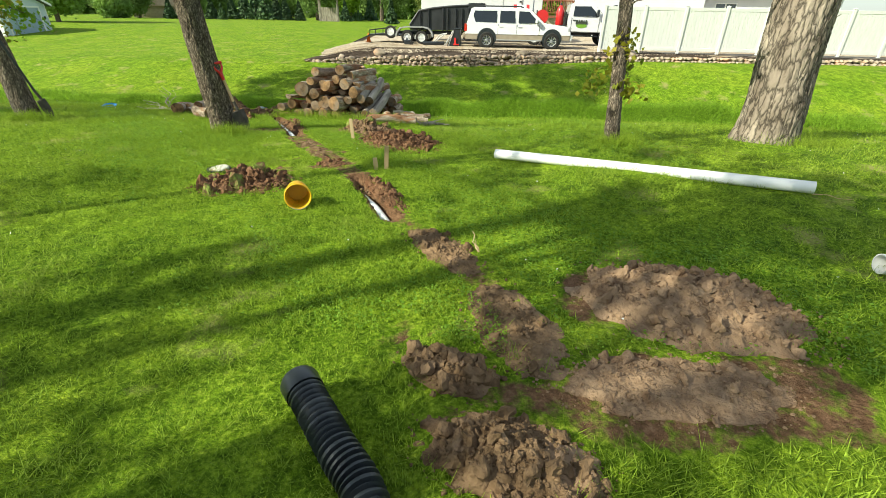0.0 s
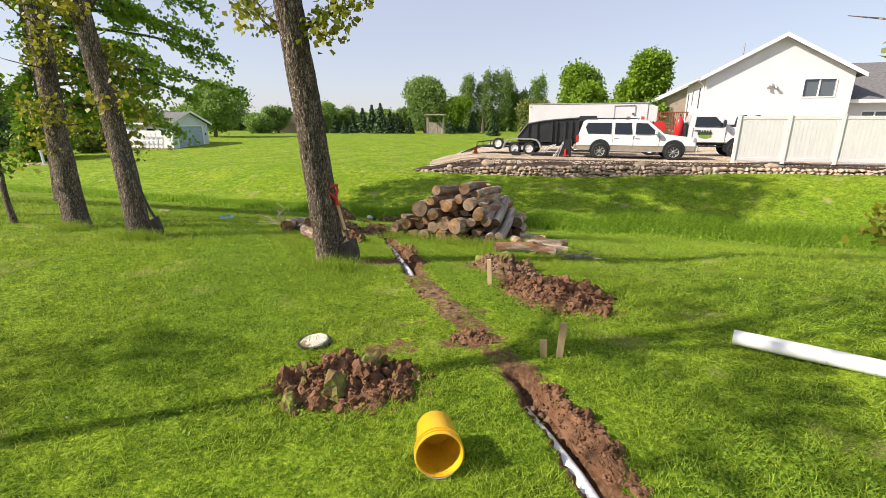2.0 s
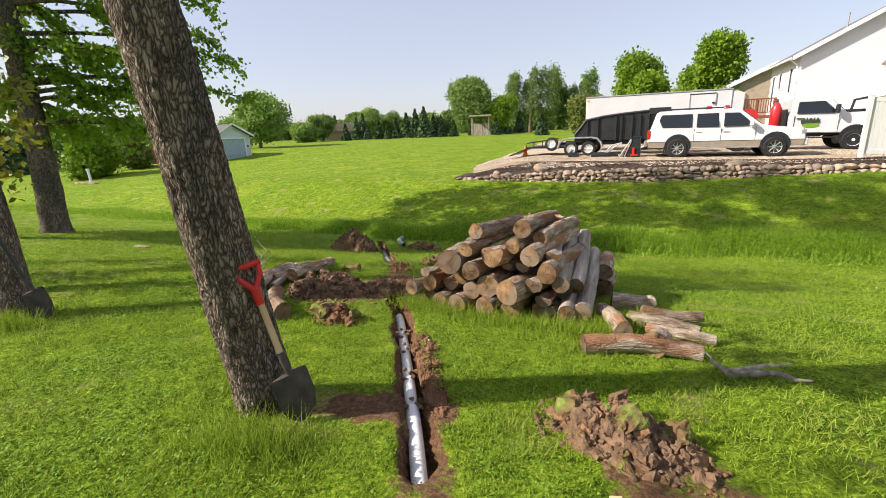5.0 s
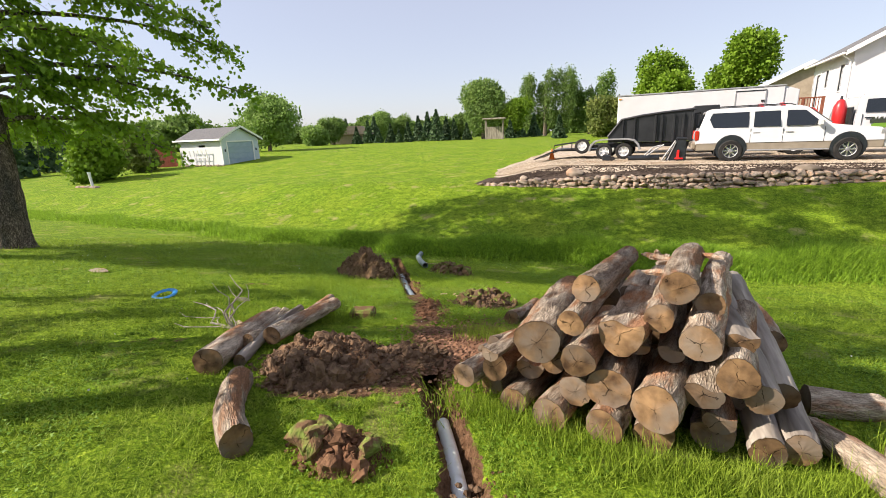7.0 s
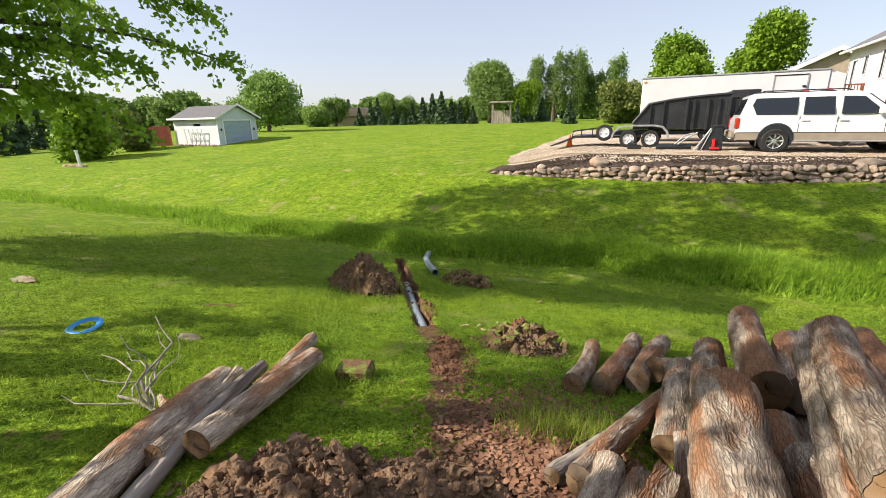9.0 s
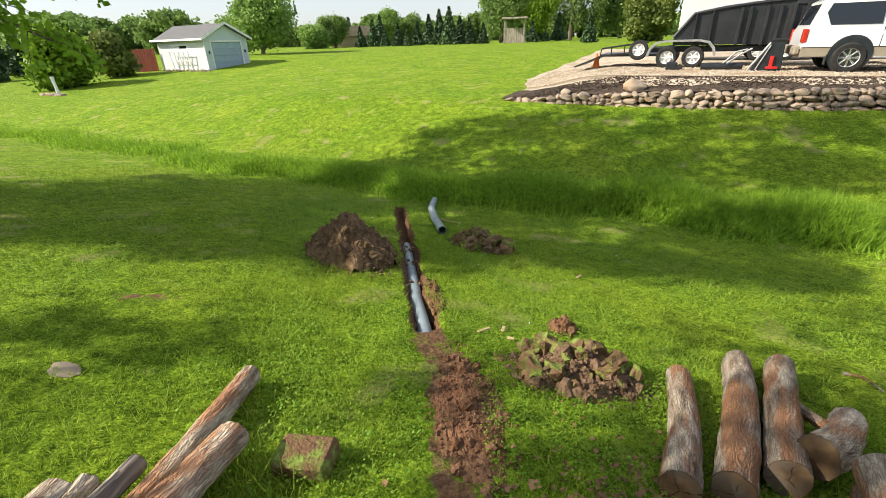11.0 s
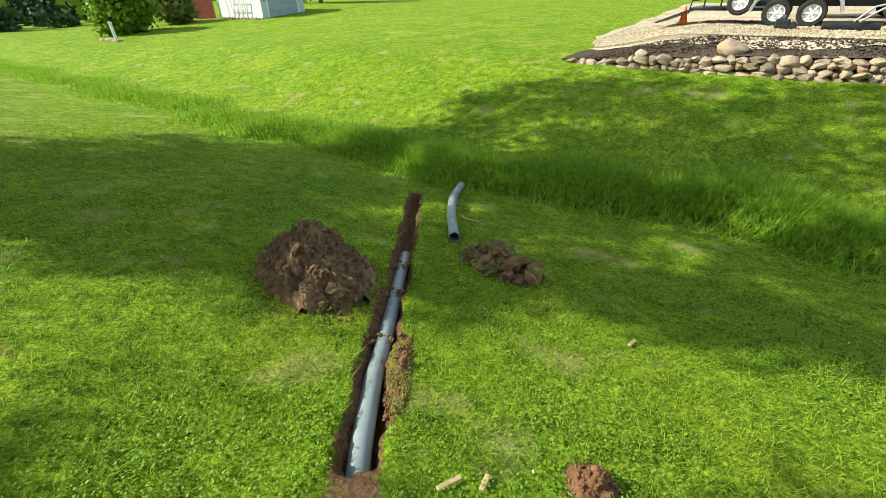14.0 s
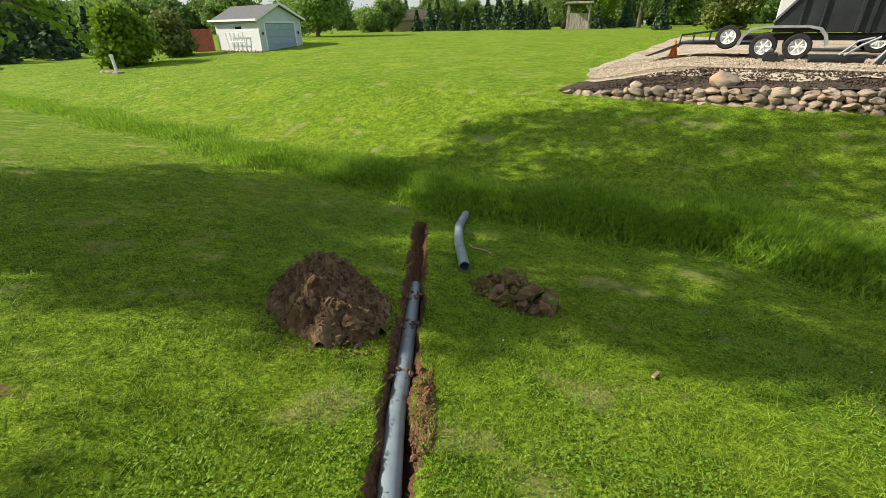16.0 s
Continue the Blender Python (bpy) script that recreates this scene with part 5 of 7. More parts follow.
# ---- shed ----
sz = H(-39.7, 35.3) - 0.05
shed = thing("shed", "small white shed with front and garage door tinted for shade, grey roof", "shed", pose(-39.7, 35.3, sz))
s_front = lambda u, v, z: (-v, u, z)
s_side = lambda u, v, z: (u, v, z)
# front wall and gable carry their shade in a bluish colour
wall_with_holes("wall", 0, 4.2, -0.4, 2.55, [(0.65, 3.55, 0.08, 2.15)], s_front, SHED_SHADED, shed)
part("gable", Shape().add([(0, 0, 2.55), (0, 4.2, 2.55), (0, 2.1, 3.55), (-0.2, 0, 2.55), (-0.2, 4.2, 2.55), (-0.2, 2.1, 3.55)], [(0, 1, 2), (5, 4, 3), (0, 3, 4, 1), (1, 4, 5, 2), (2, 5, 3, 0)]), SHED_SHADED, shed, smooth=False)
wall_with_holes("wall", -6.1, -0.2, -0.4, 2.55, [(-3.3, -2.3, 1.75, 1.95)], s_side, SIDING, shed)
part("wall", Shape().box((-3.1, 4.1, 1.07), (5.8, 0.2, 2.95)), SIDING, shed)
part("wall", Shape().box((-6.0, 2.1, 1.07), (0.2, 3.8, 2.95)), SIDING, shed)
part("window", Shape().box((-2.8, 0.1, 1.85), (1.0, 0.05, 0.2)), GLASS, shed)
door = part("garage_door", Shape().box((-0.10, 2.1, 1.115), (0.05, 2.9, 2.07)), GARAGE, shed)
for k in range(4):
    part("panel", Shape().box((-0.065, 2.1, 0.36 + k * 0.51), (0.03, 2.82, 0.47), 0.01), GARAGE, door)
for y0 in (0.58, 3.62):
    part("door_trim", Shape().box((0.015, y0, 1.12), (0.04, 0.12, 2.16), 0.005), TRIM, shed)
part("door_trim", Shape().box((0.015, 2.1, 2.22), (0.04, 3.16, 0.12), 0.005), TRIM, shed)
for yy2 in (0.3, 3.88):
    part("lamp", Shape().box((0.07, yy2, 1.4), (0.12, 0.10, 0.22), 0.02), BLACK_STEEL, shed)
for yy2 in (-0.02, 4.22):
    part("corner_board", Shape().box((-0.02, yy2, 1.07), (0.12, 0.05, 2.95), 0.005), TRIM, shed)
roof_plane(shed, [(0.35, -0.4, 2.36), (0.35, 2.1, 3.57), (-6.4, 2.1, 3.57), (-6.4, -0.4, 2.36)][::-1], 0.1, SHINGLE)
roof_plane(shed, [(0.35, 2.1, 3.57), (0.35, 4.6, 2.36), (-6.4, 4.6, 2.36), (-6.4, 2.1, 3.57)][::-1], 0.1, SHINGLE)
for sy in (-1, 1):
    part("rake_board", Shape().add([(0.36, 2.1, 3.70), (0.36, 2.1, 3.50), (0.36, 2.1 + sy * 2.52, 2.26), (0.36, 2.1 + sy * 2.52, 2.46)], [(0, 1, 2, 3)]), TRIM, shed, smooth=False)
part("eave_board", Shape().box((-3.0, -0.41, 2.40), (6.8, 0.04, 0.16), 0.005), TRIM, shed)
rack = thing("trellis", "white metal trellis leaning on the shed wall", "trellis", pose(-42.7, 35.12, sz - 0.12, 6))
for k in range(5):
    part("upright", Shape().tube([(-1.2 + k * 0.6, 0, 0.05), (-1.2 + k * 0.6, 0, 1.7)], [0.035] * 2, 6), TRIM, rack)
for k in range(3):
    part("bar", Shape().tube([(-1.25, 0, 0.2 + k * 0.72), (1.25, 0, 0.2 + k * 0.72)], [0.035] * 2, 6), TRIM, rack)
red_fence = thing("board_fence", "short red stained board fence beside the shed", "fence", pose(-46.0, 35.0, H(-46.5, 35) - 0.1, 0, 0, 200))
for k in range(9):
    part("board", Shape().box((0.12 + k * 0.24, 0, 0.95), (0.225, 0.03, 1.9 - 0.03 * (k % 3)), 0.004), RED_BOARD, red_fence)
bed = Shape()
for k in range(26):
    bed.lump((-39.5 - 0.3 * k * 0.8 + 0.2, 34.9 - 0.2 * math.sin(k), sz + 0.06), (0.16, 0.13, 0.11), seed=k, sub=1)
tagged(single("border_stones", bed, STONE, "row of pale stones edging the shed bed", "stones"), kind="stuff")
stand = thing("standpipe", "white standpipe post leaning among pale rocks", "standpipe", pose(-40.2, 24.4, H(-40.2, 24.4), 0, -6, 0))
part("post", Shape().tube([(0, 0, -0.1), (0, 0, 1.0)], [0.09, 0.09], 12), WHITE_PVC, stand)
part("cap", Shape().lathe([(0.11, 0.95), (0.12, 1.0), (0.11, 1.08), (0.0, 1.1)], 12), WHITE_PVC, stand)
for k in range(7):
    single("rock", Shape().lump((0, 0, 0), (0.26, 0.2, 0.12), seed=k), STONE, "pale rock on the grass by the standpipe", "rock", pose(-41.2 + 0.36 * k, 24.0 + 0.12 * (k % 3), H(-40, 24) + 0.02), group="rocks at the standpipe")


# ---- vehicles ----
def wheel(parent, x, y, r, w, face, rim=CHROME, spokes=8):
    """face: the side, -1 or 1 along y, on which the rim shows."""
    m = pose(x, y, r, 90 * face)
    t = part("wheel", Shape().lathe([(r * 0.62, -w / 2), (r * 0.9, -w / 2), (r * 0.985, -w * 0.38), (r, -w * 0.2), (r, w * 0.2), (r * 0.985, w * 0.38), (r * 0.9, w / 2), (r * 0.62, w / 2), (r * 0.60, w * 0.2), (r * 0.60, -w * 0.2), (r * 0.62, -w / 2)], 36, m), RUBBER, parent, "black rubber tyre")
    s = Shape().lathe([(r * 0.63, w * 0.47), (r * 0.60, w * 0.44), (r * 0.54, w * 0.2), (r * 0.5, w * 0.02), (0.0, w * 0.0)], 28, m)
    s.lathe([(r * 0.17, w * 0.1), (r * 0.16, w * 0.36), (r * 0.12, w * 0.42), (0, w * 0.42)], 14, m)
    part("rim", s, rim if rim != CHROME else GREY_STEEL, t, "metal wheel rim")
    for k in range(spokes):
        a = 360 * k / spokes
        part("spoke", Shape().box((0, 0, 0), (r * 0.46, r * 0.13, w * 0.14), r * 0.03, None), rim, t, at=m @ pose(0, 0, 0, 0, 0, a) @ pose(r * 0.36, 0, w * 0.30))
    return t


def panel(parent, name, poly, y, material, lean, depth=0.02, label=""):
    """A thin plate lying on a leaning body side at y."""
    return part(name, Shape().prism(poly, y, y - math.copysign(depth, y), lean), material, parent, label, smooth=False)


suv = thing("suv", "white full-size SUV with tan lower cladding parked on gravel", "car", pose(-1.78, 26.72, 0.03))
LEAN = (1.10, 0.23)
part("body", Shape().prism([(0.02, 0.62), (0.02, 1.04), (0.10, 1.16), (0.30, 1.80), (0.44, 1.87), (3.05, 1.87), (3.28, 1.80), (3.98, 1.22), (4.3, 1.17), (5.22, 1.06), (5.36, 0.94), (5.38, 0.62)], -1.0, 1.0, LEAN, 0.045), CAR_WHITE, suv, "white painted body")
part("lower_body", Shape().prism([(0.06, 0.40), (0.04, 0.66), (5.36, 0.66), (5.34, 0.42)], -0.985, 0.985, None, 0.02), CAR_TAN, suv, "tan lower cladding")
for sy in (-1, 1):
    y = sy * 1.004
    panel(suv, "side_window", [(0.30, 1.20), (0.50, 1.72), (1.62, 1.72), (1.62, 1.20)], y, GLASS, LEAN, label="tinted rear side window")
    panel(suv, "side_window", [(1.78, 1.20), (1.78, 1.72), (2.52, 1.72), (2.56, 1.20)], y, GLASS, LEAN)
    panel(suv, "side_window", [(2.72, 1.20), (2.72, 1.72), (3.22, 1.70), (3.72, 1.24), (3.72, 1.20)], y, GLASS, LEAN)
    for a in (1.70, 2.64, 3.78):
        panel(suv, "door_seam", [(a, 0.66), (a + 0.014, 0.66), (a + 0.014, 1.14), (a, 1.14)], sy * 1.003, BLACK_STEEL, LEAN)
    for a in (1.86, 2.80):
        d = part("door_handle", Shape().box((a, sy * 1.012, 1.02), (0.20, 0.035, 0.045), 0.01), CAR_WHITE, suv)
    for a in (1.15, 4.45):
        part("wheel_arch", Shape().lathe([(0.40, -0.02), (0.475, -0.02), (0.48, 0.008), (0.40, 0.012)], 32, pose(a, sy * 1.0, 0.47, 90)), BLACK_PLASTIC, suv)
        # flat black disc stands in for the shaded wheel opening
        part("wheel_well", Shape().lathe([(0.0, 0.0), (0.445, 0.0), (0.445, 0.01)], 32, pose(a, sy * 1.004, 0.44, 90 * sy)), BLACK_PLASTIC, suv)
        wheel(suv, a, sy * 0.92, 0.385, 0.27, 1 if sy < 0 else -1)
    part("running_board", Shape().box((2.8, sy * 1.04, 0.40), (2.3, 0.16, 0.05), 0.015), GREY_STEEL, suv)
    part("tail_lamp", Shape().box((0.06, sy * 0.93, 0.95), (0.13, 0.17, 0.34), 0.02), LAMP_RED, suv)
    part("head_lamp", Shape().box((5.28, sy * 0.84, 0.92), (0.16, 0.34, 0.18), 0.03), GREY_STEEL, suv)
    mir = part("mirror", Shape().box((3.62, sy * 1.12, 1.28), (0.14, 0.24, 0.20), 0.03), CAR_WHITE, suv)
    part("roof_rail", Shape().tube([(0.6, sy * 0.68, 1.88), (0.7, sy * 0.68, 1.94), (2.8, sy * 0.68, 1.94), (2.95, sy * 0.68, 1.88)], [0.018] * 4, 6), BLACK_STEEL, suv)
for a in (1.0, 2.4):
    part("roof_bar", Shape().tube([(a, -0.68, 1.94), (a, 0.68, 1.94)], [0.016] * 2, 6), BLACK_STEEL, suv)
part("windscreen", Shape().add([(3.325, -0.80, 1.775), (3.325, 0.80, 1.775), (3.975, 0.93, 1.245), (3.975, -0.93, 1.245)], [(0, 1, 2, 3)]), GLASS, suv, at=pose(0.012, 0, 0.012))
part("rear_window", Shape().add([(0.13, -0.86, 1.22), (0.13, 0.86, 1.22), (0.285, 0.76, 1.72), (0.285, -0.76, 1.72)], [(3, 2, 1, 0)]), GLASS, suv, at=pose(-0.016, 0, 0))
part("bumper", Shape().box((-0.03, 0, 0.58), (0.16, 1.9, 0.24), 0.04), CAR_TAN, suv, "tan rear bumper")
part("bumper", Shape().box((5.40, 0, 0.55), (0.16, 1.9, 0.28), 0.04), CAR_WHITE, suv)
part("grille", Shape().box((5.38, 0, 0.9), (0.06, 1.2, 0.24), 0.02), BLACK_PLASTIC, suv)
part("mud_flap", Shape().box((0.66, -0.92, 0.34), (0.02, 0.26, 0.26), 0.004), BLACK_PLASTIC, suv)

truck = thing("work_truck", "white work pickup with flatbed and green lettered door", "truck", pose(1.4, 30.5, 0.03))
TL = (1.45, 0.20)
part("cab", Shape().prism([(2.38, 0.75), (2.38, 1.45), (2.50, 2.14), (2.66, 2.24), (3.62, 2.24), (3.82, 2.16), (4.40, 1.55), (5.5, 1.42), (5.72, 1.25), (5.72, 0.70)], -1.0, 1.0, TL, 0.045), CAR_WHITE, truck, "white painted cab and hood")
for sy in (-1, 1):
    y = sy * 1.004
    panel(truck, "side_window", [(2.68, 1.56), (2.72, 2.06), (3.62, 2.06), (4.08, 1.60), (4.08, 1.56)], y, GLASS, TL)
    panel(truck, "door_seam", [(2.60, 0.75), (2.615, 0.75), (2.615, 1.5), (2.60, 1.5)], y, BLACK_STEEL, TL)
    panel(truck, "door_seam", [(4.14, 0.75), (4.155, 0.75), (4.155, 1.5), (4.14, 1.5)], y, BLACK_STEEL, TL)
    part("door_handle", Shape().box((2.78, sy * 1.012, 1.36), (0.2, 0.03, 0.05), 0.01), BLACK_PLASTIC, truck)
    part("mirror", Shape().box((4.0, sy * 1.2, 1.72), (0.12, 0.26, 0.36), 0.03), BLACK_PLASTIC, truck)
    # no cutout here: the opening's darkness is a flat black disc
    part("wheel_well", Shape().lathe([(0, 0), (0.53, 0), (0.53, 0.012)], 32, pose(4.75, sy * 1.004, 0.52, 90 * sy)), BLACK_PLASTIC, truck)
    part("step", Shape().box((3.4, sy * 1.02, 0.55), (1.5, 0.16, 0.06), 0.015), BLACK_PLASTIC, truck)
    wheel(truck, 4.75, sy * 0.90, 0.42, 0.28, 1 if sy < 0 else -1, RIM_WHITE, 6)
    wheel(truck, 0.6, sy * 0.90, 0.42, 0.28, 1 if sy < 0 else -1, RIM_WHITE, 6)
part("windscreen", Shape().add([(3.86, -0.82, 2.10), (3.86, 0.82, 2.10), (4.38, 0.95, 1.57), (4.38, -0.95, 1.57)], [(0, 1, 2, 3)]), GLASS, truck, at=pose(0.014, 0, 0.012))
lettering = part("lettering", Shape().box((3.18, -1.008, 1.22), (0.66, 0.008, 0.13), 0.0), LOGO_DARK, truck, "dark green door lettering", at=None)
part("emblem", Shape().lathe([(0, 0), (0.30, 0), (0.30, 0.004)], 24, pose(3.2, -1.006, 1.08, 90) @ Matrix.Diagonal((1, 0.38, 1, 1))), LOGO_GREEN, truck, "green oval emblem")
for k, w in enumerate((0.09, 0.05, 0.09, 0.05, 0.07)):
    part("letter_stroke", Shape().box((2.93 + k * 0.125, -1.012, 1.30 + 0.02 * (k % 2)), (w, 0.006, 0.16 - 0.03 * (k % 2)), 0.0), LOGO_DARK, truck)
part("flatbed", Shape().box((1.0, 0, 1.02), (2.7, 2.1, 0.14), 0.02), BLACK_STEEL, truck)
part("bulkhead", Shape().box((2.28, 0, 1.42), (0.08, 2.0, 0.72), 0.02), BLACK_STEEL, truck)
part("frame", Shape().box((2.4, 0, 0.72), (5.2, 0.9, 0.22), 0.02), BLACK_STEEL, truck)
part("light_bar", Shape().box((4.9, 0.3, 1.62), (0.7, 0.9, 0.12), 0.03), BLACK_PLASTIC, truck)
for a in (4.6, 5.2):
    part("plough_arm", Shape().tube([(a, -0.5, 1.4), (a + 0.1, -0.5, 2.05), (a + 0.5, -0.5, 2.12)], [0.05] * 3, 8), BLACK_STEEL, truck)
bz = 1.12
tank = thing("chemical_tank", "white tank with red ends on the truck bed", "tank", pose(1.15, 30.0, bz))
part("cradle", Shape().box((0, 0, 0.12), (0.95, 0.7, 0.24), 0.02), TRUCK_RED, tank)
part("barrel", Shape().lathe([(0.0, -0.42), (0.34, -0.42), (0.40, -0.36), (0.40, 0.36), (0.34, 0.42), (0, 0.42)], 24, pose(0, 0, 0.60, 0, 90)), RIM_WHITE, tank, "white barrel")
for a in (-0.38, 0.34):
    part("band", Shape().lathe([(0.405, -0.09), (0.42, -0.07), (0.42, 0.07), (0.405, 0.09)], 24, pose(a, 0, 0.60, 0, 90)), TRUCK_RED, tank)
cyl = thing("gas_cylinder", "red pressure cylinder standing on the truck bed", "cylinder", pose(3.35, 29.75, bz))
part("body", Shape().lathe([(0, 0), (0.2, 0), (0.22, 0.05), (0.22, 0.72), (0.12, 0.95), (0.06, 1.0), (0, 1.0)], 20), TRUCK_RED, cyl)
part("valve", Shape().tube([(0, 0, 1.0), (0, 0, 1.14)], [0.05, 0.04], 8), BLACK_STEEL, cyl)
reel = thing("hose_reel", "red hose reel machine on the truck bed", "reel", pose(2.35, 29.95, bz))
part("drum", Shape().lathe([(0, -0.25), (0.36, -0.25), (0.36, -0.21), (0.16, -0.2), (0.16, 0.2), (0.36, 0.21), (0.36, 0.25), (0, 0.25)], 20, pose(0, 0, 0.42, 90)), TRUCK_RED, reel)
part("stand", Shape().box((0, 0, 0.06), (0.7, 0.6, 0.1), 0.01).box((-0.3, 0, 0.4), (0.05, 0.5, 0.7), 0.01), BLACK_STEEL, reel)

box_trailer = thing("box_trailer", "long white enclosed trailer with a side door", "trailer", pose(-5.1, 32.0, 0.03))
part("body", Shape().box((3.5, 1.2, 1.85), (7.02, 2.4, 2.1), 0.03), CAR_WHITE, box_trailer)
part("roof_trim", Shape().box((3.5, 1.2, 2.92), (7.08, 2.46, 0.07), 0.015), GREY_STEEL, box_trailer)
part("nose", Shape().prism([(7.0, 0.8), (7.0, 2.9), (7.55, 2.7), (7.55, 0.8)], 0.05, 2.35, None, 0.03), CAR_WHITE, box_trailer)
side_door = part("side_door", Shape().box((5.72, -0.012, 1.95), (1.12, 0.02, 1.6), 0.004), CAR_WHITE, box_trailer)
for a, b, w, h in ((5.72, 2.76, 1.20, 0.05), (5.14, 1.95, 0.05, 1.6), (6.30, 1.95, 0.05, 1.6)):
    part("door_frame", Shape().box((a, -0.022, b), (w, 0.035, h), 0.005), BLACK_STEEL if b > 2.5 else GREY_STEEL, side_door)
part("latch", Shape().box((6.2, -0.05, 2.3), (0.12, 0.05, 0.08), 0.01), BLACK_STEEL, side_door)
part("marker_lamp", Shape().box((0.1, -0.02, 2.75), (0.12, 0.03, 0.06), 0.005), LAMP_AMBER, box_trailer)
part("frame", Shape().box((3.5, 1.2, 0.72), (7.0, 2.0, 0.18), 0.02), BLACK_STEEL, box_trailer)
for a in (3.0, 3.9):
    wheel(box_trailer, a, 0.18, 0.36, 0.22, 1, RIM_WHITE, 5)
    wheel(box_trailer, a, 2.22, 0.36, 0.22, -1, RIM_WHITE, 5)

dump = thing("dump_trailer", "black steel dump trailer with ribbed sides and grey fender", "trailer", pose(-5.1, 28.0, 0.03))
part("bed", Shape().prism([(0.02, 0.72), (0.02, 0.95), (0.55, 1.66), (1.4, 1.80), (2.2, 1.88), (3.35, 1.96), (3.6, 1.9), (3.7, 0.72)], 0.0, 2.1), BLACK_STEEL, dump, "black steel bed", smooth=False)
part("top_rail", Shape().tube([(0.0, -0.02, 0.97), (0.55, -0.02, 1.69), (1.4, -0.02, 1.83), (2.2, -0.02, 1.91), (3.4, -0.02, 1.99)], [0.05] * 5, 6), BLACK_STEEL, dump)
for k, a in enumerate((0.62, 1.10, 1.9, 2.15, 2.6, 2.95, 3.3, 3.62)):
    part("rib", Shape().box((a, -0.05, 1.25 if a > 0.7 else 1.15), (0.09 if a > 1.2 else 0.05, 0.10, 1.05 + 0.08 * a / 2), 0.01), BLACK_STEEL, dump)
part("tarp_housing", Shape().box((3.75, 0.9, 1.95), (0.9, 1.9, 0.3), 0.03), BLACK_STEEL, dump)
part("mesh_screen", Shape().box((3.9, 0.3, 1.7), (0.7, 0.05, 0.6), 0.01), BLACK_STEEL, dump)
fen = Shape()
fp = [(-0.78, 0.42), (-0.70, 0.66), (-0.52, 0.84), (-0.2, 0.90), (0.85, 0.90), (1.15, 0.84), (1.32, 0.66), (1.4, 0.42)]
fen.prism(fp + [(p[0] * 0.94 + 0.02, p[1] - 0.06) for p in fp[::-1]], -0.34, 0.0)
part("fender", fen, GREY_STEEL, dump, "grey twin-wheel fender", smooth=False)
wheel(dump, -0.10, -0.18, 0.345, 0.22, 1, RIM_WHITE, 6)
wheel(dump, 0.72, -0.18, 0.345, 0.22, 1, RIM_WHITE, 6)
wheel(dump, -0.10, 2.28, 0.345, 0.22, -1, RIM_WHITE, 6)
wheel(dump, 0.72, 2.28, 0.345, 0.22, -1, RIM_WHITE, 6)
part("frame", Shape().box((1.9, 0.25, 0.58), (5.2, 0.12, 0.16), 0.01).box((1.9, 1.85, 0.58), (5.2, 0.12, 0.16), 0.01), BLACK_STEEL, dump)
part("tongue", Shape().tube([(3.7, 0.3, 0.55), (5.2, 1.05, 0.5), (3.7, 1.8, 0.55)], [0.06] * 3, 6), BLACK_STEEL, dump)
part("deck", Shape().box((-1.4, 1.05, 0.42), (2.0, 2.0, 0.08), 0.01), BLACK_STEEL, dump, "low black ramp deck")
part("deck_rail", Shape().tube([(-2.4, -0.02, 0.30), (-2.35, -0.02, 0.66), (-0.75, -0.02, 0.86)], [0.03] * 3, 6), BLACK_STEEL, dump)
part("deck_rail", Shape().tube([(-2.3, -0.02, 0.42), (-0.75, -0.02, 0.55)], [0.03] * 2, 6), BLACK_STEEL, dump)
for a in (-2.0, -1.55, -1.1):
    part("rail_post", Shape().tube([(a, -0.02, 0.42), (a, -0.02, 0.75)], [0.025] * 2, 6), BLACK_STEEL, dump)
part("ramp", Shape().prism([(-3.4, 0.02), (-2.4, 0.42), (-2.4, 0.36), (-3.3, 0.0)], 0.1, 2.0), BLACK_STEEL, dump, smooth=False)
spare = thing("spare_wheel", "spare trailer wheel with a white rim", "wheel", pose(-6.15, 27.75, 0.30, -8))
wheel(spare, 0, 0, 0.33, 0.2, 1, RIM_WHITE, 6)
jack = thing("tool_box", "black tongue tool box with a red jack", "tool box", pose(-2.75, 26.5, 0.04))
part("box", Shape().prism([(0, 0), (0.75, 0), (0.70, 0.82), (0.42, 0.82)], -0.3, 0.3, None, 0.02), BLACK_PLASTIC, jack)
part("lid", Shape().box((0.56, 0, 0.85), (0.36, 0.64, 0.06), 0.015), BLACK_PLASTIC, jack)
part("red_jack", Shape().box((0.46, -0.33, 0.24), (0.09, 0.07, 0.36), 0.01).box((0.5, -0.34, 0.10), (0.3, 0.09, 0.06), 0.01), RED_PLASTIC, jack)
part("strut", Shape().tube([(-0.1, -0.3, 0.03), (0.34, -0.3, 0.78)], [0.03] * 2, 6), GREY_STEEL, jack)
part("strut", Shape().tube([(0.1, -0.32, 0.03), (0.36, -0.32, 0.72)], [0.02] * 2, 6), GREY_STEEL, jack)
pole = thing("drawbar", "black tubular drawbar lying on gravel", "drawbar", pose(-4.1, 26.6, 0.14))
part("tube", Shape().tube([(0, 0, 0), (1.15, 0.1, 0.02)], [0.10, 0.10], 12), BLACK_PLASTIC, pole)
part("chains", Shape().tube([(0.6, 0, 0.1), (0.9, 0.1, 0.42), (1.2, 0.1, 0.5)], [0.03] * 3, 6).tube([(0.7, -0.1, 0.1), (1.0, 0, 0.34), (1.3, 0, 0.52)], [0.03] * 3, 6), GREY_STEEL, pole)
motor = thing("small_engine", "small black engine on the gravel", "engine", pose(-4.95, 26.6, 0.03))
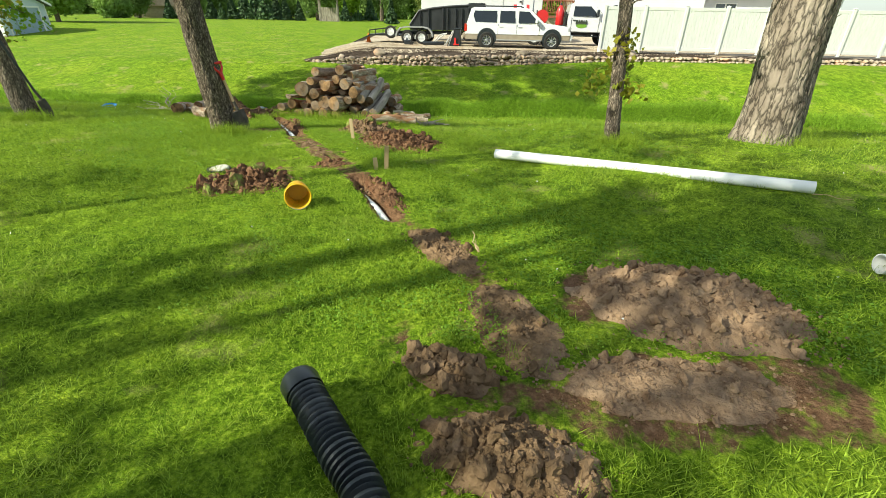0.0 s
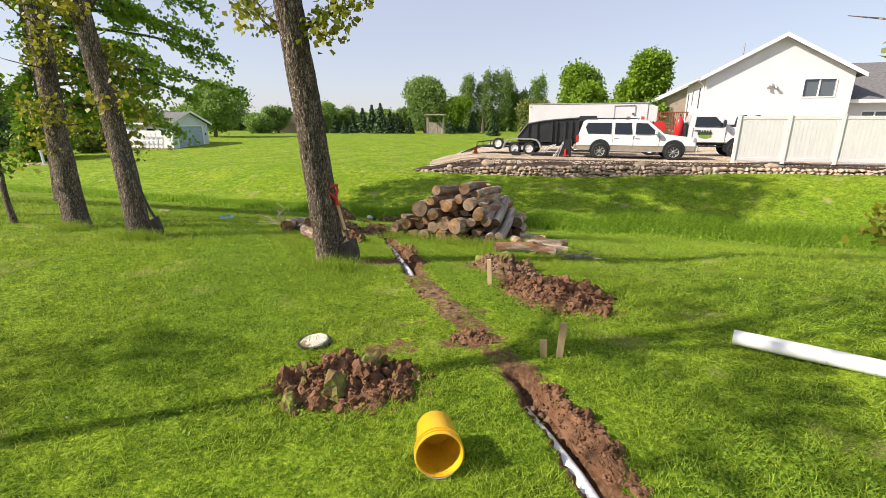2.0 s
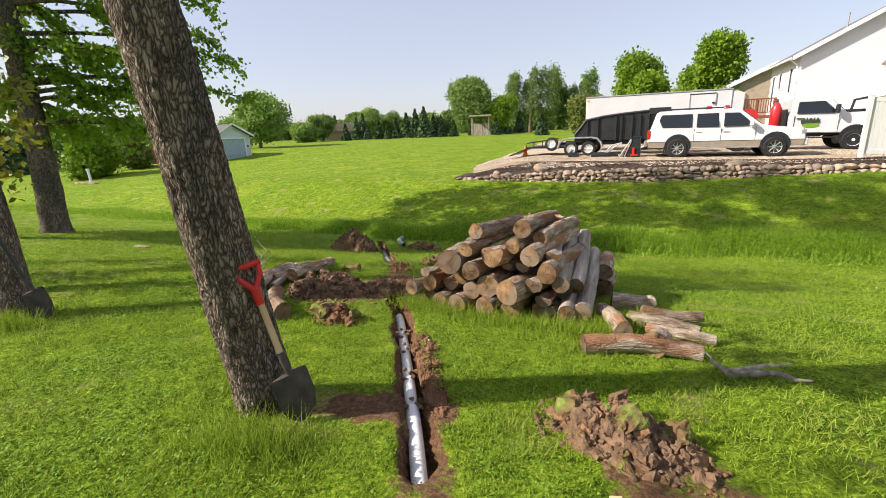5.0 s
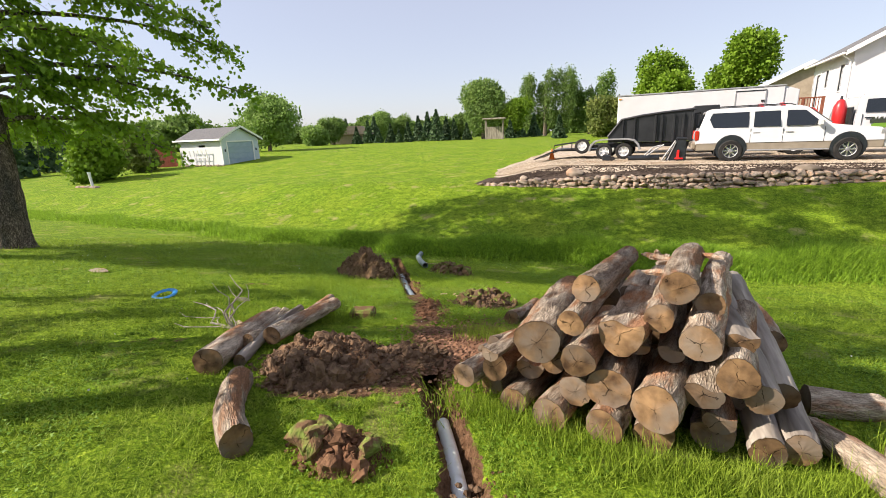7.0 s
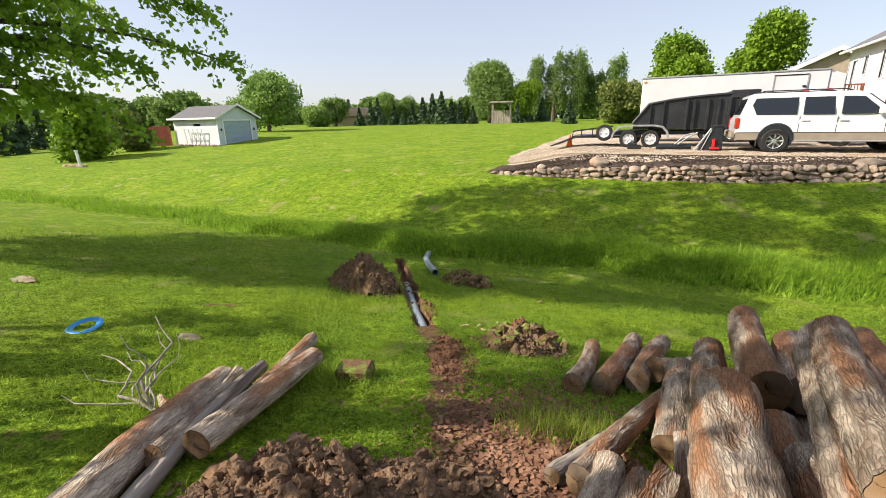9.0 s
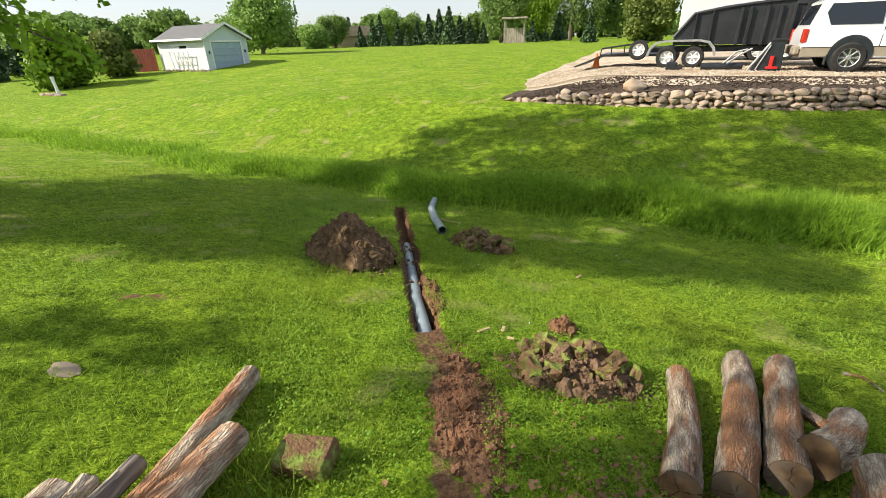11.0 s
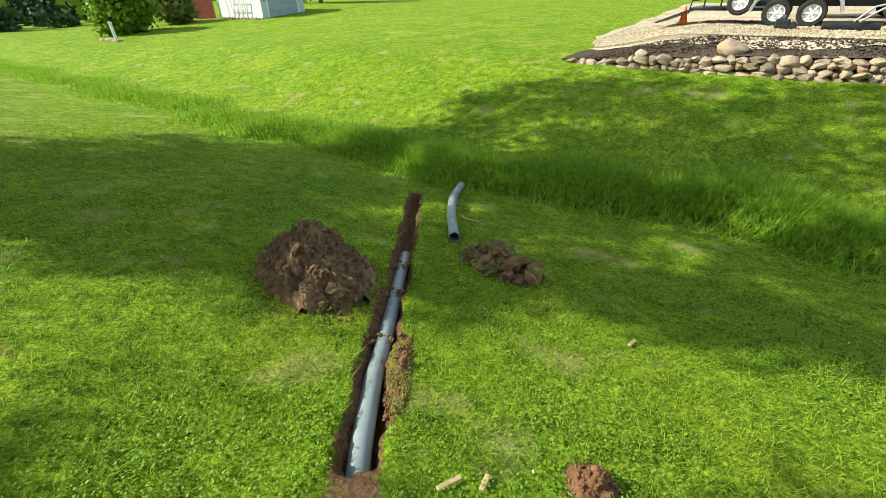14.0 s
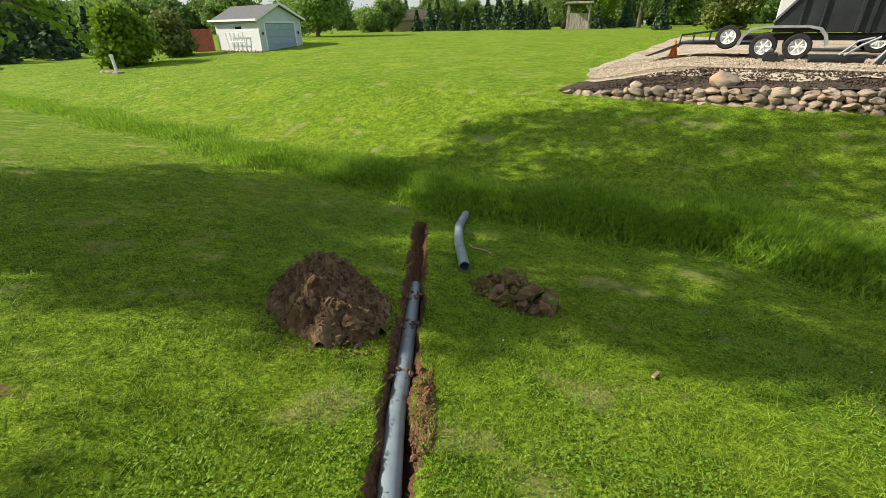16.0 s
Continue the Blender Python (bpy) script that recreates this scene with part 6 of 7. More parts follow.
part("block", Shape().box((0, 0, 0.14), (0.34, 0.26, 0.22), 0.03), BLACK_PLASTIC, motor)
part("cover", Shape().lump((-0.08, 0, 0.30), (0.14, 0.12, 0.08), 2, 1, 0.2), GREY_STEEL, motor)
part("wheel", Shape().lathe([(0, -0.04), (0.1, -0.04), (0.1, 0.04), (0, 0.04)], 14, pose(0.24, -0.1, 0.10, 90)), RUBBER, motor)
cone = thing("traffic_cone", "orange traffic cone at the edge of the yard", "cone", pose(-7.7, 28.6, max(H(-7.7, 28.6) + 0.03, 0.02)))
part("cone", Shape().lathe([(0.13, 0.03), (0.03, 0.5), (0, 0.5)], 16), ORANGE, cone)
part("base", Shape().box((0, 0, 0.015), (0.32, 0.32, 0.03), 0.005), ORANGE, cone)

# ---- logs ----
def log(label, a, b, r, bark=LOG_BARK, bow=0.03, seed=0, group="", taper=0.9, end=None, rough=0.08, name="log", stub=False, split=False):
    """A cut log between two end centres, with bark and two sawn ends of its own."""
    a, b = Vector(a), Vector(b)
    d = b - a
    L = d.length
    t = thing(name, label, "log", Matrix.Translation(a) @ d.to_track_quat('Z', 'Y').to_matrix().to_4x4(), group)
    q = random.Random(seed)
    p = q.uniform(0, 6.28)
    n = 34
    pts = [Vector((math.cos(p), math.sin(p), 0)) * bow * math.sin(math.pi * i / n) + Vector((0, 0, L * i / n)) for i in range(n + 1)]
    rad = [r * (1 + (taper - 1) * i / n) * (1 + 0.018 * math.sin(i * 0.55 + p) + q.uniform(-0.008, 0.008)) for i in range(n + 1)]
    skin = Shape().tube(pts, rad, 40, False, rough, 7.0, seed * 1.7, 0.03, 0.0075, 46.0, 0.10)
    oval = q.uniform(0.84, 1.08)
    skin.v = [(x * oval, y, z) for x, y, z in skin.v]
    if split:
        deep = r * q.uniform(0.05, 0.4)
        skin.v = [(x, min(y, deep + 0.012 * math.sin(z * 9 + x * 40)), z) for x, y, z in skin.v]
    part("bark", skin, bark, t)
    for ring, c, s in ((skin.v[:40], pts[0], -1), (skin.v[-40:], pts[-1], 1)):
        v, f = [], []
        lean = Vector((q.uniform(-0.12, 0.12), q.uniform(-0.12, 0.12), 0))
        for fr in (0.0, 0.35, 0.7, 0.985):
            for p in ring:
                w = c.lerp(Vector(p), fr)
                v.append(w + Vector((0, 0, s * (0.002 + 0.008 * (1 - fr)) + (lean.dot(w - c) if fr < 0.9 else 0.0) * 0.3 + 0.0015 * q.uniform(-1, 1) * (fr < 0.9))))
        for j in range(3):
            for i in range(40):
                f.append((j * 40 + i, j * 40 + (i + 1) % 40, j * 40 + 40 + (i + 1) % 40, j * 40 + 40 + i))
        part("cut_end", Shape().add(v, f if s > 0 else [x[::-1] for x in f]), end or END_GRAIN, t, "pale sawn end grain")
    if stub:
        part("branch_stub", Shape().tube([(0, 0, L * 0.6), (r * 1.6, 0, L * 0.72), (r * 2.4, 0.02, L * 0.78)], [r * 0.4, r * 0.32, r * 0.2], 8, rough=0.2), bark, t)
    return t


# front row of the pile: across, height, radius of each sawn end
ENDS = [(-3.12, 0.52, 0.084), (-2.66, 0.56, 0.093), (-3.35, 0.23, 0.133), (-3.17, 0.37, 0.073), (-3.13, 0.15, 0.097), (-2.92, 0.33, 0.14), (-2.74, 0.40, 0.085), (-2.55, 0.33, 0.10),
        (-2.96, 0.0, 0.117), (-3.14, -0.07, 0.099), (-2.73, 0.0, 0.132), (-2.51, 0.06, 0.09), (-2.97, -0.21, 0.107), (-2.72, -0.23, 0.10), (-2.42, -0.10, 0.085), (-3.66, -0.07, 0.1),
        (-3.46, -0.08, 0.094), (-3.84, -0.12, 0.081), (-3.64, 0.10, 0.065), (-3.27, -0.24, 0.103), (-3.51, -0.26, 0.086), (-2.66, 0.19, 0.085), (-2.38, 0.19, 0.112), (-2.27, -0.08, 0.10)]
LOWER = [(-2.44, -0.27, 0.115), (-2.20, -0.26, 0.10), (-2.83, 0.18, 0.06), (-2.26, 0.08, 0.09), (-2.35, 0.33, 0.09), (-3.72, -0.26, 0.085), (-2.06, -0.20, 0.10), (-3.30, 0.02, 0.085), (-2.50, 0.46, 0.075), (-2.14, 0.02, 0.085)]
q = random.Random(11)
for k, (x, z, r) in enumerate(ENDS + LOWER):
    r *= 0.94
    y0 = 8.78 + q.uniform(-0.20, 0.14) + 0.16 * max(0, z) + (0.12 if x > -2.3 else 0)
    left = x < -3.4
    L = q.uniform(0.95, 1.30) if not left else q.uniform(0.6, 0.9)
    dx, dz = 0.09 + (x + 2.9) * 0.05 + q.uniform(-0.08, 0.08), q.uniform(-0.15, -0.02)
    z0 = max(z, H(x, y0) + r * 0.9)
    z1 = max(z0 + dz, H(x + dx, y0 + L) + r)
    grey = x > -2.36
    if grey:
        L, dx = q.uniform(1.3, 1.7), -0.12 + q.uniform(-0.05, 0.05)
        z1 = max(min(z0 + q.uniform(0.0, 0.2), 0.26), H(x, y0 + L) + r)
    log("weathered cut log in the firewood pile" if not grey else "grey barkless log on the pile's end", (x, y0, z0), (x + dx, y0 + L, z1), r, GREY_LOG if grey else LOG_BARK, 0.02, k, "firewood pile", q.uniform(0.85, 1.0), stub=k in (1, 22, 29), split=k in (5, 14, 21, 26, 11, 16, 18, 24, 28))
# second row behind
for k in range(26):
    x = -3.5 + (k % 9) * 0.19 + q.uniform(-0.03, 0.03)
    lev = k // 9
    z = H(x, 10) + 0.12 + lev * 0.21
    if abs(x + 2.7) < 0.95 - lev * 0.22:
        log("cut log at the back of the firewood pile", (x, 10.0 + q.uniform(-0.1, 0.1), z), (x + q.uniform(-0.05, 0.1), 10.9 + q.uniform(-0.2, 0.2), z - 0.03), q.uniform(0.085, 0.115), LOG_BARK, 0.02, 90 + k, "firewood pile")
slab = Shape()
for k in range(10):
    x, y = q.uniform(-2.85, -2.5), q.uniform(9.1, 9.7)
    slab.tube(bend((x, y, 0.52 + q.uniform(0, 0.05)), (x + q.uniform(-0.2, 0.2), y + q.uniform(-0.3, 0.3), 0.50 + q.uniform(0, 0.06)), 4, 0.3, k), [0.012, 0.02, 0.024, 0.016, 0.006], 5)
tagged(single("bark_strips", slab, LOG_BARK, "loose curled bark strips on the pile", "bark"), kind="stuff")


def lying(label, x0, y0, x1, y1, r, bark=LOG_BARK, seed=0, group="", lift=0.0, lift1=None, bow=0.03, taper=0.85, stub=False):
    l1 = lift if lift1 is None else lift1
    return log(label, (x0, y0, H(x0, y0) + r * 0.85 + lift), (x1, y1, H(x1, y1) + r * taper * 0.85 + l1), r, bark, bow, seed, group, taper, stub=stub)


# logs to the west of the trench
lying("long grey log lying on the grass", -5.63, 8.20, -6.22, 9.38, 0.105, LOG_BARK, 201, "logs west of the trench", stub=True)
lying("thin grey log between two others", -5.72, 8.62, -6.17, 9.46, 0.058, LOG_BARK, 202, "logs west of the trench", 0.06, 0.06)
lying("thin split log between two others", -5.56, 8.40, -6.10, 9.60, 0.05, GREY_LOG, 203, "logs west of the trench", 0.0, 0.08)
lying("dark barked log resting on its neighbours", -5.60, 8.76, -5.88, 9.88, 0.078, LOG_BARK, 204, "logs west of the trench", 0.07, 0.09)
lying("brown log on the far side of the stack", -5.76, 9.1, -6.30, 10.30, 0.068, LOG_BARK, 205, "logs west of the trench", 0.02, 0.02)
lying("short bowed log with a mossy sawn end", -4.62, 7.62, -5.22, 8.14, 0.092, LOG_BARK, 206, "", 0.0, bow=0.06, taper=1.0)
# small stack behind the pile, east of the filled trench
lying("short barked log on leaf litter", -4.12, 10.62, -4.12, 11.66, 0.085, LOG_BARK, 211, "short logs behind the pile")
lying("pale barked log on leaf litter", -3.92, 10.70, -3.78, 12.0, 0.10, LOG_BARK, 212, "short logs behind the pile", taper=0.95)
lying("pale barked log on leaf litter", -3.70, 10.90, -3.53, 12.08, 0.095, LOG_BARK, 213, "short logs behind the pile", 0.02, taper=0.95)
lying("short log lying across the others", -3.60, 11.02, -3.30, 11.62, 0.095, LOG_BARK, 214, "short logs behind the pile", 0.10, 0.0, stub=True)
lying("long thin barked limb leaning to the pile", -3.88, 9.40, -3.42, 10.95, 0.075, LOG_BARK, 215, "", 0.10, 0.05)
lying("splintered grey limb beside the pile", -4.02, 9.5, -3.72, 10.25, 0.05, GREY_LOG, 216, "", 0.02)
# scatter to the east
lying("split log lying in the grass", -1.68, 8.52, -1.92, 9.22, 0.085, LOG_BARK, 221, "split logs east of the pile")
lying("pale split log lying in the grass", -1.55, 9.18, -1.02, 9.28, 0.06, LOG_BARK, 222, "split logs east of the pile", 0.06)
lying("split log lying in the grass", -1.65, 9.05, -1.08, 8.85, 0.07, LOG_BARK, 223, "split logs east of the pile")
lying("grey driftwood-like limb in the grass", -1.95, 8.05, -1.12, 8.28, 0.075, LOG_BARK, 224, "", bow=0.05)
lying("short chunk of log with a round face", -1.46, 8.22, -1.40, 8.52, 0.10, LOG_BARK, 225, "")
lying("rotten log piece behind the pile", -1.85, 9.62, -1.45, 9.75, 0.10, LOG_BARK, 226, "")
lying("pale peeled log in the grass", -1.50, 8.75, -0.98, 8.72, 0.055, LOG_BARK, 227, "")


def branch(label, base, tips, r, mat_, seed):
    t = thing("branch", label, "branch", pose(base[0], base[1], H(base[0], base[1])))
    for k, (p, f) in enumerate(tips):
        part("side_twig" if k else "stem", Shape().tube(bend((0, 0, 0.02), p, 6, 0.5, seed + k), [r * f * (1 - 0.13 * i) for i in range(7)], 8, rough=0.2, freq=14), mat_, t)
    return t


branch("bleached forked branch lying on the grass", (-1.0, 8.05), [((0.5, 0.05, 0.03), 1.0), ((0.40, 0.12, 0.10), 0.6), ((0.15, -0.08, 0.10), 0.6), ((-0.12, 0.05, 0.12), 0.6)], 0.035, GREY_LOG, 5)
branch("dead twiggy branch standing in the grass", (-6.28, 8.95), [((-0.25, 0.15, 0.20), 1.0), ((-0.75, 0.12, 0.16), 0.7), ((-0.42, 0.34, 0.42), 0.7), ((-0.30, 0.05, 0.44), 0.5), ((-0.55, 0.40, 0.26), 0.5), ((-0.85, 0.32, 0.06), 0.45), ((-0.60, -0.20, 0.08), 0.5), ((-0.15, 0.30, 0.36), 0.4), ((-0.9, 0.05, 0.05), 0.4)], 0.018, GREY_LOG, 9)
branch("curved twig stuck in the turf", (0.28, 2.93), [((-0.03, 0.03, 0.09), 1.0), ((-0.05, 0.04, 0.15), 0.7)], 0.008, WOOD, 3)
branch("thin dry stick on the grass", (-3.1, 12.4), [((0.5, -0.15, 0.03), 1.0)], 0.014, LOG_BARK, 4)
branch("thin pale stick beside the grey pipe", (-7.58, 15.06), [((0.55, -0.22, 0.02), 1.0)], 0.014, WOOD, 6)


# ---- dug earth ----
CLOD_SIZES = (0.010, 0.017, 0.028, 0.045, 0.072)
CLODS = {}


def clod_mesh(k, size, material):
    """One of eight clod shapes in the nearest of five sizes, and that size."""
    b = min(range(5), key=lambda i: abs(math.log(CLOD_SIZES[i] / size)))
    key = (k, b, material.name)
    if key not in CLODS:
        c = CLOD_SIZES[b]
        me = Shape().lump((0, 0, 0), (c, c, c), seed=k * 1.9 + 0.3 + b * 7, sub=2, rough=0.72, freq=1.9).mesh("clod")
        me.materials.append(material)
        CLODS[key] = me
    return CLODS[key], CLOD_SIZES[b]


def mound(label, x, y, rx, ry, h, turn, material, seed, clods=40, size=0.05, crumbs=160, rough=0.5, name="soil_mound", sod=0, peak=1.0):
    """A heap of dug soil: an uneven body, loose clods and fine crumbs round its foot."""
    t = thing(name, label, "soil", pose(x, y, H(x, y), 0, 0, turn))
    q = random.Random(seed)
    ca, sa = math.cos(radians(turn)), math.sin(radians(turn))
    fall = lambda u, v: H(x + u * ca - v * sa, y + u * sa + v * ca) - H(x, y)

    def top(u, v):
        e = math.hypot(u / rx, v / ry)
        e2 = e * (1 + 0.22 * noise.noise(Vector((u * 3 / rx, v * 3 / ry, seed))))
        s = max(0.0, 1 - e2) ** 0.75 * peak
        b = noise.noise(Vector((u * 7, v * 7, seed * 2.0))) * 0.6 + noise.noise(Vector((u * 17, v * 17, seed))) * 0.45 + noise.noise(Vector((u * 37, v * 37, seed))) * 0.30 + abs(noise.noise(Vector((u * 23, v * 23, seed + 9)))) * 0.35
        return fall(u, v) + h * (s + rough * b * min(1, s * 3)) - 0.03 * (e2 > 0.98) - 0.004
    nr, na = (44, 120) if y < 3 or rx * ry > 0.15 else (24, 70)
    v = [(0, 0, top(0, 0))]
    for i in range(1, nr + 1):
        for k in range(na):
            a = 2 * math.pi * k / na
            u, w = rx * 1.06 * i / nr * math.cos(a), ry * 1.06 * i / nr * math.sin(a)
            v.append((u, w, top(u, w)))
    f = [(0, 1 + k, 1 + (k + 1) % na) for k in range(na)]
    for i in range(nr - 1):
        for k in range(na):
            f.append((1 + i * na + k, 1 + (i + 1) * na + k, 1 + (i + 1) * na + (k + 1) % na, 1 + i * na + (k + 1) % na))
    part("soil_body", Shape().add(v, f), material, t, smooth=False)
    for k in range(int(clods * 1.9)):
        a, e = q.uniform(0, 6.283), q.uniform(0, 1) ** 0.6 * 1.02
        u, w = rx * e * math.cos(a), ry * e * math.sin(a)
        s = size * (0.24 + 0.95 * q.uniform(0, 1) ** 3)
        mt = SOD if k < sod * 1.5 else material
        s *= 1.5 if k < sod * 1.5 else 1.0
        me, unit = clod_mesh(q.randrange(8), s, mt)
        ob = part("clod", me, mt, t, smooth=False)
        ob.matrix_basis = Matrix.LocRotScale((u, w, top(u, w) + s * 0.22), Euler((q.uniform(0, 6), q.uniform(0, 6), q.uniform(0, 6))), (s / unit * q.uniform(0.8, 1.3), s / unit, s / unit * q.uniform(0.6, 0.9)))
    cr = Shape()
    for k in range(int(crumbs * 2.6)):
        a, e = q.uniform(0, 6.283), q.uniform(0.2, 1.22)
        u, w = rx * e * math.cos(a), ry * e * math.sin(a)
        s = size * (0.08 + 0.28 * q.uniform(0, 1) ** 2)
        cr.lump((u, w, (top(u, w) if e < 1 else fall(u, w)) + s * 0.4), (s, s, s * 0.8), k, 1, 0.6)
    tagged(part("crumb_scatter", cr, material, t, smooth=False), kind="stuff")
    return t


mound("broad heap of tan dug soil in dappled shade", 1.42, 2.48, 0.60, 0.40, 0.17, -12, TAN_SOIL, 1, 100, 0.032, 500, 0.40)
mound("low spread of dry tan soil on the lawn", 1.18, 1.86, 0.50, 0.20, 0.045, 6, TAN_SOIL, 2, 40, 0.026, 320, 0.6)
mound("small heap of crumbled soil beside the trench", 0.21, 1.80, 0.22, 0.13, 0.09, -20, SOIL, 3, 30, 0.04, 120, 0.6)
mound("heap of loose soil clods by the black pipe", 0.48, 1.40, 0.34, 0.19, 0.12, -15, SOIL, 4, 70, 0.032, 160, 0.6)
mound("thin scatter of soil on the filled trench", 0.05, 2.98, 0.17, 0.40, 0.03, 38, SOIL, 5, 16, 0.03, 120, 0.8)
mound("thin scatter of soil on the filled trench", 0.50, 2.2, 0.22, 0.42, 0.03, 25, SOIL, 6, 18, 0.03, 130, 0.8)
mound("clods of dark soil and torn sod on the grass", -1.93, 4.0, 0.42, 0.29, 0.12, 20, RED_SOIL, 7, 80, 0.048, 300, 0.8, sod=20)
mound("heap of red-brown clay beside the trench line", -0.95, 6.08, 0.58, 0.44, 0.12, -35, RED_SOIL, 8, 120, 0.048, 460, 0.65)
mound("rough sod and dark soil at the clay heap's edge", -1.62, 6.92, 0.42, 0.26, 0.16, -20, DARK_SOIL, 9, 44, 0.06, 160, 0.6, sod=14)
mound("small patch of turned soil on the lawn", -1.42, 4.86, 0.16, 0.12, 0.04, 0, RED_SOIL, 10, 14, 0.03, 60, 0.7)
mound("thin line of soil over the filled trench", -1.98, 5.62, 0.17, 0.62, 0.02, 40, SOIL, 11, 26, 0.025, 120, 0.8)
mound("dark heap of damp soil with clay beside the trench", -4.98, 8.75, 0.50, 0.46, 0.20, 20, DARK_SOIL, 12, 120, 0.058, 520, 0.6)
mound("dark soil thrown up where the trench turns", -4.55, 9.15, 0.40, 0.26, 0.10, 30, DARK_SOIL, 13, 36, 0.05, 160, 0.6)
mound("clump of upturned turf with clay roots", -4.18, 7.86, 0.24, 0.17, 0.12, 0, RED_SOIL, 14, 22, 0.06, 90, 0.6, sod=9)
mound("dark heap of sod pieces on the grass", -4.72, 11.40, 0.42, 0.30, 0.14, 10, DARK_SOIL, 15, 80, 0.055, 260, 0.6, sod=30)
mound("soil over the filled pipe trench", -5.15, 10.75, 0.20, 0.62, 0.035, 30, RED_SOIL, 16, 40, 0.035, 260, 0.8)
mound("large heap of brown dug soil on the lawn", -7.46, 12.62, 0.66, 0.46, 0.46, 152, SOIL, 17, 150, 0.045, 520, 0.30, peak=1.05)
mound("pile of cut turf squares and soil", -6.42, 13.98, 0.44, 0.24, 0.14, -8, DARK_SOIL, 18, 40, 0.075, 120, 0.6, sod=26)
mound("small ball of reddish soil on the grass", -4.92, 12.02, 0.13, 0.12, 0.12, 0, RED_SOIL, 19, 12, 0.03, 60, 0.5)
mound("spill of clay along the trench edge", -2.95, 7.35, 0.09, 0.75, 0.035, 32, RED_SOIL, 20, 30, 0.03, 160, 0.8)
mound("spill of soil along the trench edge", -0.62, 4.02, 0.09, 0.50, 0.05, 33, RED_SOIL, 21, 34, 0.03, 160, 0.8)
mound("spill of clay beside the grey pipe trench", -6.08, 12.08, 0.07, 0.45, 0.03, 35, RED_SOIL, 22, 20, 0.025, 100, 0.8)

# leaf litter and bark chips by the pile
g = np.random.default_rng(17)
n = 5200
c = np.stack([-4.12 + g.normal(size=n) * 0.30, 9.78 + g.normal(size=n) * 0.40, np.zeros(n)], 1)
c[:, 2] = lawn(c[:, 0], c[:, 1]) + g.uniform(0.004, 0.03, n)
tagged(part("leaf_litter", leaf_mesh("leaf_litter", c, 0.033, g, 0.25, flat=True), LITTER, smooth=False), "dry brown leaves and bark chips on bare soil", "leaf litter", kind="stuff")
for k, (x, y, L, tn) in enumerate([(-5.42, 11.62, 0.13, 70), (-5.30, 11.72, 0.09, 100), (-5.2, 11.6, 0.05, 20), (-5.06, 13.42, 0.12, 80), (-4.6, 8.9, 0.14, 10), (-7.0, 12.2, 0.1, 30)]):
    single("wood_chip", Shape().box((0, 0, 0), (L, 0.025, 0.014), 0.004), WOOD, "pale splinter of wood on the grass", "wood chip", pose(x, y, H(x, y) + 0.03, 8, 12, tn), group="wood chips")


# ---- pipes ----
def pipe(label, pts, r, material, name="pipe", wall=0.006, group="", n=24):
    """A hollow pipe along points."""
    t = thing(name, label, "pipe", Matrix.Translation(pts[0]), group)
    o = Vector(pts[0])
    p = [Vector(a) - o for a in pts]
    part("barrel", Shape().tube(p, [r] * len(p), n, False).tube(p, [r - wall] * len(p), n, False), material, t)
    for e, d in ((p[0], p[0] - p[1]), (p[-1], p[-1] - p[-2])):
        part("rim", Shape().lathe([(r - wall, -0.001), (r, -0.001), (r, 0.001), (r - wall, 0.001)], n, Matrix.Translation(e) @ d.to_track_quat('Z', 'Y').to_matrix().to_4x4()), material, t)
    return t


def on_lawn(x, y, r):
    return (x, y, H(x, y) + r + 0.012)


pipe("long white PVC pipe lying on the grass", [(0.34, 5.36, 0.105), (1.7, 4.83, 0.175), (3.05, 4.30, 0.245)], 0.052, WHITE_PVC)
pipe("white PVC pipe with an open end on grass", [on_lawn(2.70, 3.0, 0.06), (4.2, 2.96, 0.22), (5.7, 2.9, 0.225)], 0.062, WHITE_PVC)
cord = branch("thin pale cord trailing from the white pipe", (3.05, 4.30), [((0.25, -0.12, 0.03), 1.0)], 0.006, WOOD, 2)
pipe("white perforated pipe half buried in the trench", [(-1.04, 4.40, H(-0.96, 4.34) - 0.15), (-0.80, 4.0, H(-0.74, 3.96) - 0.085), (-0.64, 3.75, H(-0.6, 3.7) - 0.07), (-0.36, 3.32, H(-0.36, 3.32) - 0.12)], 0.044, WHITE_PVC)
pipe("white perforated pipe in the open trench", [(-2.40, 6.16, H(-2.4, 6.16) - 0.12), (-2.68, 6.62, H(-2.67, 6.62) - 0.09), (-3.20, 7.44, H(-3.2, 7.44) - 0.11), (-3.74, 8.28, H(-3.74, 8.28) - 0.12), (-3.95, 8.6, H(-3.95, 8.6) - 0.16)], 0.043, WHITE_PVC)
pipe("grey drain pipe laid in the open trench", [(-5.72, 11.32, H(-5.72, 11.32) - 0.14), (-5.92, 11.58, H(-5.9, 11.58) - 0.075), (-6.23, 11.99, H(-6.23, 11.99) - 0.085), (-6.66, 12.62, H(-6.66, 12.62) - 0.11), (-7.05, 13.18, H(-7.05, 13.18) - 0.12), (-7.45, 13.75, H(-7.45, 13.75) - 0.14)], 0.057, GREY_PVC)
pipe("grey drain pipe lying loose on the grass", [on_lawn(-7.12, 14.2, 0.06), on_lawn(-7.6, 14.85, 0.06), on_lawn(-8.05, 15.55, 0.06), on_lawn(-8.38, 16.28, 0.06)], 0.06, GREY_PVC)
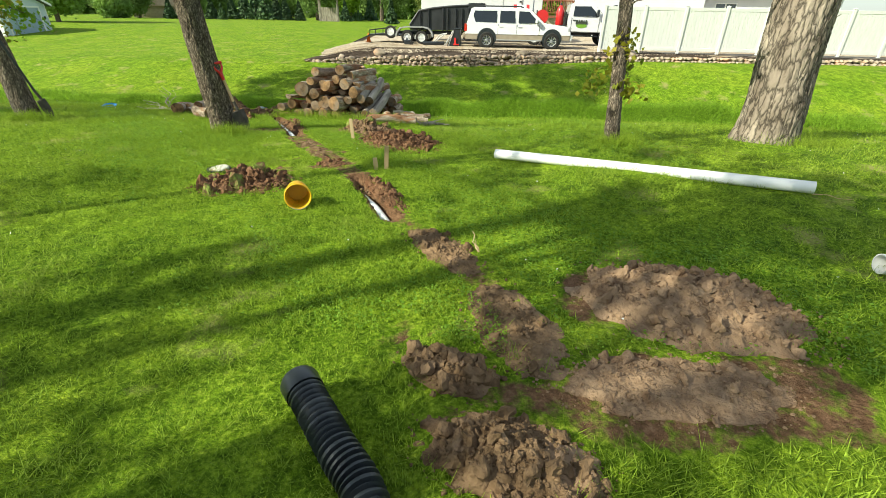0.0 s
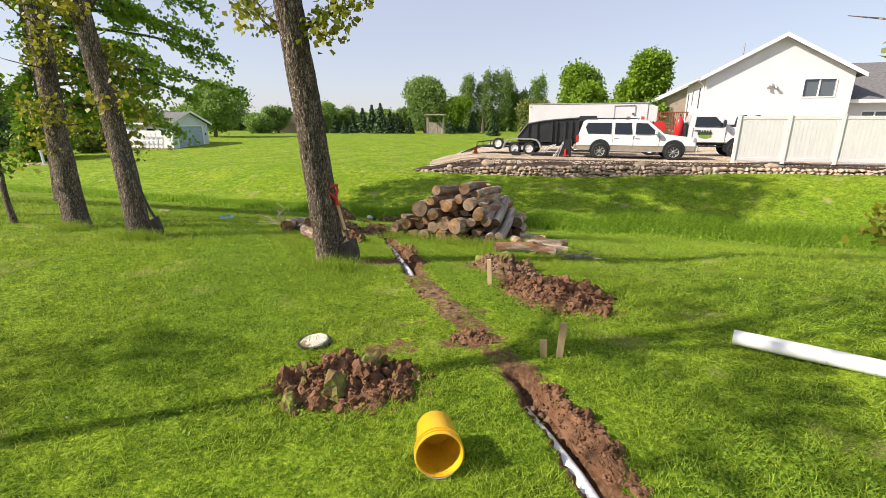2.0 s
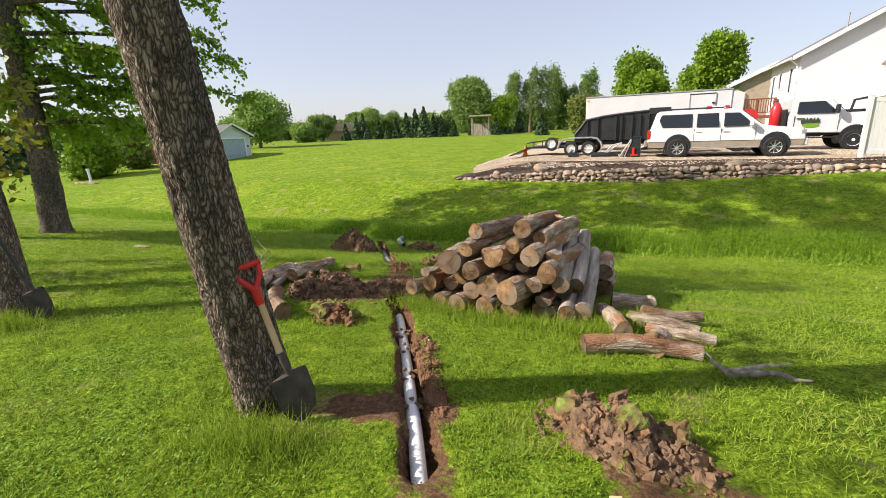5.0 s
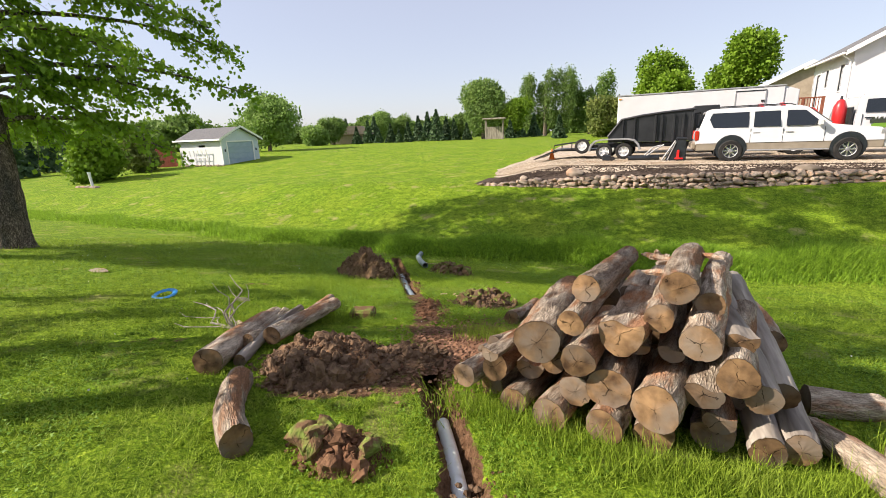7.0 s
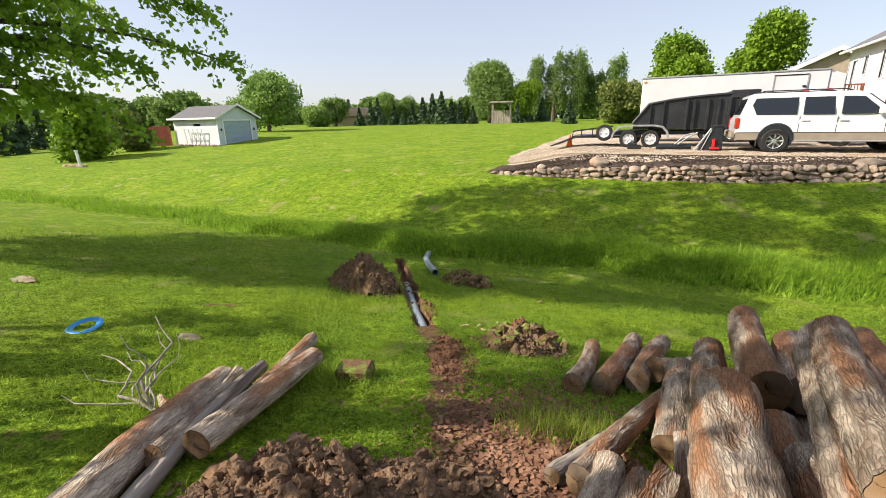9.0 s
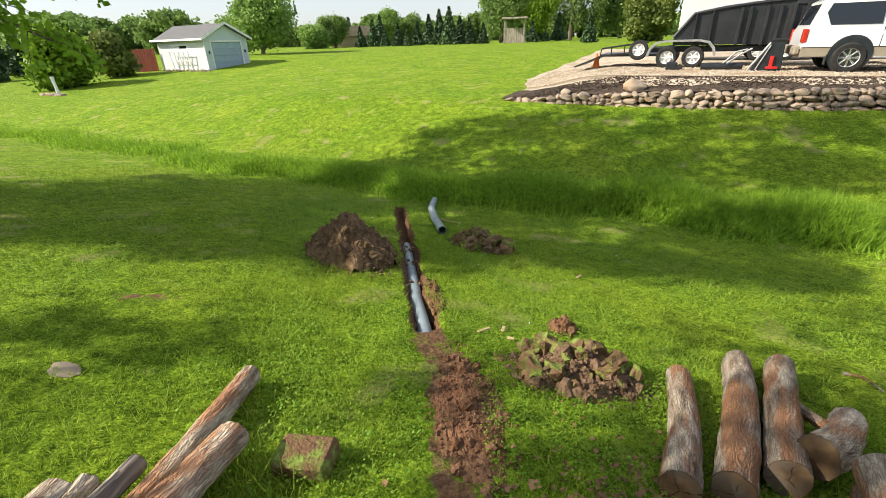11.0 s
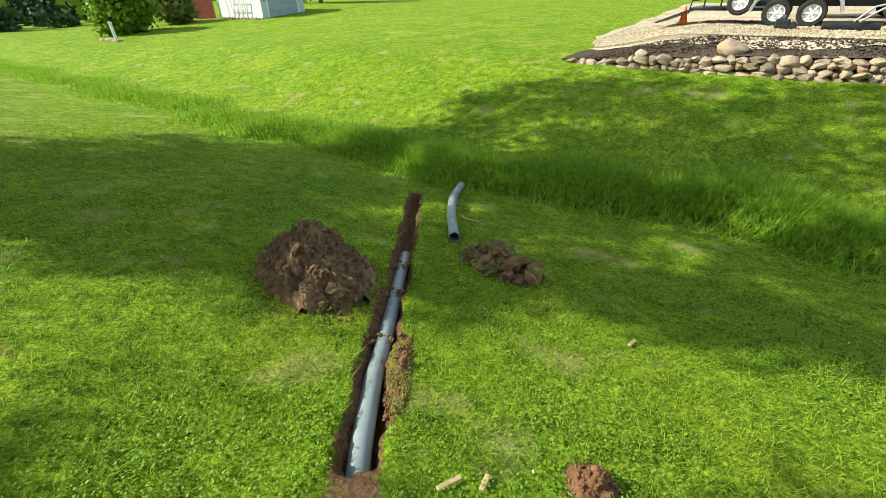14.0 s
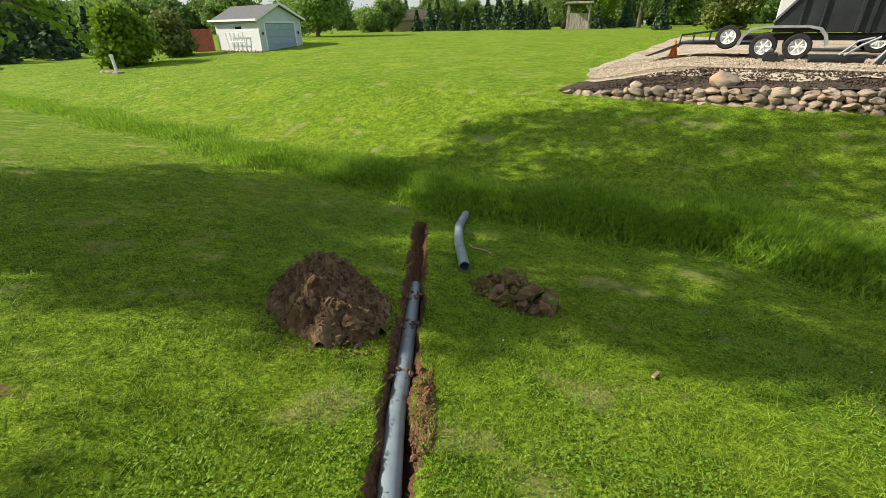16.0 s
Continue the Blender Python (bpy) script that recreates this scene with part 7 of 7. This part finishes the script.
for k, (x, y) in enumerate([(-6.45, 12.3), (-6.86, 12.9), (-7.2, 13.4), (-3.05, 7.2), (-3.5, 7.92), (-0.84, 4.15), (-3.3, 7.62), (-2.8, 6.85)]):
    s = Shape()
    for j in range(9):
        s.lump((0.05 * math.sin(j * 2.1), 0.07 * math.cos(j * 1.7), 0.012 * (j % 3)), (0.022, 0.019, 0.015), j + k, 1, 0.7)
    tagged(single("fallen_soil", s, DARK_SOIL, "crumbs of soil fallen over the trench pipe", "soil", pose(x, y, H(x, y) - 0.065), group="soil on the pipes", smooth=False), kind="stuff")

hose = thing("corrugated_pipe", "black corrugated drain pipe with a capped end", "pipe")
hp = [Vector((-0.34, 1.56, H(-0.34, 1.56) + 0.085)), Vector((-0.11, 1.31, H(-0.11, 1.31) + 0.075)), Vector((0.03, 1.16, H(0.03, 1.16) + 0.07)), Vector((0.20, 0.86, H(0.2, 0.86) + 0.07)), Vector((0.28, 0.45, H(0.28, 0.45) + 0.07)), Vector((0.30, -0.4, H(0.3, -0.4) + 0.07))]
fine, rr = [], []
for i in range(len(hp) - 1):
    for k in range(40):
        u = k / 40
        p0, p1, p2, p3 = hp[max(i - 1, 0)], hp[i], hp[i + 1], hp[min(i + 2, len(hp) - 1)]
        fine.append(0.5 * ((2 * p1) + (p2 - p0) * u + (2 * p0 - 5 * p1 + 4 * p2 - p3) * u * u + (3 * p1 - p0 - 3 * p2 + p3) * u ** 3))
run = 0.0
for i, p in enumerate(fine):
    run += (p - fine[i - 1]).length if i else 0
    rr.append(0.062 + 0.008 * (1 if math.sin(run * 2 * math.pi / 0.026) > 0 else -1))
part("barrel", Shape().tube(fine, rr, 26), BLACK_PLASTIC, hose, smooth=False)
cap_at = Matrix.Translation(fine[0]) @ (fine[0] - fine[3]).to_track_quat('Z', 'Y').to_matrix().to_4x4()
part("end_cap", Shape().lathe([(0.074, -0.05), (0.076, 0.02), (0.068, 0.035), (0, 0.036)], 24, cap_at), BLACK_PLASTIC, hose)

# ---- loose things ----
axis = Vector((0.43, -0.9, 0.10)).normalized()
bm_at = Matrix.Translation((-1.225, 3.56, H(-1.22, 3.56) + 0.104)) @ axis.to_track_quat('Z', 'Y').to_matrix().to_4x4() @ Matrix.Scale(0.82, 4)
bucket = thing("bucket", "yellow plastic bucket lying on its side", "bucket", bm_at)
part("body", Shape().lathe([(0, -0.16), (0.098, -0.16), (0.102, -0.155), (0.120, 0.09), (0.129, 0.09), (0.129, 0.10), (0.122, 0.104), (0.116, 0.10), (0.097, -0.148), (0, -0.150)], 40), YELLOW_PLASTIC, bucket)
for z in (0.045, 0.07):
    part("collar", Shape().lathe([(0.116, z - 0.004), (0.127, z - 0.003), (0.127, z + 0.003), (0.117, z + 0.004)], 40), YELLOW_PLASTIC, bucket)
part("handle", Shape().tube([(0.128 * math.cos(a), 0.128 * math.sin(a) * 0.98, 0.06 - 0.05 * math.sin(a)) for a in np.linspace(math.pi, 2 * math.pi, 16)], [0.003] * 16, 6), GREY_STEEL, bucket)

single("round_lid", Shape().lathe([(0.128, 0.0), (0.130, 0.014), (0.122, 0.026), (0.09, 0.031), (0.0, 0.033)], 32), nmat("sandy_white_lid", (0.50, 0.45, 0.36), (0.74, 0.70, 0.62), 14, 0.9, 0.5, 40, third=(0.22, 0.16, 0.10), tscale=11, tmin=0.5, tmax=0.58), "round pale concrete lid crusted with soil", "lid", pose(-2.435, 4.39, H(-2.43, 4.39) + 0.008, 4, -5) @ Matrix.Scale(0.76, 4))
single("lid_rim", Shape().lathe([(0.132, 0.0), (0.15, 0.0), (0.15, 0.03), (0.132, 0.03)], 32), BLACK_PLASTIC, "dark plastic rim round the concrete lid", "rim", pose(-2.435, 4.39, H(-2.43, 4.39)) @ Matrix.Scale(0.76, 4))

for x, y, h, tl in [(-0.80, 4.80, 0.24, 3), (-0.90, 4.76, 0.12, -4), (-1.585, 6.13, 0.28, -3)]:
    single("stake", Shape().prism([(-0.022, -0.08), (0.022, -0.08), (0.022, h), (-0.022, h)], -0.011, 0.011, None, 0.002), WOOD, "raw wooden marker stake driven into the lawn", "stake", pose(x, y, H(x, y), 0, tl, 15), group="marker stakes")


def spade(label, foot, grip, grip_mat, shaft_mat, long, facing):
    """A digging spade from its blade tip to its handle."""
    a, b = Vector(foot), Vector(grip)
    d = b - a
    L = d.length
    up = d.normalized()
    face = Vector(facing)
    face = (face - up * face.dot(up)).normalized()
    turn = Matrix((face.cross(up), face, up)).transposed()
    t = thing("spade", label, "spade", Matrix.Translation(a) @ turn.to_4x4())
    bl = Shape()
    v, f = [], []
    for i, (z, w, bow) in enumerate([(0.0, 0.03, 0.0), (0.05, 0.085, 0.01), (0.14, 0.105, 0.02), (0.26, 0.105, 0.03), (0.29, 0.10, 0.03), (0.30, 0.03, 0.02)]):
        for j in range(5):
            u = (j - 2) / 2
            v.append((u * w, bow * (1 - u * u), z))
    for i in range(5):
        for j in range(4):
            f.append((i * 5 + j, i * 5 + j + 1, i * 5 + j + 6, i * 5 + j + 5))
    k = len(v)
    v += [(p[0], p[1] + 0.004, p[2]) for p in v]
    f += [tuple(i + k for i in x[::-1]) for x in f]
    bl.add(v, f)
    part("blade", bl, TOOL_STEEL, t, "dark soiled steel blade")
    part("socket", Shape().tube([(0, 0.02, 0.22), (0, 0.012, 0.34), (0, 0, 0.42)], [0.012, 0.02, 0.021], 10), TOOL_STEEL, t)
    end = L if long else L - 0.14
    part("shaft", Shape().tube([(0, 0, 0.38), (0, 0, end)], [0.018, 0.017], 12), shaft_mat, t)
    if not long:
        g = part("handle", Shape().tube([(0, 0, L - 0.22), (0, 0, L - 0.13)], [0.022, 0.026], 12), grip_mat, t, "red D-shaped grip")
        part("grip_bow", Shape().tube([(0, 0, L - 0.14), (-0.055, 0, L - 0.06), (-0.06, 0, L)], [0.018, 0.014, 0.013], 10).tube([(0, 0, L - 0.14), (0.055, 0, L - 0.06), (0.06, 0, L)], [0.018, 0.014, 0.013], 10), grip_mat, g)
        part("grip_bar", Shape().tube([(-0.072, 0, L), (0.072, 0, L)], [0.017, 0.017], 12), grip_mat, g)
    return t


spade("spade with a red D-grip leaning on the trunk", (-3.25, 6.38, H(-3.25, 6.38) + 0.005), (-3.472, 6.33, 0.87), RED_PLASTIC, WOOD, False, (0.92, -0.40, 0))
spade("long-handled dark shovel leaning on the trunk", (-6.70, 6.72, H(-6.7, 6.72) + 0.005), (-6.90, 6.50, 1.20), RED_PLASTIC, BLACK_STEEL, True, (0.95, 0.3, 0))

frisbee = thing("toy_ring", "blue plastic throwing ring lying on grass", "toy", pose(-8.24, 9.5, H(-8.24, 9.5) + 0.02, 8, 4))
part("ring", Shape().lathe([(0.085, 0.0), (0.10, 0.016), (0.125, 0.02), (0.145, 0.008), (0.14, -0.006), (0.12, 0.006), (0.10, 0.004), (0.085, 0.0)], 32), BLUE_PLASTIC, frisbee)
for x, y, s in [(-10.75, 10.0, 0.22), (-7.3, 9.84, 0.12)]:
    single("flat_stone", Shape().lump((0, 0, 0), (s, s * 0.5, 0.02), seed=x, sub=2), STONE, "flat grey stone sunk in the grass", "stone", pose(x, y, H(x, y) + 0.012), group="stones in the lawn")
single("turf_block", Shape().box((0, 0, 0), (0.26, 0.18, 0.10), 0.02), SOD, "cut block of turf beside the logs", "turf", pose(-5.6, 10.0, H(-5.6, 10.0) + 0.05, 0, 0, 20))
